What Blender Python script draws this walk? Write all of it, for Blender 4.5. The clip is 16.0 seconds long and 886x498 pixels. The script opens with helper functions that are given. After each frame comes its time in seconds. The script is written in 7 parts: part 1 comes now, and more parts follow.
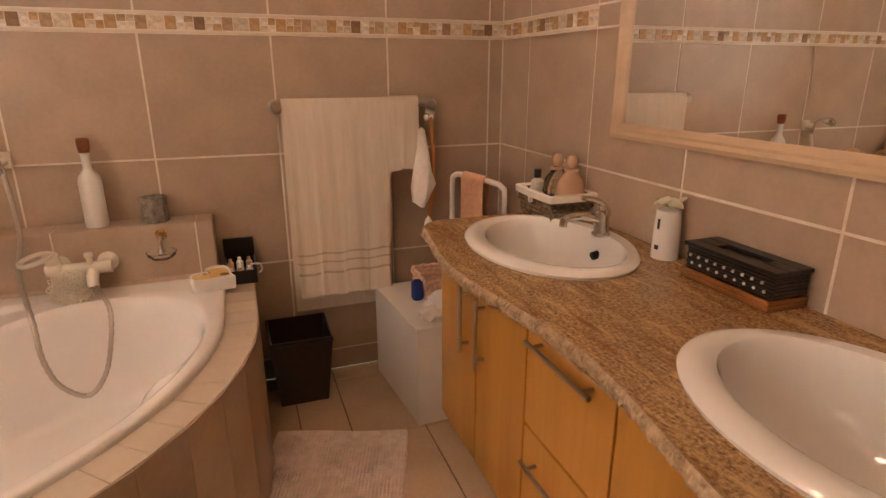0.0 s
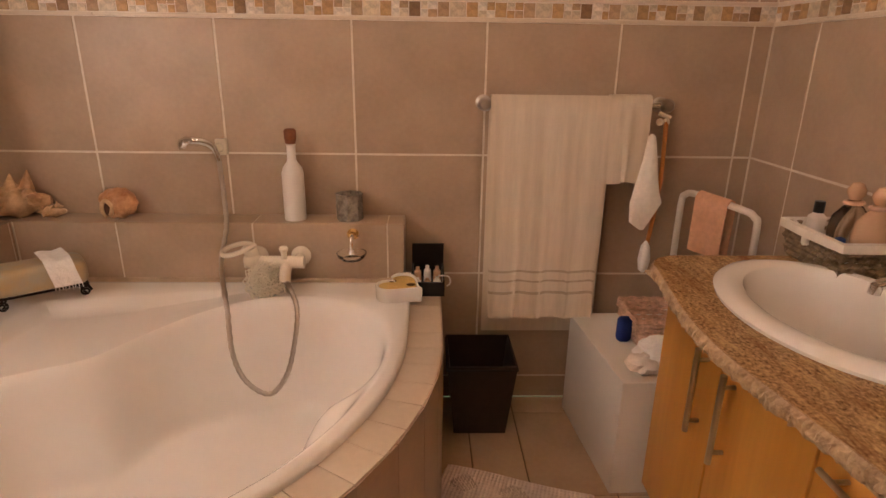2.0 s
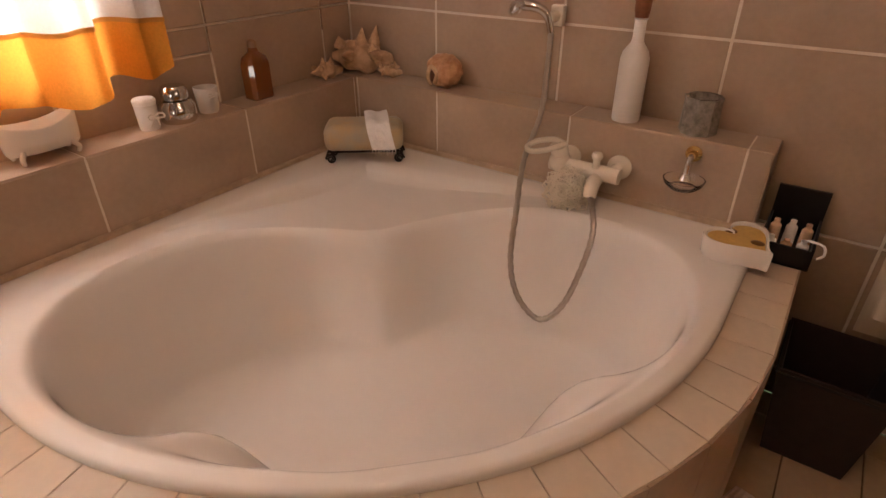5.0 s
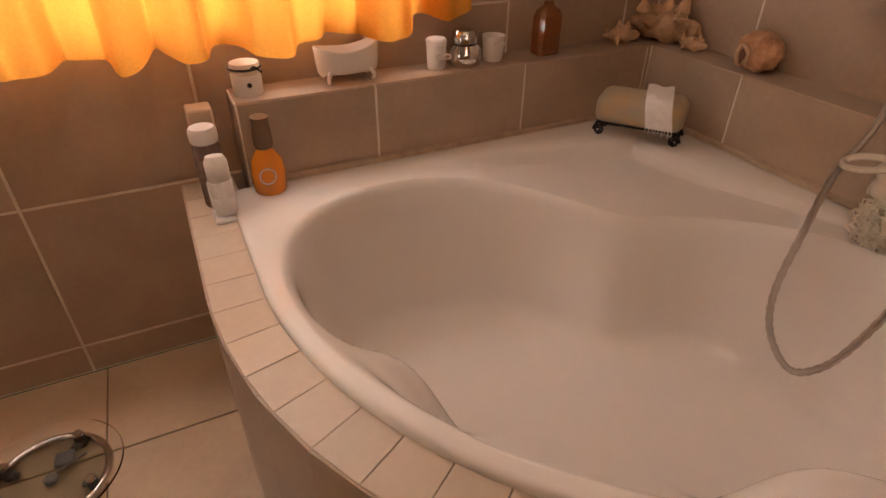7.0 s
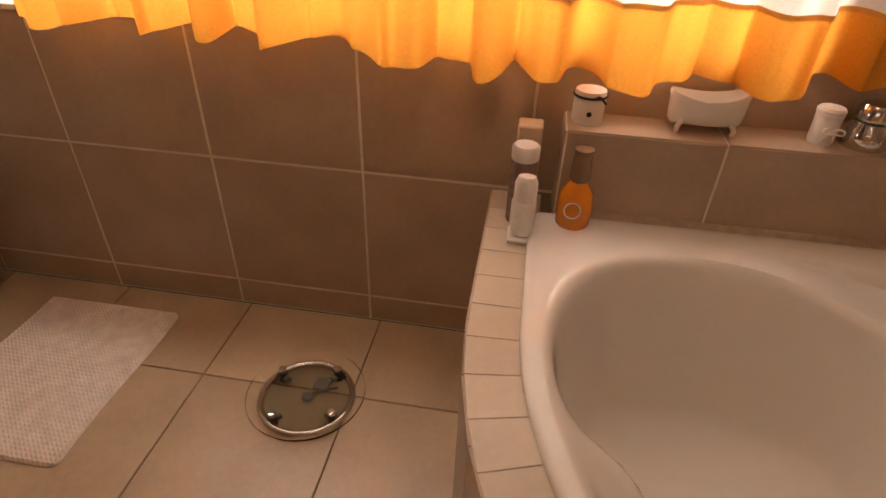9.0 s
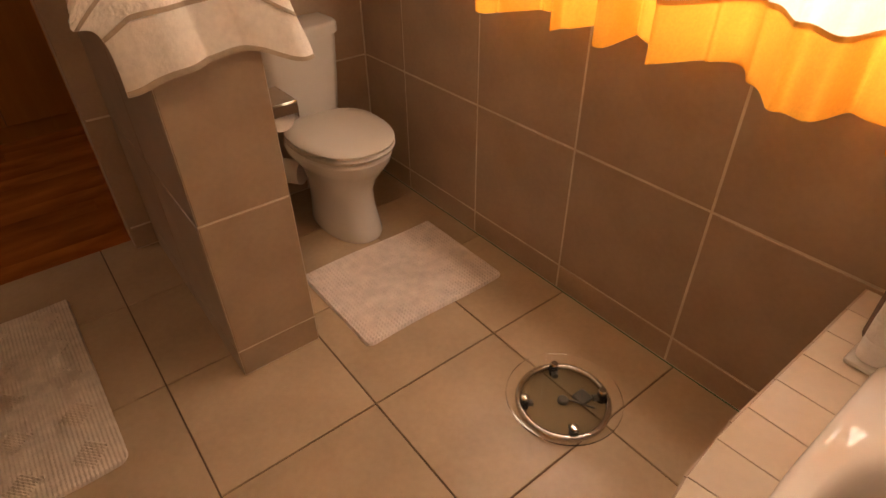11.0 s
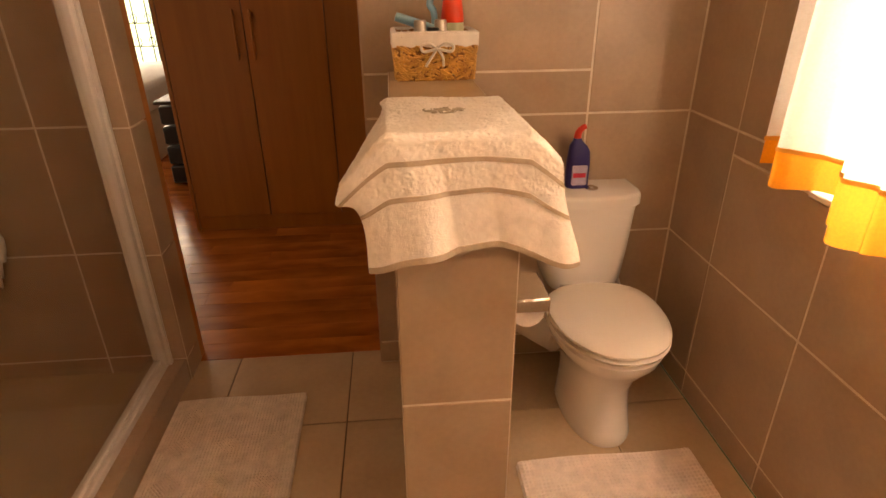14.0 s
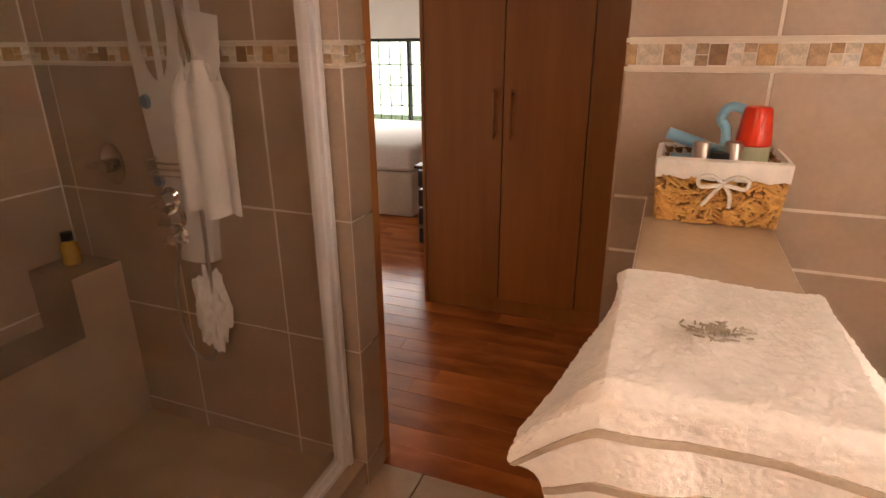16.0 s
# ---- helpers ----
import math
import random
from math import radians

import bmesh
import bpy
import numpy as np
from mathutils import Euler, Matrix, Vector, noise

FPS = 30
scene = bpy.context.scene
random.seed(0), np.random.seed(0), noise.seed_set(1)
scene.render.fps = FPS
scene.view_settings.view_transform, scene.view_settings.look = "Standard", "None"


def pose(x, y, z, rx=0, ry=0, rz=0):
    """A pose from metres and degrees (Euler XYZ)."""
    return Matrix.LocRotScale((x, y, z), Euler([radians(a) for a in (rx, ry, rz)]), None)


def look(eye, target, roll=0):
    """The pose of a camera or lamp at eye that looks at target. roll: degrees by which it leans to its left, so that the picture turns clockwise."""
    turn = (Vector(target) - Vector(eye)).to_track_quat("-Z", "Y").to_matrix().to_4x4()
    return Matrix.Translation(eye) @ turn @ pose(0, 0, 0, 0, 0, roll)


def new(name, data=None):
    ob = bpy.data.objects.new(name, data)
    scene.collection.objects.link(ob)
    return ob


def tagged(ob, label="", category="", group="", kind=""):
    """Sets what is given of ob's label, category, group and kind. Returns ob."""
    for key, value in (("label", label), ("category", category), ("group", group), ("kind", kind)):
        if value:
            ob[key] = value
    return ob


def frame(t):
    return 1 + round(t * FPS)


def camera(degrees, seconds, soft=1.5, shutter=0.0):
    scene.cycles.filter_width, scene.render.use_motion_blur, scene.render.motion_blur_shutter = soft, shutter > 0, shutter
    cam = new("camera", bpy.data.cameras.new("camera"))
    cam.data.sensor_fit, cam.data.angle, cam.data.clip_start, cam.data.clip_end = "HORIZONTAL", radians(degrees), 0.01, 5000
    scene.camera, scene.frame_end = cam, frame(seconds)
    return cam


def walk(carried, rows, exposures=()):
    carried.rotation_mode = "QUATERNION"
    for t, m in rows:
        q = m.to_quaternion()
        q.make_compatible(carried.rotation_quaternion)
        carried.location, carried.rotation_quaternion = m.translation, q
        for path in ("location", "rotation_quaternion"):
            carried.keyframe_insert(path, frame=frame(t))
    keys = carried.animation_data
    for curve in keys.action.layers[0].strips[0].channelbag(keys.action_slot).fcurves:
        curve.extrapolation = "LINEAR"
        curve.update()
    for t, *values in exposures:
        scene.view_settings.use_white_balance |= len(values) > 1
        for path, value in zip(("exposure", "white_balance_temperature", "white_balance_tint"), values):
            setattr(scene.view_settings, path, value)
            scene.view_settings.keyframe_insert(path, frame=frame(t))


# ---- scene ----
# ---- camera and walk ----
cam = camera(76.2, 16.0)
PATH = [
    (0, (-1.138, -2.382, 1.318), (-0.492, -0.586, 0.721), -0.1),
    (0.5, (-1.142, -2.306, 1.299), (-0.623, -0.469, 0.701), 0.3),
    (1, (-1.141, -2.191, 1.306), (-0.76, -0.324, 0.697), 0.5),
    (1.5, (-1.161, -2.105, 1.318), (-0.936, -0.215, 0.702), 0.7),
    (2, (-1.18, -2.037, 1.328), (-1.123, -0.141, 0.695), 0.8),
    (2.5, (-1.175, -1.976, 1.35), (-1.378, -0.1, 0.686), 0.7),
    (3, (-1.13, -1.92, 1.374), (-1.605, -0.111, 0.666), -0.2),
    (5.3, (-1.192, -1.624, 1.244), (-2.221, -0.259, 0.206), -0.3),
    (5.5, (-1.201, -1.633, 1.23), (-2.263, -0.3, 0.184), -0.4),
    (6, (-1.213, -1.613, 1.249), (-2.42, -0.448, 0.161), 0.1),
    (6.5, (-1.212, -1.591, 1.258), (-2.588, -0.656, 0.148), 0.3),
    (7, (-1.208, -1.571, 1.25), (-2.698, -0.835, 0.137), 0.4),
    (7.5, (-1.226, -1.547, 1.243), (-2.791, -1.014, 0.117), 0.9),
    (8, (-1.273, -1.522, 1.249), (-2.893, -1.205, 0.119), 0.8),
    (8.5, (-1.329, -1.531, 1.262), (-2.979, -1.488, 0.131), 1.6),
    (9, (-1.353, -1.536, 1.286), (-2.983, -1.769, 0.151), 2.1),
    (9.5, (-1.367, -1.474, 1.289), (-2.904, -2.078, 0.163), 1.9),
    (10, (-1.402, -1.429, 1.330), (-2.766, -2.304, 0.158), 1.2),
    (12.5, (-1.512, -1.434, 1.355), (-2.047, -3.042, 0.291), -1.3),
    (13, (-1.544, -1.518, 1.383), (-2.012, -3.18, 0.374), -0.9),
    (13.5, (-1.629, -1.626, 1.412), (-1.981, -3.365, 0.487), -0.7),
    (14, (-1.694, -1.723, 1.43), (-1.85, -3.52, 0.567), -0.5),
    (14.5, (-1.701, -1.851, 1.445), (-1.641, -3.678, 0.633), -0.2),
    (15, (-1.705, -1.998, 1.473), (-1.429, -3.829, 0.717), -0.1),
    (15.5, (-1.701, -2.097, 1.492), (-1.24, -3.906, 0.776), -0.2),
    (16, (-1.71, -2.182, 1.522), (-1.026, -3.93, 0.832), -0.4),
]

walk(cam, [(t, look(eye, target, roll)) for t, eye, target, roll in PATH], [(0.0, 0.40, 6400, 11), (3.0, 0.33, 6250, 12), (5.5, -0.12, 6150, 14), (7.5, -0.20, 6350, 14), (9.0, -0.36, 6750, 13), (10.2, -0.48, 7000, 13), (12.5, 0.28, 9300, 18), (14.0, 0.30, 9100, 18), (14.5, 0.38, 8200, 17), (16.0, 0.52, 6450, 14)])

# ---- plan, in metres ----
XW, XE, YN, YS, ZC = -2.74, 0.0, 0.0, -3.645, 2.5
T = 0.457            # pitch of the wall tiles
ROWS = [(0.0, 0.1), (0.1, 0.55), (0.55, 1.005), (1.005, 1.455), (1.525, 1.98), (1.98, 2.44)]
LEDGE_X, LEDGE_Y, LEDGE_Z = -2.61, -0.125, 0.782
DECK_Z = 0.545

# ---- light ----
world = bpy.data.worlds.new("world")
scene.world = world
world.use_nodes = True
wn = world.node_tree
sky = wn.nodes.new("ShaderNodeTexSky")
sky.sky_type = "NISHITA"
sky.sun_disc = False
sky.sun_elevation, sky.sun_rotation = radians(48), radians(40)
wn.links.new(sky.outputs[0], wn.nodes["Background"].inputs[0])
wn.nodes["Background"].inputs[1].default_value = 0.12


def area_lamp(name, eye, target, sx, sy, watts, color):
    data = bpy.data.lights.new(name, "AREA")
    data.shape, data.size, data.size_y, data.energy, data.color = "RECTANGLE", sx, sy, watts, color
    ob = new(name, data)
    ob.matrix_world = look(eye, target)
    return ob


sun = bpy.data.lights.new("sun", "SUN")
sun.energy, sun.angle, sun.color = 3.0, radians(0.5), (1.0, 0.93, 0.82)
sun_ob = new("sun", sun)
sun_ob.matrix_world = look((6, 9, 9), (0, 0, 0))
# the sky's light in the openings of window_1 and window_2
area_lamp("window_light", (-2.99, -1.95, 1.5), (0, -1.95, 1.2), 2.0, 1.1, 102, (1.0, 0.84, 0.71))
area_lamp("bedroom_window_light", (1.6, -8.7, 1.3), (1.0, -5, 0.9), 1.6, 1.0, 40, (1.0, 0.92, 0.82))
# fill lamp added to brighten the wardrobe; no window is known there
area_lamp("bedroom_fill_light", (3.37, -4.75, 1.5), (0, -5.0, 0.8), 1.2, 1.2, 8, (1.0, 0.74, 0.50))
LAMP = (-1.38, -1.58, 2.40)      # ceiling lamp with two warm bulbs
for side in (-0.07, 0.07):
    lamp = bpy.data.lights.new("lamp_bulb", "POINT")
    lamp.energy, lamp.color, lamp.shadow_soft_size = 8.0, (1.0, 0.63, 0.41), 0.055
    new("lamp_bulb", lamp).location = (LAMP[0] + side, LAMP[1], LAMP[2])


# ---- materials ----
def material(name, color, rough=0.5, metal=0.0, vary=0.12, scale=6.0, fine=90.0, bump=0.1, piece=0.0, coat=0.0, stretch=(1, 1, 1), second=None, depth=0.002):
    """A surface with variation at two scales: broad stains and fine grain, and a little relief."""
    m = bpy.data.materials.new(name)
    m.use_nodes = True
    nt = m.node_tree
    b = nt.nodes["Principled BSDF"]
    b.inputs["Roughness"].default_value, b.inputs["Metallic"].default_value = rough, metal
    b.inputs["Coat Weight"].default_value = coat
    tc = nt.nodes.new("ShaderNodeTexCoord")
    mp = nt.nodes.new("ShaderNodeMapping")
    mp.inputs["Scale"].default_value = stretch
    nt.links.new(tc.outputs["Object"], mp.inputs["Vector"])
    n1 = nt.nodes.new("ShaderNodeTexNoise")
    n1.inputs["Scale"].default_value, n1.inputs["Detail"].default_value = scale, 6
    n2 = nt.nodes.new("ShaderNodeTexNoise")
    n2.inputs["Scale"].default_value, n2.inputs["Detail"].default_value = fine, 4
    for n in (n1, n2):
        nt.links.new(mp.outputs[0], n.inputs["Vector"])
    add = nt.nodes.new("ShaderNodeMath")
    add.operation = "MULTIPLY_ADD"
    add.inputs[1].default_value = 0.35
    nt.links.new(n2.outputs["Fac"], add.inputs[0])
    nt.links.new(n1.outputs["Fac"], add.inputs[2])
    ramp = nt.nodes.new("ShaderNodeMapRange")
    ramp.inputs["From Min"].default_value, ramp.inputs["From Max"].default_value = 0.42, 0.95
    nt.links.new(add.outputs[0], ramp.inputs["Value"])
    mix = nt.nodes.new("ShaderNodeMix")
    mix.data_type = "RGBA"
    dark = second or [c * (1 - vary * 1.6) for c in color]
    light = [min(1, c * (1 + vary)) for c in color]
    mix.inputs[6].default_value, mix.inputs[7].default_value = (*dark, 1), (*light, 1)
    nt.links.new(ramp.outputs[0], mix.inputs[0])
    out = mix.outputs[2]
    if piece:
        info = nt.nodes.new("ShaderNodeObjectInfo")
        hsv = nt.nodes.new("ShaderNodeHueSaturation")
        mr = nt.nodes.new("ShaderNodeMapRange")
        mr.inputs["To Min"].default_value, mr.inputs["To Max"].default_value = 1 - piece, 1 + piece
        nt.links.new(info.outputs["Random"], mr.inputs["Value"])
        nt.links.new(mr.outputs[0], hsv.inputs["Value"])
        nt.links.new(out, hsv.inputs["Color"])
        out = hsv.outputs[0]
    nt.links.new(out, b.inputs["Base Color"])
    if bump:
        bp = nt.nodes.new("ShaderNodeBump")
        bp.inputs["Strength"].default_value, bp.inputs["Distance"].default_value = bump, depth
        nt.links.new(add.outputs[0], bp.inputs["Height"])
        nt.links.new(bp.outputs[0], b.inputs["Normal"])
    return m


def wood(name, light, dark, axis=2, rough=0.35, piece=0.1, rings=7.0):
    m = material(name, light, rough, second=dark, vary=0.1, scale=rings, fine=40, bump=0.05, piece=piece,
                 stretch=[0.12 if i == axis else 1.6 for i in range(3)])
    return m


def cloth(name, color, translucent=0.5, vary=0.06, emit=None):
    m = bpy.data.materials.new(name)
    m.use_nodes = True
    nt = m.node_tree
    nt.nodes.remove(nt.nodes["Principled BSDF"])
    d, t, mix = nt.nodes.new("ShaderNodeBsdfDiffuse"), nt.nodes.new("ShaderNodeBsdfTranslucent"), nt.nodes.new("ShaderNodeMixShader")
    tc, n = nt.nodes.new("ShaderNodeTexCoord"), nt.nodes.new("ShaderNodeTexNoise")
    n.inputs["Scale"].default_value, n.inputs["Detail"].default_value = 160, 5
    nt.links.new(tc.outputs["Object"], n.inputs["Vector"])
    col = nt.nodes.new("ShaderNodeMix")
    col.data_type = "RGBA"
    col.inputs[6].default_value = (*[c * (1 - 2 * vary) for c in color], 1)
    col.inputs[7].default_value = (*[min(1, c * (1 + vary)) for c in color], 1)
    nt.links.new(n.outputs["Fac"], col.inputs[0])
    for s in (d, t):
        nt.links.new(col.outputs[2], s.inputs["Color"])
    mix.inputs[0].default_value = translucent
    nt.links.new(d.outputs[0], mix.inputs[1])
    nt.links.new(t.outputs[0], mix.inputs[2])
    nt.links.new(mix.outputs[0], nt.nodes["Material Output"].inputs["Surface"])
    return m


def glass(name, color=(1, 1, 1), rough=0.0, ior=1.45):
    m = bpy.data.materials.new(name)
    m.use_nodes = True
    b = m.node_tree.nodes["Principled BSDF"]
    b.inputs["Base Color"].default_value = (*color, 1)
    b.inputs["Roughness"].default_value, b.inputs["IOR"].default_value = rough, ior
    b.inputs["Transmission Weight"].default_value = 1.0
    return m


def thin_glass(name, color):
    """A thin pane: light passes straight through, the surface mirrors by Fresnel."""
    m = bpy.data.materials.new(name)
    m.use_nodes = True
    nt = m.node_tree
    nt.nodes.remove(nt.nodes["Principled BSDF"])
    t, g, mix, fr = (nt.nodes.new("ShaderNode" + k) for k in ("BsdfTransparent", "BsdfGlossy", "MixShader", "LayerWeight"))
    t.inputs["Color"].default_value = (*color, 1)
    g.inputs["Roughness"].default_value = 0.0
    fr.inputs["Blend"].default_value = 0.5
    power, lift = nt.nodes.new("ShaderNodeMath"), nt.nodes.new("ShaderNodeMath")
    power.operation, lift.operation = "POWER", "MULTIPLY_ADD"
    power.inputs[1].default_value, lift.inputs[1].default_value, lift.inputs[2].default_value = 5.0, 0.6, 0.035
    nt.links.new(fr.outputs["Facing"], power.inputs[0])
    nt.links.new(power.outputs[0], lift.inputs[0])
    nt.links.new(lift.outputs[0], mix.inputs[0])
    nt.links.new(t.outputs[0], mix.inputs[1])
    nt.links.new(g.outputs[0], mix.inputs[2])
    nt.links.new(mix.outputs[0], nt.nodes["Material Output"].inputs["Surface"])
    return m


def granite(name):
    """Golden granite: fine dark and pale flakes, with faint drifting veins."""
    m = material(name, (0.50, 0.31, 0.14), 0.2, vary=0.2, scale=165, fine=520, bump=0.02, second=(0.085, 0.040, 0.018), stretch=(1.0, 0.7, 1.0))
    nt = m.node_tree
    b = nt.nodes["Principled BSDF"]
    src = b.inputs["Base Color"].links[0].from_socket
    tc = nt.nodes.new("ShaderNodeTexCoord")
    for rot, scl, sc, lo, hi, col in ((0.5, (3, 0.8, 2), 12, 0.50, 0.68, (0.62, 0.41, 0.17, 1)), (0.35, (3.5, 0.6, 2), 7, 0.52, 0.66, (0.20, 0.088, 0.030, 1))):
        mp = nt.nodes.new("ShaderNodeMapping")
        mp.inputs["Scale"].default_value, mp.inputs["Rotation"].default_value = scl, (0, 0, rot)
        nt.links.new(tc.outputs["Object"], mp.inputs["Vector"])
        n = nt.nodes.new("ShaderNodeTexNoise")
        n.inputs["Scale"].default_value, n.inputs["Detail"].default_value, n.inputs["Roughness"].default_value, n.inputs["Distortion"].default_value = sc, 9, 0.68, 0.6
        nt.links.new(mp.outputs[0], n.inputs["Vector"])
        r = nt.nodes.new("ShaderNodeMapRange")
        r.inputs["From Min"].default_value, r.inputs["From Max"].default_value, r.inputs["To Max"].default_value = lo, hi, 0.75
        nt.links.new(n.outputs["Fac"], r.inputs["Value"])
        mix = nt.nodes.new("ShaderNodeMix")
        mix.data_type = "RGBA"
        mix.inputs[7].default_value = col
        nt.links.new(r.outputs[0], mix.inputs[0])
        nt.links.new(src, mix.inputs[6])
        src = mix.outputs[2]
    nt.links.new(src, b.inputs["Base Color"])
    return m


TILE = material("taupe_wall_tile", (0.455, 0.338, 0.243), 0.34, vary=0.10, scale=5, fine=60, bump=0.05, piece=0.05)
GROUT = material("pale_grout", (0.78, 0.70, 0.60), 0.85, vary=0.12, scale=14, fine=220, bump=0.2)
FLOOR_TILE = material("cream_floor_tile", (0.545, 0.410, 0.280), 0.26, vary=0.10, scale=4, fine=50, bump=0.04, piece=0.05)
FLOOR_GROUT = material("brown_floor_grout", (0.17, 0.11, 0.07), 0.9, vary=0.2, scale=20, fine=200, bump=0.2)
PLASTER = material("white_plaster", (0.78, 0.75, 0.70), 0.8, vary=0.04, scale=3, fine=120, bump=0.1)
ACRYLIC = material("white_acrylic", (0.80, 0.765, 0.725), 0.03, vary=0.02, scale=2, fine=30, bump=0.0)
PORCELAIN = material("white_porcelain", (0.78, 0.745, 0.70), 0.04, vary=0.02, scale=2, fine=30, bump=0.0)
SEAT_PLASTIC = material("cream_seat_plastic", (0.72, 0.66, 0.58), 0.22, vary=0.02, scale=2, bump=0.0)
CREAM_PLASTIC = material("cream_tap_enamel", (0.76, 0.69, 0.58), 0.25, vary=0.03, bump=0.0)
CHROME = material("chrome", (0.75, 0.74, 0.72), 0.10, 1.0, vary=0.03, bump=0.0)
STEEL = material("brushed_steel", (0.50, 0.45, 0.40), 0.32, 1.0, vary=0.06, fine=200, bump=0.03)
GOLD = material("gilt_brass", (0.72, 0.50, 0.20), 0.2, 1.0, vary=0.05, bump=0.0)
MIRROR = material("mirror_silver", (0.86, 0.87, 0.86), 0.01, 1.0, vary=0.0, bump=0.0)
BEECH = wood("honey_beech_veneer", (0.57, 0.275, 0.055), (0.48, 0.215, 0.036), axis=2, rough=0.33, piece=0.04)
# darkened beech: the shade of gaps and recesses put into the colour
BEECH_SHADE = material("beech_shadow_edge", (0.18, 0.07, 0.02), 0.6)
PALE_WOOD = wood("pale_ash_frame_wood", (0.60, 0.44, 0.29), (0.50, 0.35, 0.22), axis=1, rough=0.45)
WARDROBE_WOOD = wood("cherry_wardrobe_veneer", (0.36, 0.135, 0.026), (0.30, 0.104, 0.018), axis=2, rough=0.35, piece=0.05)
FRAME_WOOD = wood("oiled_door_frame_wood", (0.48, 0.19, 0.045), (0.36, 0.13, 0.03), axis=2, rough=0.4)
PLANK = material("red_pine_plank", (0.53, 0.165, 0.030), 0.22, vary=0.15, scale=4.0, fine=14, bump=0.03, piece=0.09, stretch=(0.45, 1.0, 1.0), second=(0.21, 0.052, 0.012))
GRANITE = granite("golden_granite")
GRANITE_EDGE = material("chiselled_granite_edge", (0.46, 0.33, 0.20), 0.6, vary=0.25, scale=40, fine=160, bump=0.8, second=(0.25, 0.16, 0.09), depth=0.006)
WHITE_PAINT = material("white_melamine", (0.76, 0.71, 0.65), 0.4, vary=0.03, bump=0.02)
ALU = material("white_powder_coat", (0.72, 0.70, 0.69), 0.35, vary=0.03, bump=0.0)
CLEAR = glass("clear_glass")
SMOKED = thin_glass("tinted_shower_glass", (0.96, 0.95, 0.93))
TOWEL = material("cream_terry", (0.88, 0.84, 0.775), 0.95, vary=0.05, scale=60, fine=420, bump=0.8, depth=0.003)
TOWEL_BAND = material("beige_towel_band", (0.50, 0.41, 0.31), 0.9, vary=0.08, scale=80, fine=400, bump=0.4)
RAIL_TOWEL = material("oatmeal_rail_towel", (0.70, 0.605, 0.49), 0.95, vary=0.05, scale=22, fine=260, bump=0.3, stretch=(3.0, 1.0, 0.35))
WHITE_TERRY = material("white_terry", (0.84, 0.82, 0.80), 0.95, vary=0.05, scale=60, fine=420, bump=0.9, depth=0.004)
MAT_CLOTH = material("cream_cotton_mat", (0.78, 0.69, 0.61), 0.95, vary=0.10, scale=30, fine=300, bump=0.7, depth=0.003)
PINK_MAT = material("pale_pink_cotton_mat", (0.82, 0.72, 0.66), 0.95, vary=0.10, scale=30, fine=300, bump=0.7, depth=0.003)
PINK_TOWEL = material("salmon_terry", (0.66, 0.36, 0.22), 0.95, vary=0.08, scale=60, fine=420, bump=0.8)
SHEER = cloth("white_sheer", (0.80, 0.78, 0.75), 0.43)
AMBER_CLOTH = cloth("amber_cotton", (0.80, 0.36, 0.055), 0.38, 0.10)
LEATHER = material("dark_brown_leatherette", (0.035, 0.02, 0.016), 0.5, vary=0.15, scale=30, fine=250, bump=0.4)
BLACK = material("black_lacquer", (0.012, 0.011, 0.012), 0.35, vary=0.1, bump=0.1)
RUBBER = material("dark_rubber", (0.02, 0.02, 0.02), 0.7, bump=0.1)


# ---- shapes ----
def box(bm, x0, x1, y0, y1, z0, z1, bevel=0.0, seg=1):
    r = bmesh.ops.create_cube(bm, size=1.0)
    for v in r["verts"]:
        v.co = Vector(((x0 + x1) / 2 + v.co.x * (x1 - x0), (y0 + y1) / 2 + v.co.y * (y1 - y0), (z0 + z1) / 2 + v.co.z * (z1 - z0)))
    if bevel:
        edges = {e for v in r["verts"] for e in v.link_edges}
        bmesh.ops.bevel(bm, geom=list(edges), offset=bevel, segments=seg, profile=0.5, affect="EDGES")
    return bm


def rod(bm, a, b, r, r2=None, seg=12):
    a, b = Vector(a), Vector(b)
    d = b - a
    m = Matrix.Translation((a + b) / 2) @ d.to_track_quat("Z", "Y").to_matrix().to_4x4()
    bmesh.ops.create_cone(bm, cap_ends=True, segments=seg, radius1=r, radius2=r if r2 is None else r2, depth=d.length, matrix=m)
    return bm


def lathe(bm, profile, centre=(0, 0, 0), seg=24, sx=1.0, sy=1.0, m=None):
    """Turns a profile of (radius, height) round the z axis."""
    m = m or Matrix.Translation(centre)
    rings = []
    for r, z in profile:
        rings.append([bm.verts.new(m @ Vector((sx * r * math.cos(2 * math.pi * i / seg), sy * r * math.sin(2 * math.pi * i / seg), z))) for i in range(seg)])
    for a, b in zip(rings, rings[1:]):
        for i in range(seg):
            j = (i + 1) % seg
            bm.faces.new((a[i], a[j], b[j], b[i]))
    bm.faces.new(list(reversed(rings[0])))
    bm.faces.new(rings[-1])
    return bm


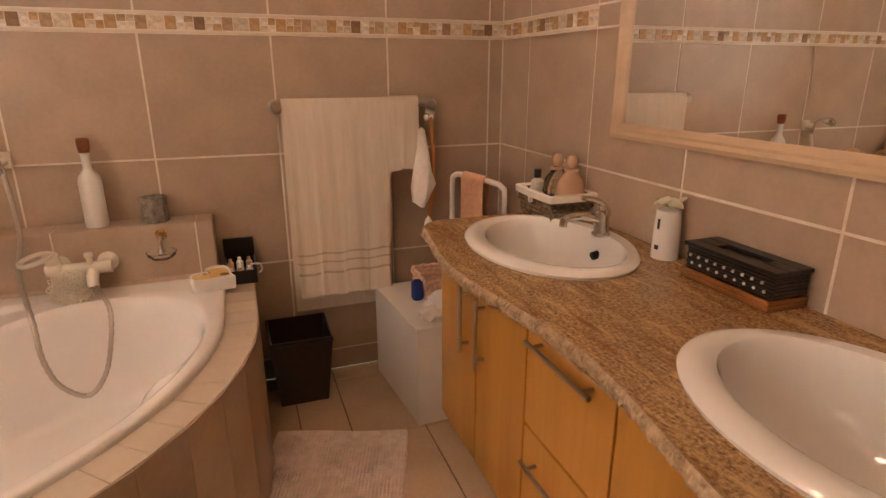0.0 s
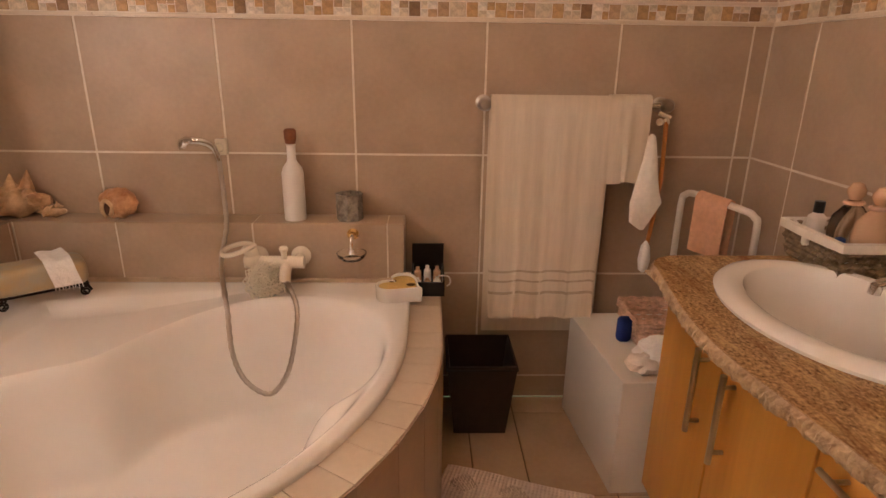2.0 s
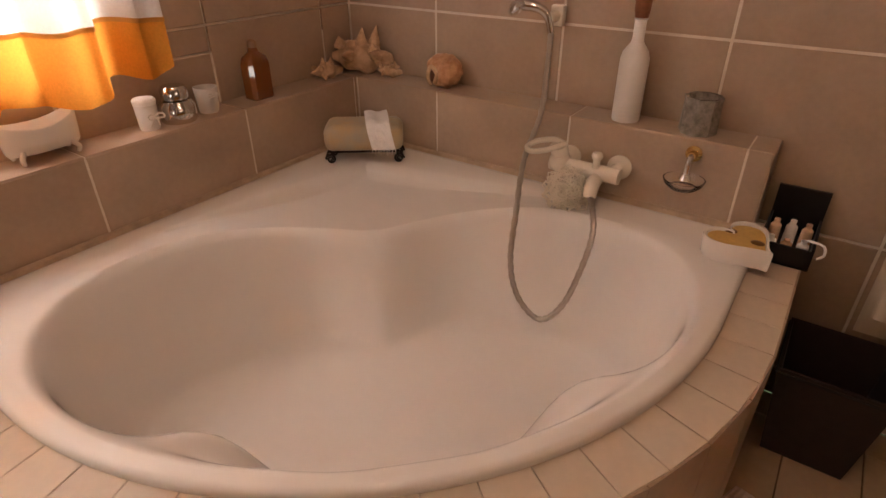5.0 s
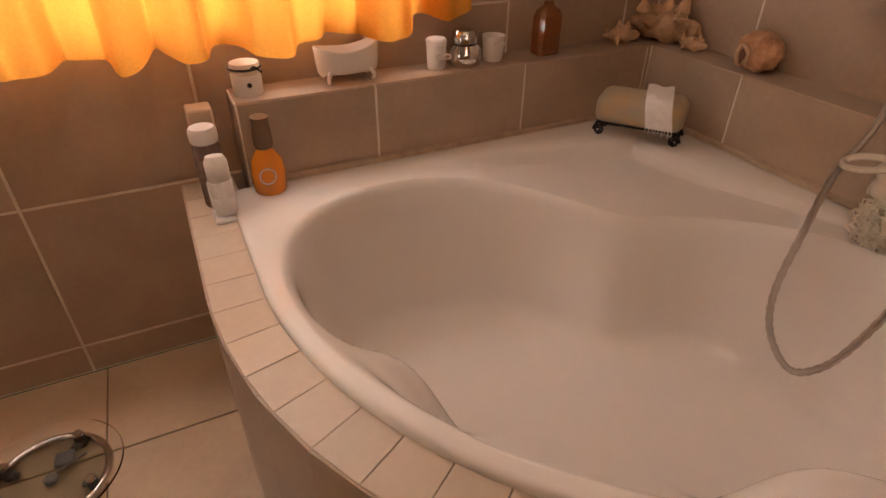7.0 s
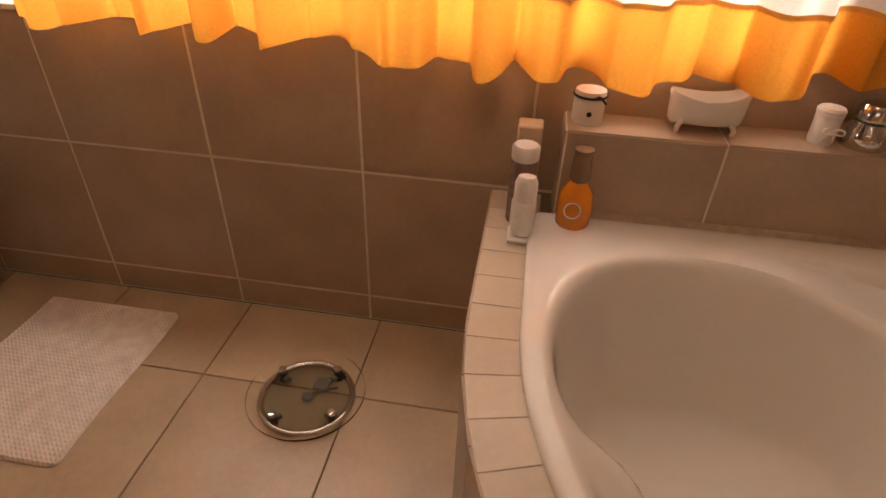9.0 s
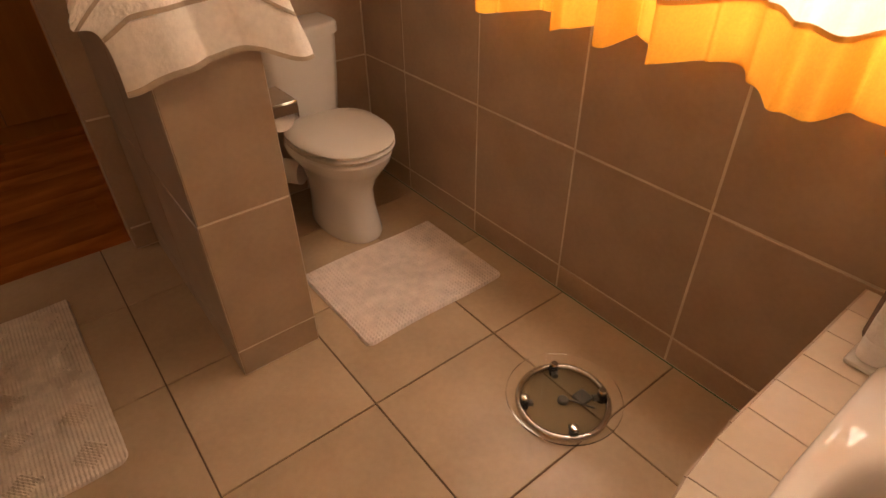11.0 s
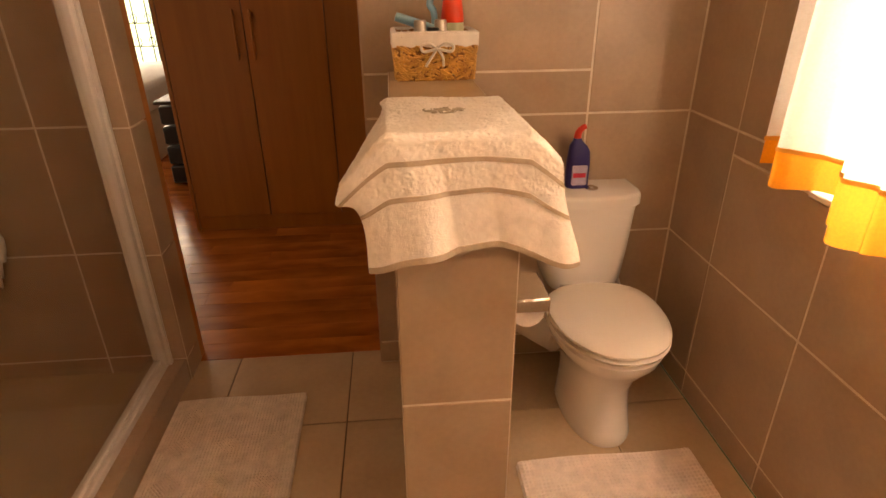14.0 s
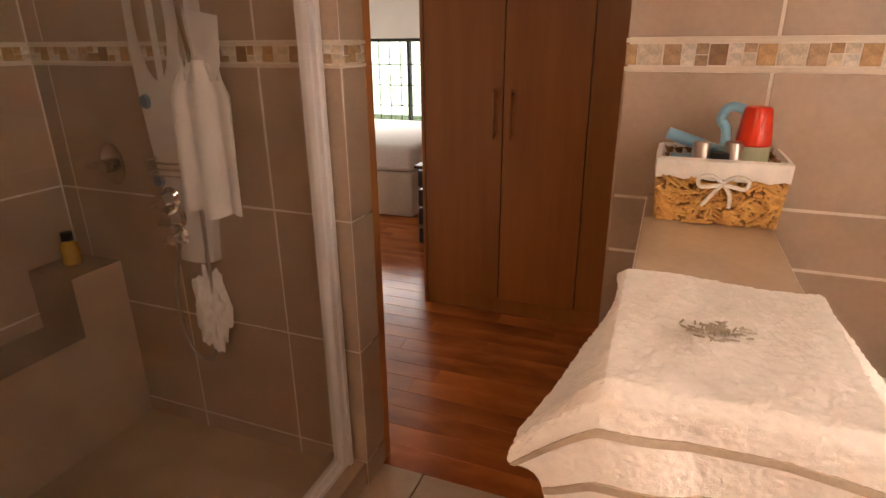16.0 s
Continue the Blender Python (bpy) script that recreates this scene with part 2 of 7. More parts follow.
def tube(bm, pts, r, seg=8, closed=False):
    pts = [Vector(p) for p in pts]
    rings = []
    n = len(pts)
    up = Vector((0.13, 0.21, 1)).normalized()
    for i, p in enumerate(pts):
        d = (pts[(i + 1) % n] - pts[i - 1]) if closed else (pts[min(i + 1, n - 1)] - pts[max(i - 1, 0)])
        d.normalize()
        s = d.cross(up)
        s = s.normalized() if s.length > 1e-4 else d.orthogonal().normalized()
        up = s.cross(d).normalized()
        rr = r(i / max(1, n - 1)) if callable(r) else r
        rings.append([bm.verts.new(p + rr * (math.cos(2 * math.pi * k / seg) * s + math.sin(2 * math.pi * k / seg) * up)) for k in range(seg)])
    pairs = list(zip(rings, rings[1:])) + ([(rings[-1], rings[0])] if closed else [])
    for a, b in pairs:
        for k in range(seg):
            j = (k + 1) % seg
            bm.faces.new((a[k], a[j], b[j], b[k]))
    if not closed:
        bm.faces.new(list(reversed(rings[0])))
        bm.faces.new(rings[-1])
    return bm


def curve_pts(pts, n=8):
    """Points along a smooth line through pts."""
    pts = [Vector(p) for p in pts]
    out = []
    for i in range(len(pts) - 1):
        p0, p1, p2, p3 = pts[max(i - 1, 0)], pts[i], pts[i + 1], pts[min(i + 2, len(pts) - 1)]
        for k in range(n):
            t = k / n
            out.append(0.5 * ((2 * p1) + (p2 - p0) * t + (2 * p0 - 5 * p1 + 4 * p2 - p3) * t * t + (3 * p1 - p0 - 3 * p2 + p3) * t ** 3))
    return out + [pts[-1]]


def grid(bm, nu, nv, f, thick=0.0):
    """A sheet of nu x nv cells through f(u, v), with a back at distance thick."""
    vs = [[bm.verts.new(f(i / nu, j / nv)) for j in range(nv + 1)] for i in range(nu + 1)]
    fs = [bm.faces.new((vs[i][j], vs[i + 1][j], vs[i + 1][j + 1], vs[i][j + 1])) for i in range(nu) for j in range(nv)]
    if thick:
        bm.normal_update()
        bmesh.ops.solidify(bm, geom=fs, thickness=thick)
    return bm


def prism(bm, outline, z0, z1, bevel=0.0, seg=2):
    lo = [bm.verts.new((x, y, z0)) for x, y in outline]
    hi = [bm.verts.new((x, y, z1)) for x, y in outline]
    n = len(lo)
    bm.faces.new(list(reversed(lo)))
    top = bm.faces.new(hi)
    for i in range(n):
        bm.faces.new((lo[i], lo[(i + 1) % n], hi[(i + 1) % n], hi[i]))
    if bevel:
        bmesh.ops.bevel(bm, geom=list(top.edges), offset=bevel, segments=seg, profile=0.5, affect="EDGES")
    return bm


def thing(name, x, y, z, label="", category="", group="", kind=""):
    ob = new(name)
    ob.empty_display_size = 0.05
    ob.matrix_basis = Matrix.Translation((x, y, z))
    return tagged(ob, label, category, group, kind)


def part(name, bm, mat, parent=None, label="", smooth=True):
    """Links a bmesh, built in world places, as one mesh under parent."""
    bmesh.ops.recalc_face_normals(bm, faces=bm.faces[:])
    me = bpy.data.meshes.new(name)
    bm.to_mesh(me)
    bm.free()
    me.materials.append(mat)
    if smooth:
        me.shade_smooth()
        me.set_sharp_from_angle(angle=radians(38))
    ob = new(name, me)
    if parent is not None:
        ob.parent = parent
        if parent.parent is None:
            ob.matrix_parent_inverse = parent.matrix_basis.inverted()
    return tagged(ob, label)


def B():
    return bmesh.new()


def solo(name, bm, mat, label, category, group="", kind="", smooth=True):
    return tagged(part(name, bm, mat, None, "", smooth), label, category, group, kind)


# ---- the large structure ----
def structure(name, bm, mat, label="", smooth=False):
    return tagged(part(name, bm, mat, None, label, smooth), kind="structure")


def boxes(*dims):
    bm = B()
    for d in dims:
        box(bm, *d)
    return bm


WIN_Y0, WIN_Y1, WIN_Z0, WIN_Z1 = -2.98, -0.92, 0.93, 2.05     # opening in the west wall
SH_X, SH_Y0, SH_E = -0.775, -2.45, 0.45                        # shower: glass line, north side, east wall
DOOR_X0, DOOR_X1 = -1.60, -0.85
wall_north = structure("wall_north", boxes((XW - 0.2, 0.7, 0.0022, 0.2, 0, ZC)), GROUT, "taupe tiled wall with pale grout and a mosaic border")
wall_east = structure("wall_east", boxes((0.0022, 0.2, SH_Y0 + 0.1, 0.0022, 0, ZC)), GROUT, "taupe tiled wall above the granite vanity top")
wall_west = structure("wall_west", boxes((XW - 0.2, XW - 0.0022, -3.9, 0.008, 0, WIN_Z0), (XW - 0.2, XW - 0.0022, -3.9, 0.008, WIN_Z1, ZC),
                                         (XW - 0.2, XW - 0.0022, -3.9, WIN_Y0, WIN_Z0, WIN_Z1), (XW - 0.2, XW - 0.008, WIN_Y1, 0.008, WIN_Z0, WIN_Z1)), GROUT,
                      "taupe tiled wall under the curtained window")
wall_south = structure("wall_south", boxes((XW - 0.008, DOOR_X0 - 0.008, -3.75, YS - 0.0022, 0, ZC), (DOOR_X0 - 0.008, DOOR_X1 + 0.008, -3.75, YS - 0.0022, 2.05, ZC),
                                           (DOOR_X1 + 0.008, SH_E + 0.2, -3.75, YS - 0.0022, 0, ZC)), GROUT, "taupe tiled wall with the doorway to the bedroom")
wall_shower_east = structure("wall_shower_east", boxes((SH_E + 0.0022, SH_E + 0.2, YS - 0.0022, SH_Y0 + 0.1, 0, ZC)), GROUT, "taupe tiled shower wall")
wall_shower_north = structure("wall_shower_north", boxes((SH_X - 0.03, SH_E + 0.008, SH_Y0, SH_Y0 + 0.1, 0, ZC)), TILE, "taupe tiled partition between vanity and shower")
half_wall = structure("half_wall", boxes((-1.938, -1.686, YS - 0.0022, -2.737, 0, 1.1558)), GROUT, "low tiled partition wall beside the toilet")
floor = structure("floor", boxes((XW, SH_E, -3.735, 0.0, -0.12, -0.006)), FLOOR_GROUT, "cream tiled bathroom floor with brown grout")
ceiling = structure("ceiling", boxes((XW - 0.2, 0.7, -3.75, 0.2, ZC, ZC + 0.12)), material("cream_ceiling_paint", (0.60, 0.52, 0.43), 0.85, vary=0.04, scale=3, fine=120), "plain cream bathroom ceiling")
shower_floor = structure("shower_floor", boxes((SH_X + 0.06, SH_E, YS, SH_Y0, -0.006, 0.03)), FLOOR_TILE, "beige shower floor")
shower_curb = structure("shower_curb", boxes((-0.845, -0.70, YS + 0.03, SH_Y0, -0.006, 0.10)), TILE, "low tiled curb below the shower screen")
shower_bench = structure("shower_bench", boxes((0.22, SH_E, -3.44, SH_Y0, 0.03, 0.49), (0.22, SH_E, YS, -3.44, 0.03, 0.725)), TILE, "tiled bench with a raised corner in the shower")
jamb = structure("wall_nib", boxes((-0.851, -0.758, -3.70, -3.612, 0, ZC)), GROUT, "narrow tiled wall end beside the doorway")

# ledges of the bath
ledge_west = structure("ledge_west", boxes((XW, LEDGE_X - 0.0022, -1.4385, LEDGE_Y + 0.0, DECK_Z, LEDGE_Z - 0.0022)), GROUT, "tiled ledge along the bath under the window")
ledge_north = structure("ledge_north", boxes((XW, -1.2622, LEDGE_Y + 0.0022, 0.0, DECK_Z, LEDGE_Z - 0.0022)), GROUT, "tiled ledge along the bath behind the taps")

# corner bath: deck round an arc, apron, acrylic tub
CU, CR_DECK, CR_RIM = 0.42, 1.056, 0.954


def uv(u, v):
    return LEDGE_X + u, LEDGE_Y - v


def arc(r, n=40, a0=0.0, a1=90.0):
    return [uv(CU + r * math.cos(radians(a0 + (a1 - a0) * i / n)), CU + r * math.sin(radians(a0 + (a1 - a0) * i / n))) for i in range(n + 1)]


bm = B()
# apron: an upright curved wall 5 cm thick, with the deck strip on its top
outer = [(LEDGE_X + CU + CR_DECK, 0.0)] + arc(CR_DECK) + [(XW, LEDGE_Y - CU - CR_DECK)]
back = [(LEDGE_X + CU + CR_RIM - 0.03, 0.0)] + arc(CR_RIM - 0.03) + [(XW, LEDGE_Y - CU - CR_RIM + 0.03)]
prism(bm, outer + back[::-1], 0.0, DECK_Z - 0.012)
bath_surround = structure("bath_surround", bm, material("brown_deck_grout", (0.34, 0.25, 0.17), 0.9, vary=0.3, scale=12, fine=200, bump=0.2), "curved tiled surround of the corner bath", True)


def bath():
    top = thing("corner_bath", *uv(0.7, 0.7), 0.1, "white acrylic corner bath set in a tiled surround", "bathtub")
    c, RIM, FLOOR = 0.78, 0.566, 0.19
    keys = [(0, 0.39), (30, 0.422), (50, 0.485), (70, 0.588), (82, 0.665), (95, 0.715), (103, 0.715), (112, 0.678), (125, 0.62), (134, 0.580), (143, 0.550), (152, 0.515), (161, 0.470), (170, 0.418), (180, 0.388)]

    def r_in(phi):
        p = abs(phi)
        for (a, ra), (b, rb) in zip(keys, keys[1:]):
            if p <= b:
                return ra + (rb - ra) * (p - a) / (b - a)
        return keys[-1][1]

    def r_out(ang, inset=0.0):
        """Distance from the middle to the rim's outline."""
        ca, sa = math.cos(ang), math.sin(ang)
        best = 9.0
        for k in (ca, sa):
            if k < -1e-6:
                best = min(best, (c - inset) / -k)
            elif k > 1e-6:
                best = min(best, (CU + CR_RIM - inset - c) / k)
        d, rr = c - CU, CR_RIM - inset
        bq = d * (ca + sa)
        rc = -bq + math.sqrt(max(0, bq * bq - (2 * d * d - rr * rr)))
        px, py = c + rc * ca, c + rc * sa
        return rc if (px > CU and py > CU) else best

    n = 192
    smooth_r = []
    for i in range(n):
        phi = (360 * i / n - 45 + 180) % 360 - 180
        smooth_r.append(sum(r_in((phi + d + 180) % 360 - 180) for d in (-8, -5, -2.5, 0, 2.5, 5, 8)) / 7)
    k = n // 6
    wide_r = [sum(smooth_r[(i + d) % n] for d in range(-k, k + 1)) / (2 * k + 1) for i in range(n)]
    bm = B()
    rings = []
    for i in range(n):
        ang = 2 * math.pi * i / n
        phi = (math.degrees(ang) - 45 + 180) % 360 - 180
        ri = smooth_r[i]
        corner = min(1.0, max(0.0, (abs(phi) - 122) / 40))
        corner = corner * corner * (3 - 2 * corner)
        lobe = math.exp(-((abs(phi) - 60) / (11 if abs(phi) > 60 else 25)) ** 2)
        far = min(1.0, max(0.0, (abs(phi) - 78) / 24))
        far = far * far * (3 - 2 * far)
        col = [(r_out(ang, 0.0), 0.545), (r_out(ang, 0.0), 0.556), (r_out(ang, 0.004), 0.562), (r_out(ang, 0.012), 0.5655), (r_out(ang, 0.03), RIM)]
        ro = r_out(ang, 0.03)
        r1 = ri + 0.016
        tray = 0.042 * corner
        for k in (0.10, 0.30, 0.34, 0.38, 0.42, 0.46, 0.7, 1.0):
            s = min(1.0, max(0.0, (k - 0.31) / 0.13))
            col.append((ro + (r1 - ro) * k, RIM - tray * s * s * (3 - 2 * s)))
        rb = min(ri - 0.09, wide_r[i] - min(0.15, 0.42 * wide_r[i]))
        rb += (ri - 0.150 - rb) * far
        w = (ri - 0.012 - rb) + 0.15 * lobe
        z0 = RIM - tray
        for dr, dz in ((0.006, 0.002), (-0.003, 0.008), (-0.010, 0.020)):
            col.append((ri + dr, z0 - dz))
        for q in range(1, 13):
            t = math.pi / 2 * q / 12
            x = q / 12
            mix = lobe * 0.9
            steep = 0.45 * math.sin(t) ** 0.7 + 0.55 * (1 - max(0.0, math.cos(t)) ** 0.45)
            soft = ((1 - math.cos(t)) * (1 - far) + steep * far) * (1 - mix) + x * mix
            # the backrests: a shallow shelf under the rim before the wall falls away
            step = min(1.0, x / 0.22)
            fall = max(0.0, (x - 0.40) / 0.60)
            shelf = 0.11 * step * step * (3 - 2 * step) + 0.89 * fall * fall * (3 - 2 * fall)
            drop = math.sin(t) ** (1 - 0.45 * far) * (1 - lobe) + shelf * lobe
            col.append((ri - 0.012 - w * soft, z0 - 0.02 - (z0 - 0.02 - FLOOR) * drop))
        rb = col[-1][0]
        col += [(rb * 0.7, FLOOR - 0.002), (rb * 0.35, FLOOR - 0.004), (0.012, FLOOR - 0.005)]
        rings.append([bm.verts.new((*uv(c + r * math.cos(ang), c + r * math.sin(ang)), z)) for r, z in col])
    m = len(rings[0])
    for i in range(n):
        a, b = rings[i], rings[(i + 1) % n]
        for k in range(m - 1):
            bm.faces.new((a[k], a[k + 1], b[k + 1], b[k]))
    bm.faces.new([r[-1] for r in rings])
    for _ in range(7):
        bmesh.ops.smooth_vert(bm, verts=[v for r in rings for v in r[13:-1]], factor=0.5, use_axis_x=True, use_axis_y=True, use_axis_z=True)
    part("tub", bm, ACRYLIC, top)
    x, y = uv(0.98, 0.98)
    bm = B()
    lathe(bm, [(0.001, 0.0), (0.03, 0.0), (0.034, 0.004), (0.028, 0.008), (0.001, 0.009)], (x, y, FLOOR - 0.002), 20)
    part("drain", bm, CHROME, top, "chrome bath waste")


bath()
bm = B()
tube(bm, [(LEDGE_X + 0.004, -1.40, 0.568), (LEDGE_X + 0.004, LEDGE_Y - 0.004, 0.568), (-1.27, LEDGE_Y - 0.004, 0.568)], 0.012, 8)
structure("trim", bm, material("beige_sealant", (0.50, 0.38, 0.27), 0.5, vary=0.15, scale=20), "beige sealant strip between bath and tiles", True)

# doorway: timber lining, and the bedroom behind it
door_frame = structure("door_frame", boxes((DOOR_X1 - 0.0, DOOR_X1 + 0.10, -3.795, -3.752, 0, 2.13), (DOOR_X0 - 0.10, DOOR_X0 + 0.0, -3.795, -3.752, 0, 2.13),
                                           (DOOR_X0 - 0.1, DOOR_X1 + 0.1, -3.795, -3.752, 2.05, 2.13)), FRAME_WOOD, "oiled wooden door lining of the doorway")
bedroom_floor = structure("bedroom_floor", boxes((-2.8, 3.4, -8.9, -3.735, -0.12, -0.008)), BEECH_SHADE, "red-brown wooden plank floor")
bedroom_ceiling = structure("bedroom_ceiling", boxes((-2.8, 3.4, -8.9, -3.75, ZC, ZC + 0.1)), PLASTER, "white bedroom ceiling")
bedroom_wall_south = structure("bedroom_wall_south", boxes((-2.8, 0.95, -9.1, -8.9, 0, ZC), (2.6, 3.4, -9.1, -8.9, 0, ZC), (0.95, 2.6, -9.1, -8.9, 0, 0.5), (0.95, 2.6, -9.1, -8.9, 1.56, ZC)),
                               PLASTER, "cream plastered bedroom wall with a barred window")
bedroom_wall_west = structure("bedroom_wall_west", boxes((-3.0, -2.8, -9.1, -3.75, 0, ZC)), PLASTER, "plain bedroom wall")
# out of view; the opening in this wall is made up for the fill lamp
bedroom_wall_east = structure("bedroom_wall_east", boxes((3.4, 3.6, -9.1, -5.4, 0, ZC), (3.4, 3.6, -4.1, -3.75, 0, ZC), (3.4, 3.6, -5.4, -4.1, 0, 0.9), (3.4, 3.6, -5.4, -4.1, 2.1, ZC)), PLASTER, "bedroom wall with an invented opening for the fill lamp")
bedroom_wall_north = structure("bedroom_wall_north", boxes((0.65, 3.4, -3.85, -3.75, 0, ZC), (DOOR_X1 + 0.1, 0.65, -3.795, -3.752, 0, ZC), (-2.8, DOOR_X0 - 0.1, -3.795, -3.752, 0, ZC),
                                                           (DOOR_X0 - 0.1, DOOR_X1 + 0.1, -3.795, -3.752, 2.132, ZC)), PLASTER, "plain bedroom wall round the doorway")
ground = structure("ground", boxes((-60, 60, -70, 60, -0.4, -0.3)), material("garden_lawn", (0.08, 0.12, 0.04), 0.9, scale=2, fine=30), "garden ground outside")

# ---- the vanity ----
CT = 0.825


def front_edge(y):
    return -0.606 - 0.029 * math.cos(2 * math.pi * (y + 1.06) / 1.02)


Y_NORTH, Y_SOUTH = -0.575, -2.445


def oval(cx, cy, rx, ry, n=40):
    return [(cx + rx * math.cos(2 * math.pi * i / n), cy + ry * math.sin(2 * math.pi * i / n)) for i in range(n)]


BASINS = [(-0.30, -0.965), (-0.31, -1.935)]


def vanity_top():
    top = thing("countertop", -0.3, -1.5, 0.785, "golden brown granite vanity top with a chiselled wavy edge", "countertop")
    bm = B()
    edge = []
    n = 90
    for i in range(n + 1):
        y = Y_SOUTH + (Y_NORTH - 0.10 - Y_SOUTH) * i / n
        edge.append((front_edge(y), y))
    for i in range(1, 9):
        a = radians(90 * i / 8)
        x0, y0 = front_edge(Y_NORTH - 0.10) + 0.10, Y_NORTH - 0.10
        edge.append((x0 - 0.10 * math.cos(a), y0 + 0.10 * math.sin(a)))
    outline = edge + [(0.0, Y_NORTH), (0.0, Y_SOUTH)]
    # slab with two oval holes
    vs = [bm.verts.new((x, y, CT)) for x, y in outline]
    es = [bm.edges.new((vs[i], vs[(i + 1) % len(vs)])) for i in range(len(vs))]
    for cx, cy in BASINS:
        hs = [bm.verts.new((x, y, CT)) for x, y in oval(cx, cy, 0.20, 0.285, 36)]
        es += [bm.edges.new((hs[i], hs[(i + 1) % 36])) for i in range(36)]
    bmesh.ops.triangle_fill(bm, edges=es, use_beauty=True)
    bm.normal_update()
    for f in list(bm.faces):
        m = f.calc_center_median()
        if any(((m.x - cx) / 0.197) ** 2 + ((m.y - cy) / 0.282) ** 2 < 1 for cx, cy in BASINS):
            bm.faces.remove(f)
            continue
        if f.normal.z < 0:
            f.normal_flip()
    part("slab_top", bm, GRANITE, top, smooth=False)
    # the rough chiselled front, its facets uneven
    bm = B()
    rng = random.Random(4)
    fine = []
    for (x0, y0), (x1, y1) in zip(edge, edge[1:]):
        for k in range(3):
            fine.append((x0 + (x1 - x0) * k / 3, y0 + (y1 - y0) * k / 3))
    fine.append((edge[-1][0], edge[-1][1]))
    rows = []
    for x, y in fine:
        col = []
        for z, push in ((CT + 0.0005, 0.002), (CT - 0.010, -0.005), (CT - 0.022, -0.006), (CT - 0.034, 0.0), (CT - 0.040, 0.02)):
            j = rng.uniform(-0.003, 0.0035) if 0 < CT - z < 0.036 else 0
            col.append(bm.verts.new((x + push + j, y + rng.uniform(-0.003, 0.003), z + (rng.uniform(-0.003, 0.003) if CT - z > 0.002 else 0))))
        rows.append(col)
    for a, b in zip(rows, rows[1:]):
        for k in range(4):
            bm.faces.new((a[k], b[k], b[k + 1], a[k + 1]))
    part("chiselled_edge", bm, GRANITE_EDGE, top, "rough chiselled granite edge", smooth=False)
    bm = B()
    box(bm, -0.58, -0.458, Y_SOUTH, Y_NORTH - 0.02, CT - 0.041, CT - 0.036)
    box(bm, -0.458, 0.0, Y_NORTH - 0.02, Y_NORTH, CT - 0.041, CT - 0.002)
    part("underside", bm, GRANITE_EDGE, top, smooth=False)


def basin(cx, cy):
    top = thing("wash_basin", cx, cy, CT, "white oval drop-in porcelain wash basin in the granite top", "basin", "twin wash basins")
    bm = B()
    prof = [(1.0, 0.0), (1.01, 0.008), (0.985, 0.017), (0.94, 0.021), (0.88, 0.020), (0.845, 0.012), (0.825, -0.01), (0.79, -0.06), (0.71, -0.115), (0.56, -0.150), (0.34, -0.166), (0.12, -0.171), (0.02, -0.172)]
    n = 56
    rings = []
    for k, z in prof:
        ring = []
        for i in range(n):
            a = 2 * math.pi * i / n
            s = min(1.0, max(0.0, (1.0 - k) / 0.18))
            # the tap shelf at the wall side narrows the bowl
            rx = 0.228 * k
            x = rx * math.cos(a)
            if math.cos(a) > 0 and k < 0.9:
                x *= 0.84
            ring.append(bm.verts.new((cx + x + 0.030 * s, cy + 0.315 * k * math.sin(a), CT + z)))
        rings.append(ring)
    for a, b in zip(rings, rings[1:]):
        for i in range(n):
            bm.faces.new((a[i], a[(i + 1) % n], b[(i + 1) % n], b[i]))
    bm.faces.new(rings[-1])
    part("bowl", bm, PORCELAIN, top)
    bm = B()
    lathe(bm, [(0.001, 0.0), (0.032, 0.0), (0.034, 0.004), (0.026, 0.006), (0.024, 0.002), (0.001, 0.002)], (cx + 0.030, cy, CT - 0.170), 24)
    part("waste", bm, CHROME, top, "chrome waste fitting")
    bm = B()
    rod(bm, (cx + 0.165, cy + 0.0, CT - 0.055), (cx + 0.196, cy, CT - 0.048), 0.013)
    part("overflow", bm, RUBBER, top, "dark overflow hole")


def mixer(cx, cy):
    """Single-lever basin mixer with a long spout towards the bowl."""
    z = CT + 0.018
    top = thing("basin_mixer", cx, cy, z, "chrome single-lever basin mixer tap", "tap", "basin taps")
    bm = B()
    lathe(bm, [(0.001, 0), (0.028, 0), (0.028, 0.006), (0.023, 0.012), (0.022, 0.055), (0.025, 0.062), (0.024, 0.082), (0.015, 0.092), (0.001, 0.094)], (cx, cy, z), 20)
    part("body", bm, CHROME, top)
    bm = B()
    tube(bm, curve_pts([(cx, cy, z + 0.045), (cx - 0.05, cy, z + 0.062), (cx - 0.10, cy, z + 0.066), (cx - 0.135, cy, z + 0.058)], 5), lambda s: 0.014 - 0.003 * s, 10)
    rod(bm, (cx - 0.132, cy, z + 0.060), (cx - 0.134, cy, z + 0.040), 0.012)
    part("spout", bm, CHROME, top)
    bm = B()
    tube(bm, curve_pts([(cx + 0.005, cy, z + 0.088), (cx - 0.02, cy, z + 0.108), (cx - 0.075, cy, z + 0.122)], 4), lambda s: 0.012 - 0.005 * s, 8)
    part("lever", bm, CHROME, top)


def bar_handle(parent, a, b, out=(-1, 0, 0), r=0.006):
    a, b, out = Vector(a), Vector(b), Vector(out)
    bm = B()
    d = (b - a).normalized()
    rod(bm, a, b, r, seg=12)
    for p in (a + d * 0.03, b - d * 0.03):
        rod(bm, p, p - out * 0.03, r * 0.75, seg=8)
    part("handle", bm, STEEL, parent, "brushed steel bar handle")


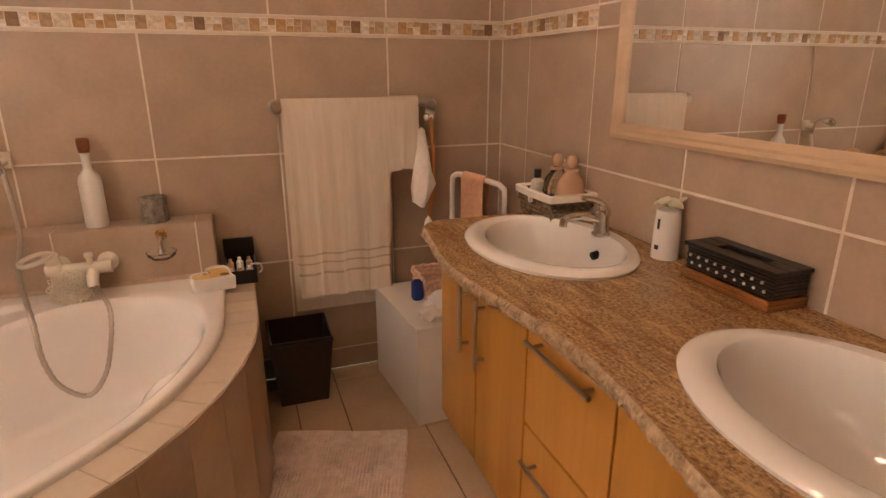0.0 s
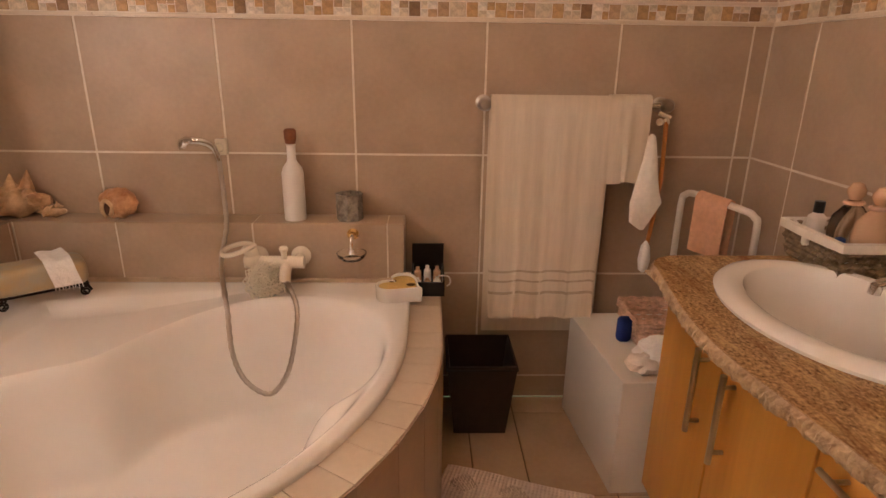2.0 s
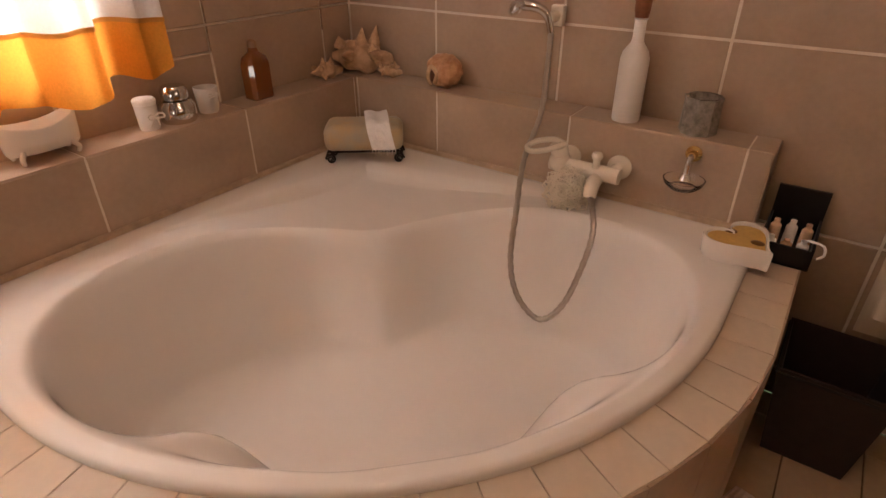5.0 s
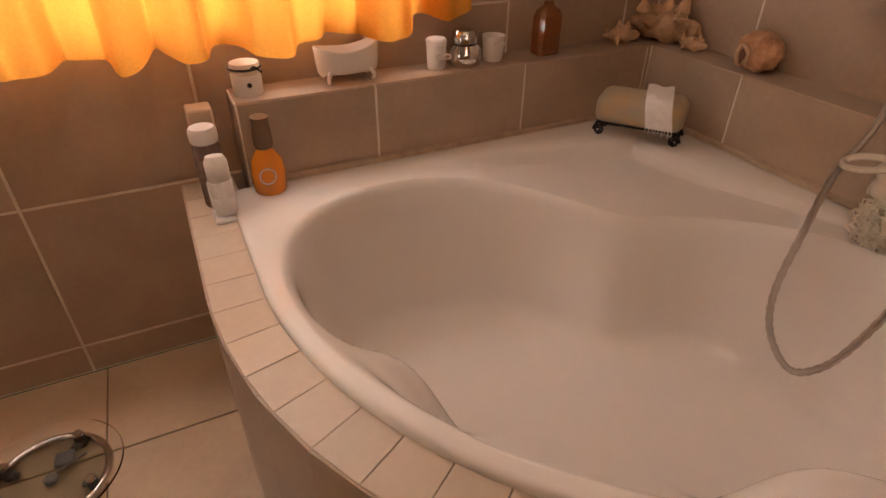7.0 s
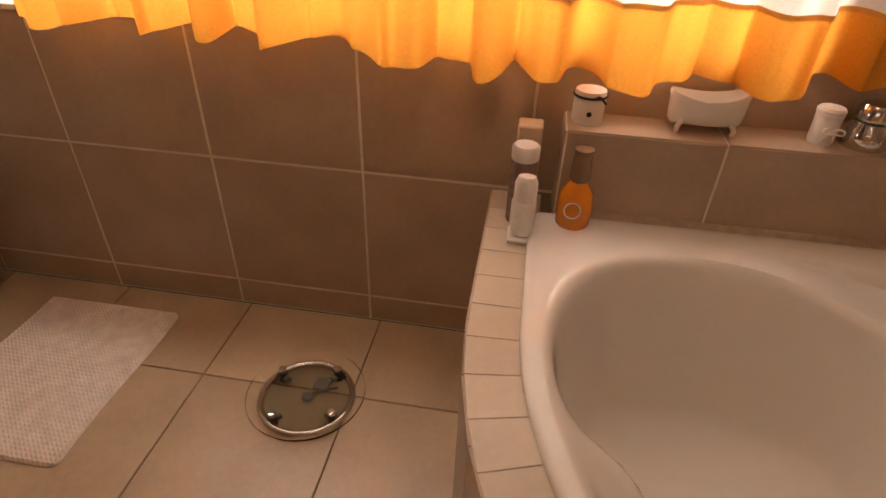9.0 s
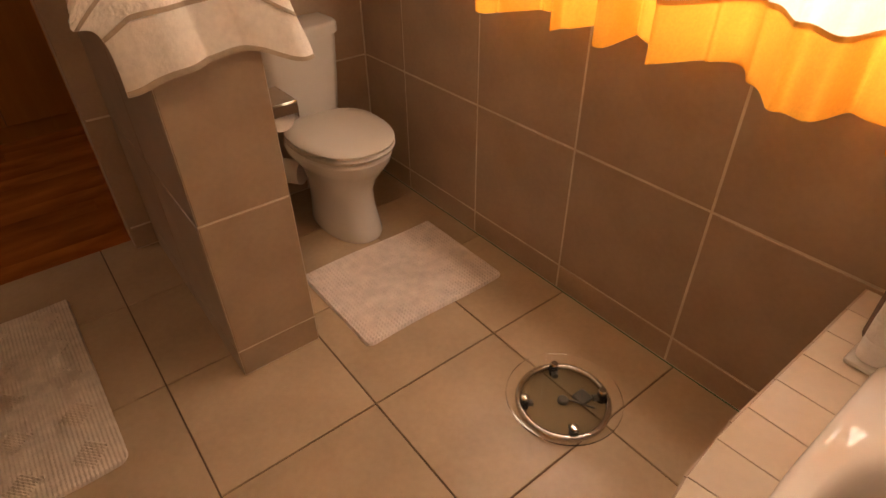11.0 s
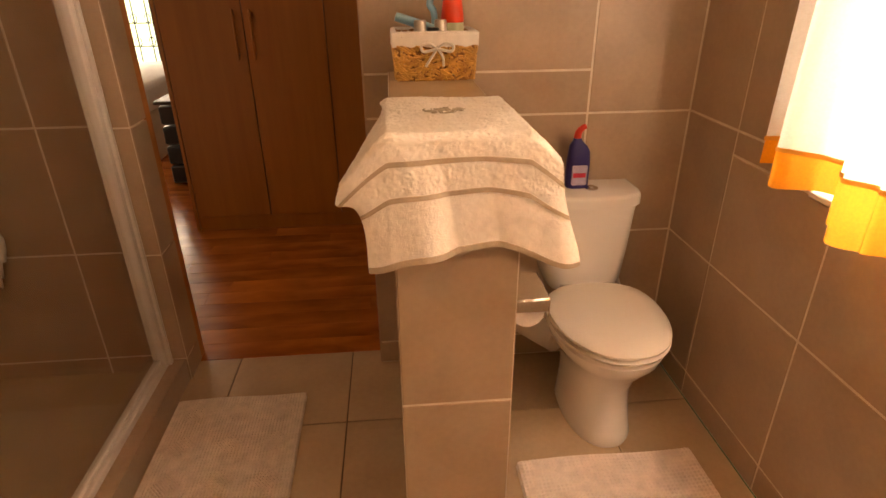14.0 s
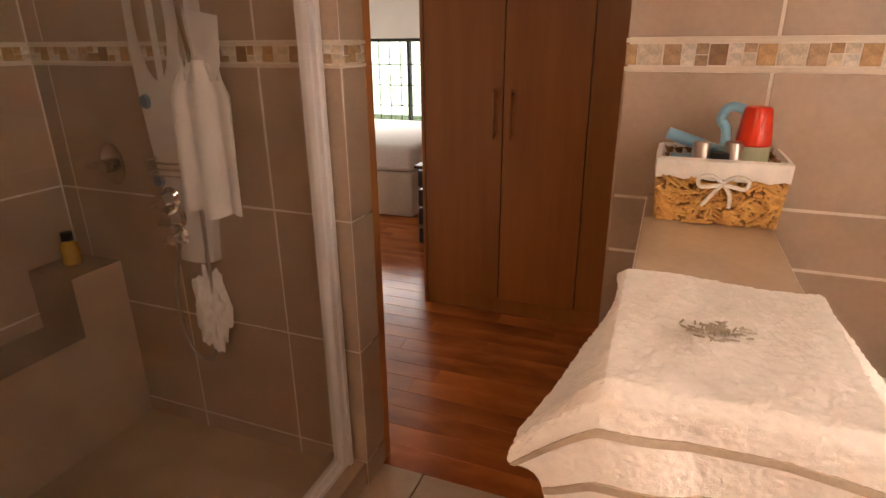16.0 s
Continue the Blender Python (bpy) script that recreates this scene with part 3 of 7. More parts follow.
def vanity_unit(y0, y1, kind, handle_side=0):
    """One cupboard below the granite: doors or drawers with bar handles."""
    top = thing("vanity_unit", -0.26, (y0 + y1) / 2, 0.0, "honey beech vanity unit with " + ("drawers" if kind == "drawers" else "a door") + " and steel bar handles", "cabinet", "vanity units")
    # carcass in the shade tone, so the gaps round the fronts look dark
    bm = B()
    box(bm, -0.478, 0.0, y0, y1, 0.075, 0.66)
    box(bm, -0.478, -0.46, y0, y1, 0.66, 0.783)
    part("body", bm, BEECH_SHADE, top, "carcass darkened to read as shaded gaps", False)
    bm = B()
    box(bm, -0.455, 0.0, y0, y1, 0.0, 0.074)
    part("plinth", bm, BEECH, top, "recessed beech plinth", False)
    g = 0.0022
    if kind == "door":
        bm = B()
        box(bm, -0.50, -0.479, y0 + g, y1 - g, 0.075, 0.775, 0.0015)
        d = part("door", bm, BEECH, top)
        y = y1 - 0.06 if handle_side > 0 else y0 + 0.06
        bar_handle(d, (-0.532, y, 0.455), (-0.532, y, 0.685), r=0.0072)
    else:
        for z0, z1, zh in ((0.435, 0.775, 0.695), (0.075, 0.43, 0.35)):
            bm = B()
            box(bm, -0.50, -0.479, y0 + g, y1 - g, z0 + g, z1 - g, 0.0015)
            d = part("drawer_front", bm, BEECH, top)
            ym = (y0 + y1) / 2
            bar_handle(d, (-0.532, ym - 0.135, zh), (-0.532, ym + 0.135, zh))


vanity_top()
for cx, cy in BASINS:
    basin(cx, cy)
mixer(-0.125, -0.985)
mixer(-0.125, -1.935)
vanity_unit(-0.912, -0.592, "door", -1)
vanity_unit(-1.235, -0.914, "door", 1)
vanity_unit(-1.60, -1.237, "drawers")
vanity_unit(-1.92, -1.602, "door", -1)
vanity_unit(-2.24, -1.922, "door", 1)
vanity_unit(-2.44, -2.242, "door", -1)


# ---- mirror ----
def mirror():
    top = thing("wall_mirror", 0, -1.6, 1.13, "large rectangular mirror in a pale ash wood frame", "mirror")
    y0, y1, z0, z1, w = -2.42, -0.846, 1.122, 2.1, 0.046
    prof = [(0.0, 0.0), (0.0, 0.020), (0.012, 0.026), (0.022, 0.020), (0.030, 0.024), (0.040, 0.016), (0.044, 0.012), (0.046, 0.006)]
    # four mitred mouldings
    corners = [(y0, z0), (y1, z0), (y1, z1), (y0, z1)]
    dirs = [(1, 1), (-1, 1), (-1, -1), (1, -1)]
    for i in range(4):
        j = (i + 1) % 4
        bm = B()
        rows = []
        for (cy, cz), (dy, dz) in ((corners[i], dirs[i]), (corners[j], dirs[j])):
            rows.append([bm.verts.new((-h - 0.001, cy + dy * d, cz + dz * d)) for d, h in prof] + [bm.verts.new((-0.001, cy + dy * w, cz + dz * w))])
        for k in range(len(prof)):
            bm.faces.new((rows[0][k], rows[1][k], rows[1][k + 1], rows[0][k + 1]))
        part("frame_moulding", bm, PALE_WOOD, top, "pale ash moulding", False)
    bm = B()
    box(bm, -0.007, -0.002, y0 + 0.04, y1 - 0.04, z0 + 0.04, z1 - 0.04)
    part("mirror_pane", bm, MIRROR, top, "silvered mirror glass", False)


mirror()


# ---- toilet ----
def toilet(cx=-2.372):
    top = thing("toilet", cx, -3.35, 0, "cream close-coupled toilet with closed lid and cistern", "toilet")
    y_front, y_back = -3.035, -3.47
    n = 40

    def ring(bm, z, wx, yf, yb, p=2.3):
        out = []
        cy = yb + (yf - yb) * 0.42
        for i in range(n):
            a = 2 * math.pi * i / n
            ca, sa = math.cos(a), math.sin(a)
            x = wx * abs(ca) ** (2 / p) * (1 if ca > 0 else -1)
            ry = (yf - cy) if sa > 0 else (cy - yb)
            y = ry * abs(sa) ** (2 / (2.05 if sa > 0 else 3.0)) * (1 if sa > 0 else -1)
            out.append(bm.verts.new((cx + x, cy + y, z)))
        return out

    def loft(levels):
        bm = B()
        rs = [ring(bm, *lv) for lv in levels]
        for a, b in zip(rs, rs[1:]):
            for i in range(n):
                bm.faces.new((a[i], a[(i + 1) % n], b[(i + 1) % n], b[i]))
        bm.faces.new(list(reversed(rs[0])))
        bm.faces.new(rs[-1])
        return bm

    bowl = loft([(0.0, 0.115, -3.095, -3.47), (0.015, 0.118, -3.09, -3.475), (0.05, 0.112, -3.10, -3.475), (0.13, 0.104, -3.12, -3.48), (0.20, 0.106, -3.125, -3.48), (0.26, 0.125, -3.10, -3.49),
                 (0.31, 0.157, -3.060, -3.50), (0.345, 0.178, -3.035, -3.50), (0.372, 0.184, -3.027, -3.50), (0.39, 0.176, -3.036, -3.50)])
    part("pan", bowl, PORCELAIN, top, "cream porcelain pan")
    seat = loft([(0.391, 0.176, -3.030, -3.46), (0.394, 0.186, -3.019, -3.465), (0.405, 0.190, -3.014, -3.465), (0.410, 0.183, -3.022, -3.46)])
    part("seat", seat, SEAT_PLASTIC, top, "cream plastic seat ring")
    lid = loft([(0.4145, 0.174, -3.034, -3.46), (0.418, 0.188, -3.017, -3.465), (0.426, 0.189, -3.016, -3.465), (0.433, 0.180, -3.028, -3.46), (0.437, 0.13, -3.09, -3.42), (0.438, 0.05, -3.2, -3.35)])
    part("lid", lid, SEAT_PLASTIC, top, "closed cream lid")
    for s in (-1, 1):
        bm = B()
        rod(bm, (cx + s * 0.08 - 0.02, -3.467, 0.415), (cx + s * 0.08 + 0.02, -3.467, 0.415), 0.011)
        part("hinge", bm, CHROME, top, "chrome hinge")
    bm = B()
    rows = []
    for z, w, d0 in ((0.39, 0.128, -3.485), (0.42, 0.142, -3.480), (0.55, 0.152, -3.472), (0.72, 0.161, -3.465)):
        o = [(-w, YS), (-w, d0 - 0.06), (-w * 0.92, d0 - 0.025), (-w * 0.7, d0), (0, d0 + 0.012), (w * 0.7, d0), (w * 0.92, d0 - 0.025), (w, d0 - 0.06), (w, YS)]
        rows.append([bm.verts.new((cx + x, y, z)) for x, y in o])
    for a, b in zip(rows, rows[1:]):
        for i in range(9):
            bm.faces.new((a[i], a[(i + 1) % 9], b[(i + 1) % 9], b[i]))
    bm.faces.new(rows[0])
    bm.faces.new(rows[-1])
    part("cistern", bm, PORCELAIN, top, "cream porcelain cistern")
    bm = B()
    w, d0 = 0.172, -3.455
    prism(bm, [(cx - w, YS), (cx - w, d0 - 0.07), (cx - w * 0.94, d0 - 0.035), (cx - w * 0.8, d0 - 0.012), (cx - w * 0.5, d0 + 0.004), (cx, d0 + 0.012), (cx + w * 0.5, d0 + 0.004), (cx + w * 0.8, d0 - 0.012), (cx + w * 0.94, d0 - 0.035), (cx + w, d0 - 0.07), (cx + w, YS)], 0.722, 0.765, 0.014, 3)
    part("cistern_lid", bm, PORCELAIN, top, "cream cistern lid")
    bm = B()
    lathe(bm, [(0.001, 0), (0.024, 0), (0.024, 0.004), (0.014, 0.006), (0.012, 0.010), (0.001, 0.010)], (cx, -3.54, 0.765), 20)
    part("flush_button", bm, CHROME, top, "chrome flush button")
    bm = B()
    tube(bm, curve_pts([(cx - 0.21, YS + 0.02, 0.18), (cx - 0.20, YS + 0.05, 0.25), (cx - 0.17, YS + 0.05, 0.36), (cx - 0.14, YS + 0.06, 0.40)], 5), 0.007)
    part("water_hose", bm, WHITE_PAINT, top, "thin white water hose")
    bm = B()
    rod(bm, (cx + 0.10, -3.45, 0.20), (cx + 0.22, -3.62, 0.20), 0.05, seg=20)
    part("outlet_pipe", bm, WHITE_PAINT, top, "white outlet pipe")


toilet()


# ---- cloth over things ----
def terry_towel():
    """Big cream towel laid over the end of the half wall."""
    top = thing("bath_towel", -1.81, -2.75, 1.16, "cream terry towel with beige bands draped over the half wall", "towel")
    c, yb, yf, zt, lie, full = -1.812, -3.055, -2.728, 1.182, 0.327, 0.60

    def f(u, v):
        # u from west (0) to east (1), v from the back (0) to the hanging hem (1)
        s = v * full
        k = min(1.0, s / lie)
        hang = max(0.0, s - lie)
        h = hang / (full - lie)
        ww = 0.142 + 0.055 * k * k + 0.040 * h
        we = 0.140 + 0.078 * k * k - 0.045 * h
        we += 0.020 * math.exp(-((s - 0.385) / 0.035) ** 2) - 0.014 * math.exp(-((s - 0.28) / 0.05) ** 2)
        x = c - ww + (ww + we) * u
        x += 0.009 * math.sin(11 * v + (0.5 if u < 0.5 else 2.2)) * abs(2 * u - 1) ** 3
        over = max(0.0, abs(x - c) - 0.132)
        droop = (0.75 * over + 3.0 * over * over) * (1 - 0.9 * h)
        z = zt - droop
        y = yb + min(s, lie)
        if hang > 0:
            b = min(1.0, hang / 0.03)
            y = yf + 0.014 * math.sin(b * math.pi / 2)
            z -= hang - 0.011 * b
            wave = math.sin(2 * math.pi * (1.45 * u + 0.10)) * 0.024 + math.sin(2 * math.pi * 3.1 * u + 1) * 0.008
            y += h * (0.012 + max(-0.012, wave)) - 0.25 * over * h
            z += 0.034 * h * math.sin(math.pi * u) ** 2 - 0.006 * h * math.sin(2 * math.pi * 2.2 * u)
        else:
            y += 0.01 * math.sin(6 * u) * (1 - k)
            z += 0.002 * math.sin(19 * u) * math.sin(13 * v)
        return (x, y, z)

    bm = B()
    grid(bm, 150, 200, f, 0.009)
    rng = random.Random(2)
    # looped pile, flat along the woven hem strip
    for v in bm.verts:
        hem = 1.0 if v.co.z > 1.062 else 0.22
        k = hem * (0.0012 * noise.noise(v.co * 60) + 0.0017 * noise.noise(v.co * 190) + rng.uniform(-0.0005, 0.0005))
        lean = 0.35 if v.co.z > 1.165 else 1.0
        v.co += Vector((hem * rng.uniform(-0.0012, 0.0012), lean * k, 1.15 * k * (1.35 - lean)))
    part("cloth", bm, TOWEL, top)
    for v0, v1 in ((0.650, 0.667), (0.765, 0.782), (0.978, 1.0)):
        bm = B()

        def g(u, v, v0=v0, v1=v1):
            p = Vector(f(0.002 + u * 0.996, v0 + (v1 - v0) * v))
            return p + Vector((0, 0.0035, 0.0))

        grid(bm, 70, 3, g, 0.010)
        part("woven_band", bm, TOWEL_BAND, top, "flat beige woven band")
    # embroidered sprig
    bm = B()
    rng = random.Random(9)
    for i in range(60):
        a = rng.uniform(0, 6.28)
        r = 0.036 * rng.random() ** 0.6
        px, py = -1.795 + 1.15 * r * math.cos(a), -2.87 + 0.75 * r * math.sin(a)
        m = Matrix.Translation((px, py, 1.1905)) @ Matrix.Rotation(rng.uniform(0, 3.1), 4, "Z") @ Matrix.Diagonal((rng.uniform(0.005, 0.010), 0.0016, 0.0016, 1))
        bmesh.ops.create_icosphere(bm, subdivisions=1, radius=1, matrix=m)
    part("embroidery", bm, material("grey_olive_thread", (0.44, 0.38, 0.29), 0.8, vary=0.3, fine=300), top, "grey-olive embroidered sprig")


terry_towel()


def curtain():
    top = thing("window_curtain", -2.65, -1.95, 0.88, "short white sheer curtain with a wide amber cotton hem", "curtain")
    ya, yb = -0.80, -3.06

    def place(s, z):
        y = ya + (yb - ya) * s
        a = 2 * math.pi * s
        k = 0.55 + 0.45 * min(1.0, (2.2 - z) / 1.2)
        x = -2.652 + k * (0.044 * math.tanh(1.8 * math.sin(a * 11 + 1.8 * math.sin(a * 3))) / 0.947 + 0.014 * math.sin(a * 27 + 2) + 0.011 * math.sin(a * 5 + 1))
        return x, y + 0.008 * math.sin(a * 23 + 1)

    def hem(s):
        a = 2 * math.pi * s
        return 0.890 - 0.010 * math.sin(a * 11 + 1.8 * math.sin(a * 3) - 0.5) + 0.003 * math.sin(a * 21) + (0.055 * max(0, 1 - s / 0.10)) + 0.040 * min(1, max(0, (s - 0.38) / 0.25)) + 0.06 * max(0, (s - 0.84) / 0.16)

    def f_low(u, v):
        zb = hem(u)
        zt = 1.055 + 0.006 * math.sin(40 * u)
        z = zb + (zt - zb) * v
        return (*place(u, z), z)

    def f_up(u, v):
        zb = 1.055 + 0.006 * math.sin(40 * u)
        z = zb + (2.15 - zb) * v
        x, y = place(u, z)
        return (x, y, z)

    bm = B()
    grid(bm, 420, 6, f_low)
    part("amber_hem", bm, AMBER_CLOTH, top, "wide amber cotton hem")
    def f_seam(u, v):
        z = 1.050 + 0.006 * math.sin(40 * u) + 0.011 * v
        x, y = place(u, z)
        return (x + 0.0035, y, z)

    bm = B()
    grid(bm, 420, 2, f_seam)
    part("seam", bm, cloth("doubled_amber_seam", (0.62, 0.32, 0.08), 0.5), top, "darker doubled seam above the hem")
    bm = B()
    grid(bm, 420, 8, f_up)
    part("sheer", bm, SHEER, top, "white sheer cloth")
    bm = B()
    tube(bm, [(-2.652, -0.74, 2.15), (-2.652, -1.95, 2.15), (-2.652, -3.12, 2.15)], 0.012)
    part("rail", bm, ALU, top, "white curtain rail")


curtain()


def window():
    w = thing("window_1", XW - 0.1, -1.95, WIN_Z0, "white framed bathroom window behind the curtain", "window", kind="structure")
    bm = B()
    y0, y1, z0, z1 = WIN_Y0, WIN_Y1, WIN_Z0, WIN_Z1
    for d in ((y0, y1, z0, z0 + 0.05), (y0, y1, z1 - 0.05, z1), (y0, y0 + 0.05, z0 + 0.05, z1 - 0.05), (y1 - 0.05, y1, z0 + 0.05, z1 - 0.05), (-2.0, -1.94, z0 + 0.05, z1 - 0.05)):
        box(bm, XW - 0.14, XW - 0.09, *d, 0.003)
    part("window_frame", bm, ALU, w, "white window frame")
    for a, b in ((y0 + 0.05, -2.0), (-1.94, y1 - 0.05)):
        bm = B()
        box(bm, XW - 0.118, XW - 0.114, a, b, z0 + 0.05, z1 - 0.05)
        p = part("pane", bm, CLEAR, w, "clear window pane", False)
        p.visible_shadow = False
    bm = B()
    box(bm, XW - 0.09, XW + 0.012, y0, y1, z0 - 0.004, z0 + 0.012, 0.003)
    part("window_sill", bm, ALU, w, "thin white window sill")


window()


# ---- shower ----
def shower_screen():
    top = thing("shower_screen", SH_X, -3.0, 0.10, "clear glass shower screen in a white aluminium frame", "shower screen")
    bm = B()
    box(bm, SH_X - 0.022, SH_X + 0.022, YS + 0.045, YS + 0.095, 0.10, 2.0, 0.004)
    box(bm, SH_X - 0.032, SH_X - 0.022, YS + 0.050, YS + 0.070, 0.10, 2.0, 0.002)
    part("post", bm, ALU, top, "white aluminium post")
    bm = B()
    box(bm, SH_X - 0.022, SH_X + 0.022, YS + 0.095, SH_Y0, 0.10, 0.128, 0.004)
    box(bm, SH_X - 0.008, SH_X + 0.016, YS + 0.095, SH_Y0, 0.128, 0.145, 0.003)
    part("bottom_rail", bm, ALU, top, "white aluminium bottom rail")
    bm = B()
    box(bm, SH_X - 0.022, SH_X + 0.022, YS + 0.095, SH_Y0, 1.96, 2.0, 0.004)
    part("top_rail", bm, ALU, top, "white aluminium top rail")
    bm = B()
    box(bm, SH_X - 0.003, SH_X + 0.003, YS + 0.09, SH_Y0, 0.14, 1.965)
    p = part("pane", bm, SMOKED, top, "faintly tinted glass pane", False)
    p.visible_shadow = False


shower_screen()


# ---- bedroom ----
def wardrobe():
    top = thing("wardrobe", -1.5, -5.4, 0, "tall dark cherry wardrobe with flush doors and bar handles", "wardrobe")
    # shade tone again, for the gaps between the wardrobe doors
    bm = B()
    box(bm, -2.66, -0.44, -5.75, -5.14, 0.06, 2.45)
    part("body", bm, BEECH_SHADE, top, "wardrobe carcass darkened like shaded gaps", False)
    bm = B()
    box(bm, -0.455, -0.436, -5.75, -5.12, 0.0, 2.45)
    part("side_panel", bm, WARDROBE_WOOD, top, "cherry side panel", False)
    bm = B()
    box(bm, -2.66, -0.456, -5.75, -5.135, 0.0, 0.09)
    part("plinth", bm, WARDROBE_WOOD, top, "cherry plinth", False)
    xs = [-0.458, -0.905, -1.345, -1.785, -2.225, -2.66]
    for i, (a, b) in enumerate(zip(xs, xs[1:])):
        bm = B()
        box(bm, b + 0.0025, a - 0.0025, -5.139, -5.118, 0.095, 2.44, 0.0015)
        d = part("door", bm, WARDROBE_WOOD, top)
        x = b + 0.045 if i % 2 == 0 else a - 0.045
        bm = B()
        box(bm, x - 0.006, x + 0.006, -5.098, -5.086, 1.03, 1.29, 0.003)
        box(bm, x - 0.005, x + 0.005, -5.118, -5.098, 1.05, 1.065)
        box(bm, x - 0.005, x + 0.005, -5.118, -5.098, 1.255, 1.27)
        part("handle", bm, WARDROBE_WOOD, d, "slim brown bar handle")


wardrobe()


def bed():
    top = thing("bed", 1.3, -7.3, 0, "bed with a white cover and a pale valance", "bed")
    bm = B()
    box(bm, 0.35, 2.3, -8.3, -6.7, 0.0, 0.42, 0.03, 2)
    part("base", bm, material("cream_valance", (0.60, 0.52, 0.42), 0.9, fine=200), top, "cream valance")
    bm = B()
    box(bm, 0.33, 2.32, -8.32, -6.68, 0.42, 0.66, 0.06, 3)
    part("mattress", bm, WHITE_TERRY, top, "white covered mattress")


bed()


def chest():
    top = thing("storage_chest", -0.2, -6.2, 0, "dark woven drawer chest beside the bed", "chest")
    for i in range(4):
        bm = B()
        box(bm, -0.42, 0.01, -6.45, -6.05, 0.02 + i * 0.15, 0.155 + i * 0.15, 0.01)
        part("drawer", bm, BLACK, top, "dark woven drawer")
    bm = B()
    box(bm, -0.44, 0.03, -6.47, -6.03, 0.62, 0.645, 0.005)
    part("top_board", bm, LEATHER, top)


chest()


def bedroom_window():
    w = thing("window_2", 1.7, -8.95, 0.5, "bedroom window with dark steel frame and scrolled burglar bars", "window", kind="structure")
    x0, x1, z0, z1 = 0.95, 2.6, 0.5, 1.56
    bm = B()
    for d in ((x0, x1, z0, z0 + 0.04), (x0, x1, z1 - 0.04, z1), (x0, x0 + 0.04, z0 + 0.04, z1 - 0.04), (x1 - 0.04, x1, z0 + 0.04, z1 - 0.04), (1.36, 1.40, z0 + 0.04, z1 - 0.04), (1.95, 1.99, z0 + 0.04, z1 - 0.04)):
        box(bm, d[0], d[1], -8.98, -8.94, d[2], d[3])
    part("window_frame", bm, BLACK, w, "dark steel frame", False)
    bm = B()
    for i in range(11):
        x = 1.03 + i * 0.15
        rod(bm, (x, -8.92, z0), (x, -8.92, z1), 0.006, seg=6)
        for z in (0.8, 1.05, 1.3):
            tube(bm, [(x + 0.035 * math.cos(k * 0.7), -8.92, z + 0.05 * math.sin(k * 0.7)) for k in range(9)], 0.004, 5)
    for z in (0.75, 1.0, 1.25):
        rod(bm, (x0, -8.92, z), (x1, -8.92, z), 0.005, seg=6)
    part("burglar_bars", bm, BLACK, w, "black scrolled burglar bars", False)
    bm = B()
    box(bm, x0 + 0.04, x1 - 0.04, -8.965, -8.961, z0 + 0.04, z1 - 0.04)
    p = part("pane", bm, CLEAR, w, "clear pane", False)
    p.visible_shadow = False


bedroom_window()
# flat sheet outside window_2; its emission stands in for daylight on a garden
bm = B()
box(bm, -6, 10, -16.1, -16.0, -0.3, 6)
GARDEN_GLOW = material("glowing_hedge_backdrop", (0.30, 0.36, 0.20), 0.9, vary=0.6, scale=1.6, fine=9, bump=0.0)
GARDEN_GLOW.node_tree.nodes["Principled BSDF"].inputs["Emission Strength"].default_value = 1.6
GARDEN_GLOW.node_tree.nodes["Principled BSDF"].inputs["Emission Color"].default_value = (0.85, 0.95, 0.75, 1)
structure("backdrop", bm, GARDEN_GLOW, "glowing hedge-green sheet standing for the bright garden outside")


# ---- ceiling lamp ----
def ceiling_lamp():
    x, y, z = LAMP
    top = thing("ceiling_lamp", x, y, ZC, "small chrome ceiling lamp with two warm bulbs", "ceiling lamp")
    bm = B()
    lathe(bm, [(0.001, ZC), (0.09, ZC), (0.09, ZC - 0.012), (0.07, ZC - 0.02), (0.001, ZC - 0.02)], (x, y, 0), 32)
    part("ceiling_rose", bm, CHROME, top)
    for side in (-0.07, 0.07):
        bm = B()
        rod(bm, (x + side * 0.6, y, ZC - 0.018), (x + side, y, ZC - 0.055), 0.012)
        part("bulb_holder", bm, CHROME, top)


ceiling_lamp()


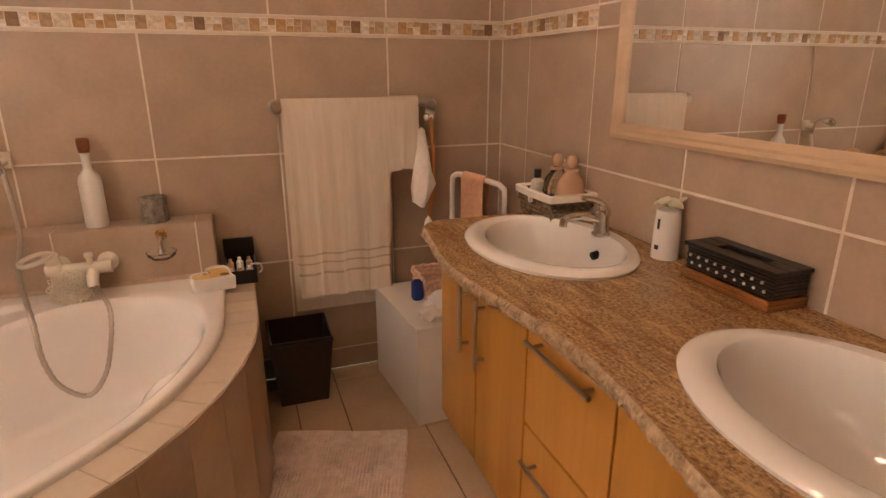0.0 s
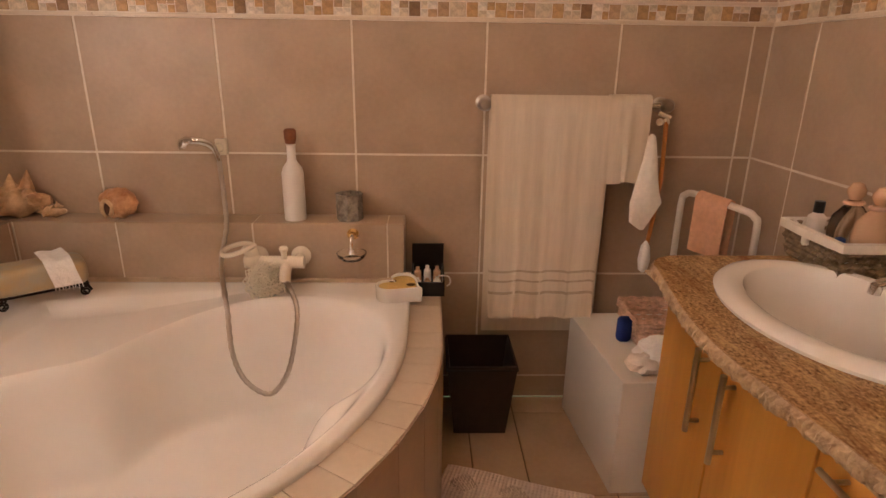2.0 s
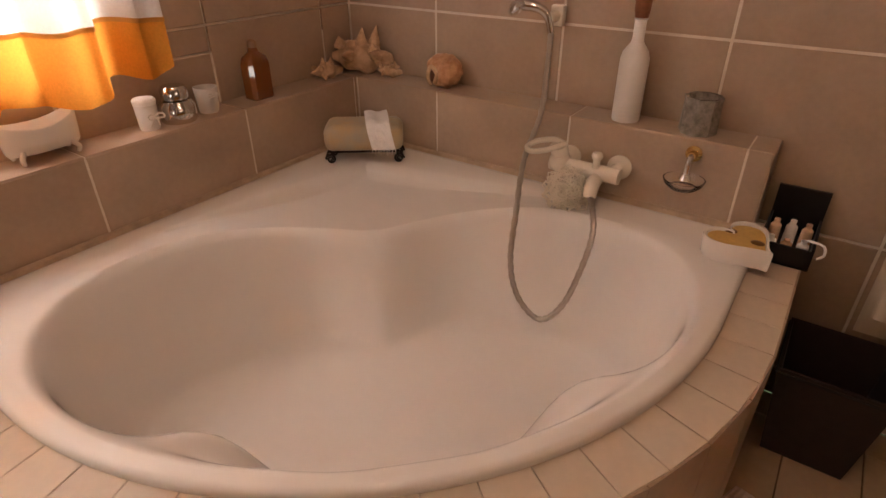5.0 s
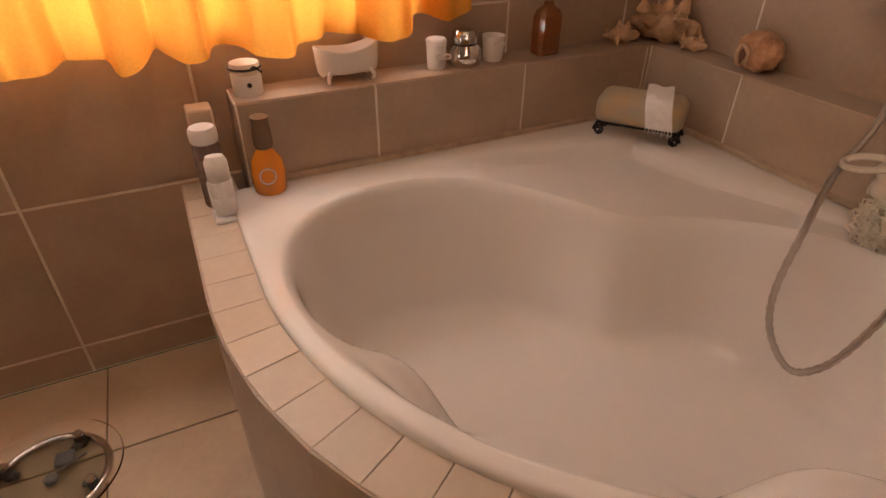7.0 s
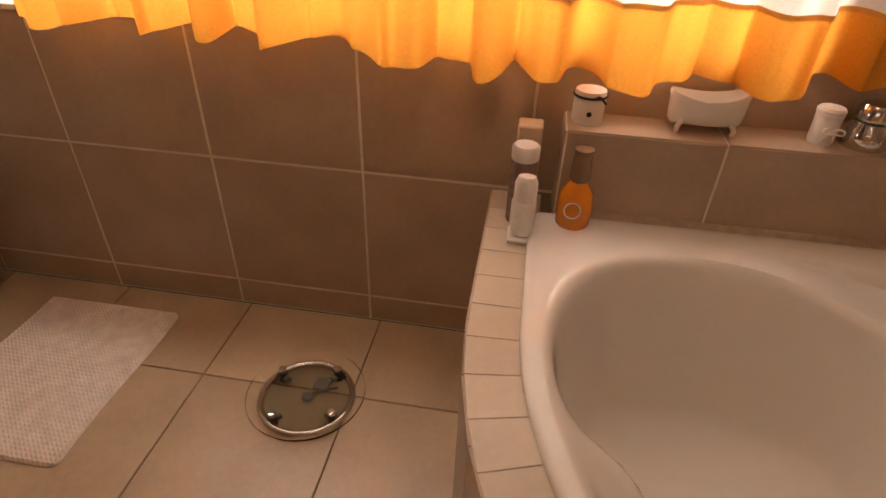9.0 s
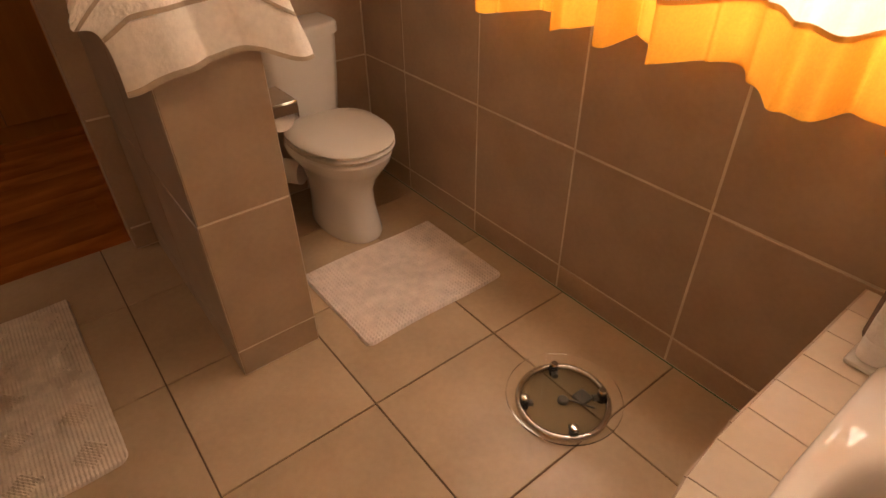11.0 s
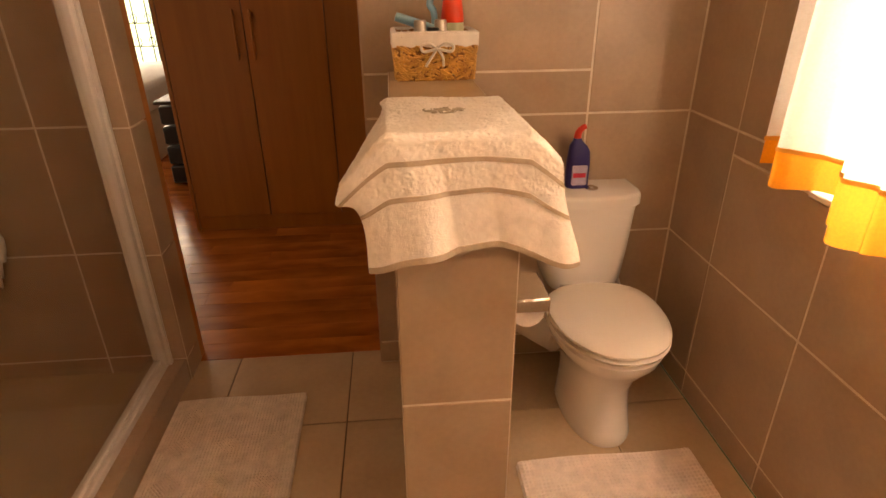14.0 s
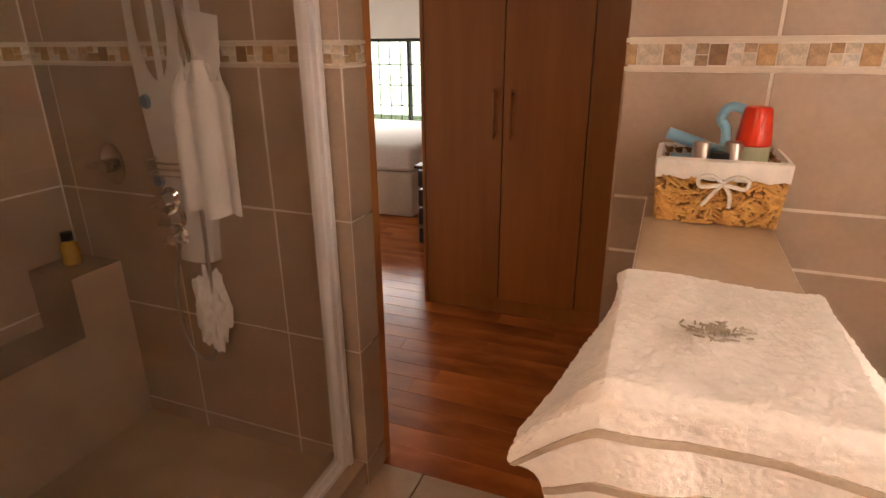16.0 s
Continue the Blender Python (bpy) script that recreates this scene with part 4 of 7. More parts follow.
# ---- towel rail corner ----
def hanging_cloth(name, x0, x1, y, z0, z1, mat, label, category, bands=(), folds=2.0, depth=0.012, back=None, seed=1):
    """A towel folded over a rail at height z1; its front hangs to z0, its back to the height back."""
    top = thing(name, (x0 + x1) / 2, y, z0, label, category)
    back = back if back is not None else z0 + 0.05
    front_len, back_len = z1 - z0, z1 - back
    full = front_len + back_len + 0.05

    def f(u, v):
        s = v * full
        x = x0 + (x1 - x0) * u
        ph = 2 * math.pi * folds * u + seed
        if s < back_len:
            z, yy = back + s, y + 0.022
        elif s < back_len + 0.05:
            a = (s - back_len) / 0.05 * math.pi
            z, yy = z1 + 0.016 * math.sin(a), y + 0.022 * math.cos(a)
        else:
            z = z1 - (s - back_len - 0.05)
            k = (s - back_len - 0.05) / front_len
            yy = y - 0.022 - depth * (0.35 + 0.65 * k) * (1 + math.sin(ph) + 0.4 * math.sin(2.7 * ph)) * 0.5
            x += 0.012 * k * math.sin(1.3 * ph) - 0.02 * k * (u - 0.5)
            z += 0.006 * k * math.sin(ph)
        return (x, yy, z)

    bm = B()
    grid(bm, 40, 70, f, 0.006)
    part("cloth", bm, mat, top)
    for zb0, zb1 in bands:
        bm = B()

        def g(u, v, a=zb0, b=zb1):
            vv = (back_len + 0.05 + z1 - (a + (b - a) * v)) / full
            p = Vector(f(0.002 + 0.996 * u, vv))
            return p + Vector((0, -0.0075, 0))

        grid(bm, 40, 2, g, 0.005)
        part("woven_band", bm, TOWEL_BAND, top, "flat beige woven band")
    return top


def towel_rail():
    top = thing("towel_rail", -0.67, 0, 1.19, "chrome towel rail with round ends on the tiled wall", "towel rail")
    bm = B()
    rod(bm, (-0.99, -0.07, 1.19), (-0.36, -0.07, 1.19), 0.009, seg=16)
    part("bar", bm, CHROME, top)
    for x in (-0.985, -0.362):
        bm = B()
        lathe(bm, [(0.001, 0), (0.026, 0), (0.028, 0.006), (0.018, 0.012), (0.012, 0.03), (0.012, 0.05), (0.018, 0.056), (0.024, 0.066), (0.024, 0.080), (0.016, 0.094), (0.001, 0.097)],
              m=Matrix.Translation((x, 0, 1.19)) @ Matrix.Rotation(radians(90), 4, "X"), seg=20)
        part("bracket", bm, STEEL, top, "round chrome bracket")
    bm = B()
    rod(bm, (-0.385, -0.07, 1.165), (-0.345, -0.07, 1.15), 0.008)
    for dx in (0.0, 0.022):
        bmesh.ops.create_icosphere(bm, subdivisions=2, radius=0.013, matrix=Matrix.Translation((-0.385 + dx, -0.085, 1.138)))
    part("bead_hook", bm, CREAM_PLASTIC, top, "cream beads on a hook")


towel_rail()
hanging_cloth("bath_towel", -0.968, -0.548, -0.07, 0.41, 1.203, RAIL_TOWEL, "long cream towel with woven bands on the rail", "towel", ((0.592, 0.600), (0.555, 0.562), (0.507, 0.517)), 3.2, 0.010, back=0.33, seed=2)
hanging_cloth("hand_towel", -0.562, -0.425, -0.075, 0.93, 1.206, RAIL_TOWEL, "small cream hand towel folded over the rail", "towel", (), 1.1, 0.014, back=0.97, seed=4)


def wash_mitt():
    top = thing("wash_mitt", -0.41, -0.11, 0.75, "beige wash mitt and brush hanging from the rail", "wash mitt")
    bm = B()
    lathe(bm, [(0.004, 0.34), (0.014, 0.33), (0.025, 0.25), (0.045, 0.14), (0.052, 0.10), (0.034, 0.04), (0.006, 0.0)], (-0.415, -0.11, 0.76), 20, 1.0, 0.45)
    for v in bm.verts:
        k = 0.020 * noise.noise(v.co * 28) * min(1.0, max(0.0, (1.08 - v.co.z) / 0.1))
        v.co += Vector((1.2 * k, -abs(k), 0.5 * k))
    part("mitt", bm, TOWEL, top, "beige cloth mitt")
    bm = B()
    tube(bm, curve_pts([(-0.365, -0.09, 1.14), (-0.362, -0.10, 0.95), (-0.37, -0.10, 0.80), (-0.385, -0.11, 0.70)], 6), 0.008)
    part("brush_handle", bm, FRAME_WOOD, top, "wooden brush handle")
    bm = B()
    lathe(bm, [(0.004, 0.12), (0.016, 0.10), (0.022, 0.05), (0.016, 0.01), (0.004, 0.0)], (-0.39, -0.115, 0.60), 14)
    part("sponge", bm, WHITE_TERRY, top, "pale bath sponge")


wash_mitt()


def waste_bin():
    top = thing("waste_bin", -0.98, -0.16, 0, "dark brown square leatherette waste bin beside the bath", "waste bin")
    bm = B()
    lo = [(-1.075, -0.245), (-0.885, -0.245), (-0.885, -0.06), (-1.075, -0.06)]
    hi = [(-1.105, -0.282), (-0.855, -0.282), (-0.855, -0.03), (-1.105, -0.03)]
    cx, cy = -0.98, -0.155
    rings = []
    for pts, k, z in ((lo, 1, 0.0), (lo, 1.02, 0.004), (hi, 0.995, 0.296), (hi, 1.0, 0.302), (hi, 0.95, 0.302), (hi, 0.94, 0.296), (lo, 0.93, 0.012)):
        rings.append([bm.verts.new((cx + (x - cx) * k, cy + (y - cy) * k, z)) for x, y in pts])
    for a, b in zip(rings, rings[1:]):
        for i in range(4):
            bm.faces.new((a[i], a[(i + 1) % 4], b[(i + 1) % 4], b[i]))
    bm.faces.new(rings[0])
    bm.faces.new(rings[-1])
    part("shell", bm, LEATHER, top, "", False)
    bm = B()
    for i in range(4):
        p, q = hi[i], hi[(i + 1) % 4]
        rod(bm, (*p, 0.288), (*q, 0.288), 0.004, seg=6)
    part("seam", bm, BLACK, top, "stitched dark rim")


waste_bin()


def white_cupboard():
    top = thing("storage_box", -0.3, -0.32, 0, "low white storage box between wall and vanity", "storage box")
    bm = B()
    prism(bm, [(-0.628, -0.075), (-0.584, -0.560), (-0.01, -0.545), (-0.01, -0.06)], 0.0, 0.396)
    part("body", bm, WHITE_PAINT, top, "", False)
    bm = B()
    prism(bm, [(-0.632, -0.070), (-0.588, -0.566), (-0.006, -0.55), (-0.006, -0.055)], 0.398, 0.414, 0.003)
    part("lid", bm, WHITE_PAINT, top, "flat white lid", False)


white_cupboard()


def sponge():
    bm = B()
    box(bm, -0.525, -0.475, -0.315, -0.275, 0.414, 0.505, 0.016, 3)
    solo("bath_sponge", bm, material("deep_blue_foam", (0.012, 0.035, 0.22), 0.8, vary=0.2, fine=200, bump=0.6), "deep blue upright bath sponge on the box", "sponge")


sponge()


def wicker_basket(name, x0, x1, y0, y1, z0, h, mat, label, liner=None, flare=0.012, strands=8, across=22, padding=0.006):
    """A rectangular woven basket, wider at the top, of real strands; liner: a cloth over its rim."""
    top = thing(name, (x0 + x1) / 2, (y0 + y1) / 2, z0, label, "basket")
    rng = random.Random(int(abs(x0 * 1000)))
    loop = []

    def at(s, z):
        k = flare * (z - z0) / h
        X0, X1, Y0, Y1 = x0 - k, x1 + k, y0 - k, y1 + k
        w, d = X1 - X0, Y1 - Y0
        s = (s % 1.0) * 2 * (w + d)
        if s < w:
            return Vector((X0 + s, Y0, z))
        if s < w + d:
            return Vector((X1, Y0 + s - w, z))
        if s < 2 * w + d:
            return Vector((X1 - (s - w - d), Y1, z))
        return Vector((X0, Y1 - (s - 2 * w - d), z))

    c = Vector(((x0 + x1) / 2, (y0 + y1) / 2, 0))
    bm = B()
    n = across * 4
    for r in range(strands):
        z = z0 + h * (r + 0.5) / strands
        pts = []
        for i in range(n):
            p = at(i / n, z)
            o = (p - c)
            o.z = 0
            p += o.normalized() * 0.004 * (1 if (i + r) % 2 else -1)
            pts.append(p + Vector((0, 0, rng.uniform(-0.0015, 0.0015))))
        tube(bm, pts, h / strands * 0.52, 5, closed=True)
    for i in range(0, n, 4):
        tube(bm, [at(i / n, z0), at(i / n, z0 + h)], 0.0035, 5)
    # the many-stranded basket's core is coloured as the shade behind its sticks
    part("weave", bm, RUSH_SHADE if strands >= 7 else mat, top, "woven strands", False)
    if strands >= 7:
        bm = B()
        for k in range(1100):
            s, z = rng.random(), z0 + h * rng.uniform(0.03, 0.74)
            p, q = at(s, z), at(s + rng.uniform(-0.042, 0.042), min(z0 + h * 0.76, max(z0 + 0.003, z + rng.uniform(-0.022, 0.022))))
            o = (p - c)
            o.z = 0
            o = o.normalized() * rng.uniform(0.008, 0.013)
            if (q - p).length > 0.012:
                rod(bm, p + o, q + o, 0.0036, seg=5)
        part("rush_weave", bm, mat, top, "short golden rush sticks", False)
    bm = B()
    box(bm, x0 + 0.004, x1 - 0.004, y0 + 0.004, y1 - 0.004, z0, z0 + padding)
    part("base", bm, mat, top, "", False)
    if liner:
        bm = B()
        rows = []
        for z, o in ((z0 + h * 0.15, -0.010), (z0 + h * 0.95, -0.008), (z0 + h + 0.006, 0.002), (z0 + h + 0.002, 0.014), (z0 + h * (0.74 if h > 0.1 else 0.80), 0.017)):
            row = []
            for i in range(64):
                p = at(i / 64, z)
                d = p - c
                d.z = 0
                row.append(bm.verts.new(p + d.normalized() * (o + rng.uniform(-0.001, 0.001)) + Vector((0, 0, 0.003 * math.sin(i * 1.7) if z < z0 + h * 0.8 and o > 0 else 0))))
            rows.append(row)
        for a, b in zip(rows, rows[1:]):
            for i in range(64):
                bm.faces.new((a[i], a[(i + 1) % 64], b[(i + 1) % 64], b[i]))
        part("liner", bm, liner, top, "white cotton liner folded over the rim")
    return top


def ribbon_bow(parent, x, y, z, size, mat, out=(0, 1, 0)):
    out = Vector(out)
    side = Vector((out.y, -out.x, 0))
    bm = B()
    for s in (-1, 1):
        pts = [Vector((x, y, z)) + side * s * size * a + Vector((0, 0, size * b)) + out * (0.006 + 0.004 * k) for k, (a, b) in enumerate(((0, 0), (0.5, 0.32), (1.0, 0.20), (0.9, -0.15), (0.3, -0.05), (0, 0)))]
        tube(bm, curve_pts(pts, 4), size * 0.10, 6)
        pts = [Vector((x, y, z)) + side * s * size * a + Vector((0, 0, size * b)) + out * 0.007 for a, b in ((0, 0), (0.35, -0.5), (0.75 if s > 0 else 0.4, -1.1))]
        tube(bm, curve_pts(pts, 4), size * 0.09, 6)
    part("bow", bm, mat, parent, "tied white ribbon bow")


WICKER = material("golden_rush", (0.66, 0.39, 0.12), 0.45, vary=0.25, scale=40, fine=160, bump=0.3, second=(0.42, 0.20, 0.05))
# darker copy of the golden rush, shade between the sticks in its colour
RUSH_SHADE = material("shaded_rush", (0.36, 0.18, 0.055), 0.7, vary=0.3, scale=60, fine=200, bump=0.4)
GREY_WICKER = material("brown_grey_willow", (0.26, 0.19, 0.12), 0.7, vary=0.3, scale=60, fine=200, bump=0.4, second=(0.10, 0.065, 0.04))
PINK_WICKER = material("pink_painted_willow", (0.70, 0.45, 0.33), 0.7, vary=0.2, scale=60, fine=200, bump=0.4)
LINER = material("white_cotton_liner", (0.76, 0.72, 0.66), 0.9, vary=0.06, scale=40, fine=300, bump=0.4)

wicker_basket("wicker_basket", -0.46, -0.27, -0.33, -0.16, 0.414, 0.10, PINK_WICKER, "pink painted wicker basket on the white box", None, 0.02, 6, 10)


def crumpled(name, x, y, z, rx, ry, rz, mat, label, category, seed, amp=0.35, parent=None, sub=3):
    bm = B()
    bmesh.ops.create_icosphere(bm, subdivisions=sub, radius=1.0)
    for v in bm.verts:
        n = noise.noise(v.co * 2.3 + Vector((seed, 0, 0))) + 0.5 * noise.noise(v.co * 5.1 + Vector((0, seed, 0)))
        k = 1 + amp * n
        v.co = Vector((x + v.co.x * rx * k, y + v.co.y * ry * k, z + max(v.co.z, -0.9) * rz * k))
    if parent:
        return part(name, bm, mat, parent, label)
    return solo(name, bm, mat, label, category)


crumpled("folded_cloth", -0.42, -0.45, 0.45, 0.09, 0.07, 0.05, WHITE_TERRY, "crumpled white face cloth on the white box", "cloth", 3)
crumpled("face_cloth", -0.50, -0.49, 0.435, 0.05, 0.05, 0.028, MAT_CLOTH, "small crumpled pinkish cloth on the white box", "cloth", 8)


# ---- on the vanity ----
def white_rail():
    top = thing("towel_stand", -0.28, -0.4, 0.5, "white tubular towel rail with a salmon cloth over it", "towel rail")
    pts = [(-0.262, -0.07, 0.62), (-0.262, -0.07, 0.85), (-0.257, -0.085, 0.885), (-0.239, -0.12, 0.895), (-0.172, -0.31, 0.887), (-0.155, -0.355, 0.874), (-0.150, -0.368, 0.84), (-0.150, -0.37, 0.62), (-0.150, -0.37, 0.414)]
    bm = B()
    tube(bm, curve_pts(pts, 5), 0.0115, 10)
    rod(bm, (-0.262, -0.07, 0.62), (-0.262, -0.07, 0.414), 0.0115)
    part("frame", bm, WHITE_PAINT, top, "white tube frame")
    d = Vector((0.085, -0.24, -0.010)).normalized()
    o = Vector((d.y, -d.x, 0)).normalized()

    def f(u, v):
        p = Vector((-0.231, -0.14, 0.893)) + d * (0.135 * u)
        s = (v - 0.5) * 2
        side = 1 if s > 0 else -1
        hang = max(0, abs(s) - 0.10) * 0.21
        arc_ = min(1.0, abs(s) / 0.10)
        return p + o * side * 0.017 * arc_ + Vector((0, 0, 0.016 * (1 - arc_ * arc_) - hang)) + o * 0.004 * math.sin(9 * u) * hang * 8

    bm = B()
    grid(bm, 16, 40, f, 0.005)
    part("cloth", bm, PINK_TOWEL, top, "salmon terry cloth")


white_rail()
counter_basket = wicker_basket("wicker_basket", -0.165, -0.022, -0.76, -0.55, CT, 0.095, GREY_WICKER, "brown willow basket with a white liner on the granite", LINER, 0.014, 6, 14, 0.040)
crumpled("liner_tie", -0.185, -0.645, CT + 0.070, 0.008, 0.014, 0.02, LINER, "white cloth tie", "", 5, 0.3, counter_basket, 2)


def toiletry_bottle(name, x, y, z, prof, mat, label, cap=None, cap_mat=None, cap_label="", sx=1, sy=1, group=""):
    top = thing(name, x, y, z, label, "bottle", group)
    bm = B()
    lathe(bm, prof, (x, y, z), 24, sx, sy)
    part("bottle_body", bm, mat, top)
    if cap:
        bm = B()
        lathe(bm, cap, (x, y, z), 20)
        part("cap", bm, cap_mat, top, cap_label)
    return top


LOTION = material("peach_lotion", (0.62, 0.40, 0.26), 0.25, vary=0.05, bump=0.0)
WHITE_PLASTIC = material("white_plastic", (0.76, 0.73, 0.69), 0.3, vary=0.03, bump=0.0)
toiletry_bottle("lotion_bottle", -0.135, -0.60, CT + 0.040, [(0.001, 0), (0.021, 0), (0.022, 0.01), (0.022, 0.08), (0.010, 0.092), (0.001, 0.093)], WHITE_PLASTIC, "small white lotion bottle with black cap",
                [(0.001, 0.0915), (0.013, 0.0915), (0.013, 0.122), (0.001, 0.123)], BLACK, "black cap")
for dx, dy, dz in ((-0.095, -0.665, 0.0), (-0.075, -0.725, 0.005)):
    t = toiletry_bottle("round_bottle", dx, dy, CT + 0.040, [(0.001, 0), (0.028, 0.0), (0.046, 0.02), (0.053, 0.06), (0.046, 0.10), (0.022, 0.128), (0.017, 0.14), (0.001, 0.141)], glass("clear_peach_plastic", (0.95, 0.80, 0.66), 0.15) if dz == 0 else LOTION,
                        "round peach coloured bath bottle with ball stopper", [(0.001, 0.1405), (0.012, 0.142), (0.021, 0.158), (0.021, 0.168), (0.012, 0.184), (0.001, 0.187)], LOTION, "ball stopper", 1, 0.6, "bath bottles")
    bm = B()
    tube(bm, [(dx + 0.022 * math.cos(k * 0.35), dy + 0.016 * math.sin(k * 0.35), CT + 0.174) for k in range(18)], 0.005, 6, True)
    part("raffia", bm, PINK_WICKER, t, "raffia tie round the neck")
bm = B()
lathe(bm, [(0.001, 0), (0.016, 0), (0.017, 0.02), (0.012, 0.05), (0.001, 0.054)], (-0.135, -0.700, CT + 0.040), 16)
solo("small_bottle", bm, material("navy_plastic", (0.02, 0.05, 0.22), 0.3), "small navy blue bottle in the basket", "bottle")


def dispenser():
    top = toiletry_bottle("flower_vase", -0.052, -1.182, CT, [(0.001, 0), (0.036, 0), (0.037, 0.006), (0.036, 0.09), (0.033, 0.135), (0.027, 0.136), (0.026, 0.10), (0.001, 0.10)], PORCELAIN, "white tapered holder with green and white blooms")
    rng = random.Random(5)
    GREEN = material("sage_petal", (0.30, 0.34, 0.16), 0.7, vary=0.25)
    PETAL = material("ivory_petal", (0.66, 0.62, 0.48), 0.7, vary=0.12)
    for i in range(9):
        a = i * 2.4
        bm = B()
        m = Matrix.Translation((-0.052 + 0.020 * math.cos(a), -1.182 + 0.024 * math.sin(a), CT + 0.145 + rng.uniform(0, 0.018))) @ Matrix.Rotation(a, 4, "Z") @ Matrix.Rotation(rng.uniform(-0.6, 0.6), 4, "Y") @ Matrix.Diagonal((0.024, 0.014, 0.006, 1))
        bmesh.ops.create_icosphere(bm, subdivisions=2, radius=1, matrix=m)
        part("petal", bm, GREEN if i % 3 == 0 else PETAL, top, "sage green petal" if i % 3 == 0 else "ivory petal")
    for z, w, h in ((CT + 0.10, 0.006, 0.028), (CT + 0.035, 0.012, 0.012)):
        bm = B()
        box(bm, -0.090, -0.0865, -1.182 - w / 2 - 0.006, -1.182 + w / 2 - 0.006, z - h / 2, z + h / 2)
        part("printed_mark", bm, BLACK, top, "small dark printed mark", False)


dispenser()


def tissue_box():
    top = thing("tissue_box", -0.052, -1.45, CT, "black dotted tissue box cover in a brown wicker tray", "tissue box")
    x0, x1, y0, y1 = -0.106, -0.006, -1.572, -1.322
    bm = B()
    for r in range(3):
        tube(bm, [(x0 - 0.006, y0, CT + 0.006 + r * 0.008), (x1, y0 - 0.003, CT + 0.006 + r * 0.008), (x1, y1, CT + 0.006 + r * 0.008), (x0 - 0.006, y1 + 0.003, CT + 0.006 + r * 0.008)], 0.005, 6, True)
    part("wicker_tray", bm, material("glossy_brown_cane", (0.26, 0.10, 0.03), 0.3, vary=0.3, fine=120), top, "glossy brown cane tray", False)
    for r in range(6):
        z = CT + 0.030 + r * 0.0085
        bm = B()
        box(bm, x0 - 0.001 * (r % 2), x1, y0 - 0.001 * (r % 2), y1 + 0.001 * (r % 2), z, z + 0.0075, 0.001)
        part("woven_course", bm, BLACK, top, "black woven course", False)
    bm = B()
    box(bm, x0 - 0.008, x0 + 0.030, y0 - 0.008, y1 + 0.008, CT + 0.082, CT + 0.092, 0.002)
    box(bm, x0 + 0.066, x1 + 0.002, y0 - 0.008, y1 + 0.008, CT + 0.082, CT + 0.092, 0.002)
    box(bm, x0 + 0.030, x0 + 0.066, y0 - 0.008, y0 + 0.06, CT + 0.082, CT + 0.092, 0.002)
    box(bm, x0 + 0.030, x0 + 0.066, y1 - 0.06, y1 + 0.008, CT + 0.082, CT + 0.092, 0.002)
    part("lid", bm, BLACK, top, "black lid with a slot", False)
    for row, z in enumerate((CT + 0.042, CT + 0.060)):
        for i in range(9):
            bm = B()
            y = y0 + 0.02 + i * 0.0262 + 0.008 * row
            rod(bm, (x0 - 0.0035, y, z), (x0 + 0.001, y, z), 0.0038, seg=10)
            part("dot", bm, WHITE_PLASTIC, top, "white dot")


tissue_box()


# ---- bath taps and things on the ledges ----
def bath_mixer():
    top = thing("bath_mixer", -1.7, LEDGE_Y, 0.66, "cream enamel bath mixer with loop lever on the tiled ledge", "tap")
    y = LEDGE_Y
    for x in (-1.625, -1.775):
        bm = B()
        lathe(bm, [(0.001, 0), (0.034, 0), (0.035, 0.008), (0.026, 0.018), (0.018, 0.026), (0.018, 0.075), (0.001, 0.076)], m=Matrix.Translation((x, y, 0.665)) @ Matrix.Rotation(radians(90), 4, "X"), seg=24)
        part("escutcheon", bm, CREAM_PLASTIC, top)
    bm = B()
    rod(bm, (-1.60, y - 0.075, 0.665), (-1.80, y - 0.075, 0.665), 0.022, seg=20)
    bmesh.ops.create_icosphere(bm, subdivisions=3, radius=0.032, matrix=Matrix.Translation((-1.775, y - 0.075, 0.672)))
    part("body", bm, CREAM_PLASTIC, top)
    bm = B()
    tube(bm, curve_pts([(-1.66, y - 0.06, 0.655), (-1.66, y - 0.09, 0.65), (-1.658, y - 0.118, 0.635), (-1.656, y - 0.130, 0.612)], 5), lambda s: 0.022 - 0.004 * s, 14)
    part("spout", bm, CREAM_PLASTIC, top)
    bm = B()
    rod(bm, (-1.665, y - 0.085, 0.68), (-1.665, y - 0.085, 0.712), 0.010)
    lathe(bm, [(0.001, 0), (0.014, 0), (0.016, 0.008), (0.012, 0.016), (0.001, 0.018)], (-1.665, y - 0.085, 0.708), 16)
    part("diverter_knob", bm, CREAM_PLASTIC, top)
    bm = B()
    rod(bm, (-1.775, y - 0.075, 0.69), (-1.78, y - 0.085, 0.722), 0.024, 0.026, seg=20)
    loop = [(-1.765, y - 0.08, 0.728), (-1.80, y - 0.075, 0.732), (-1.845, y - 0.085, 0.722), (-1.865, y - 0.105, 0.708), (-1.845, y - 0.125, 0.704), (-1.80, y - 0.118, 0.715)]
    tube(bm, curve_pts(loop + [loop[0]], 5)[:-1], 0.0085, 8, True)
    part("lever", bm, CREAM_PLASTIC, top, "cream loop lever")


bath_mixer()


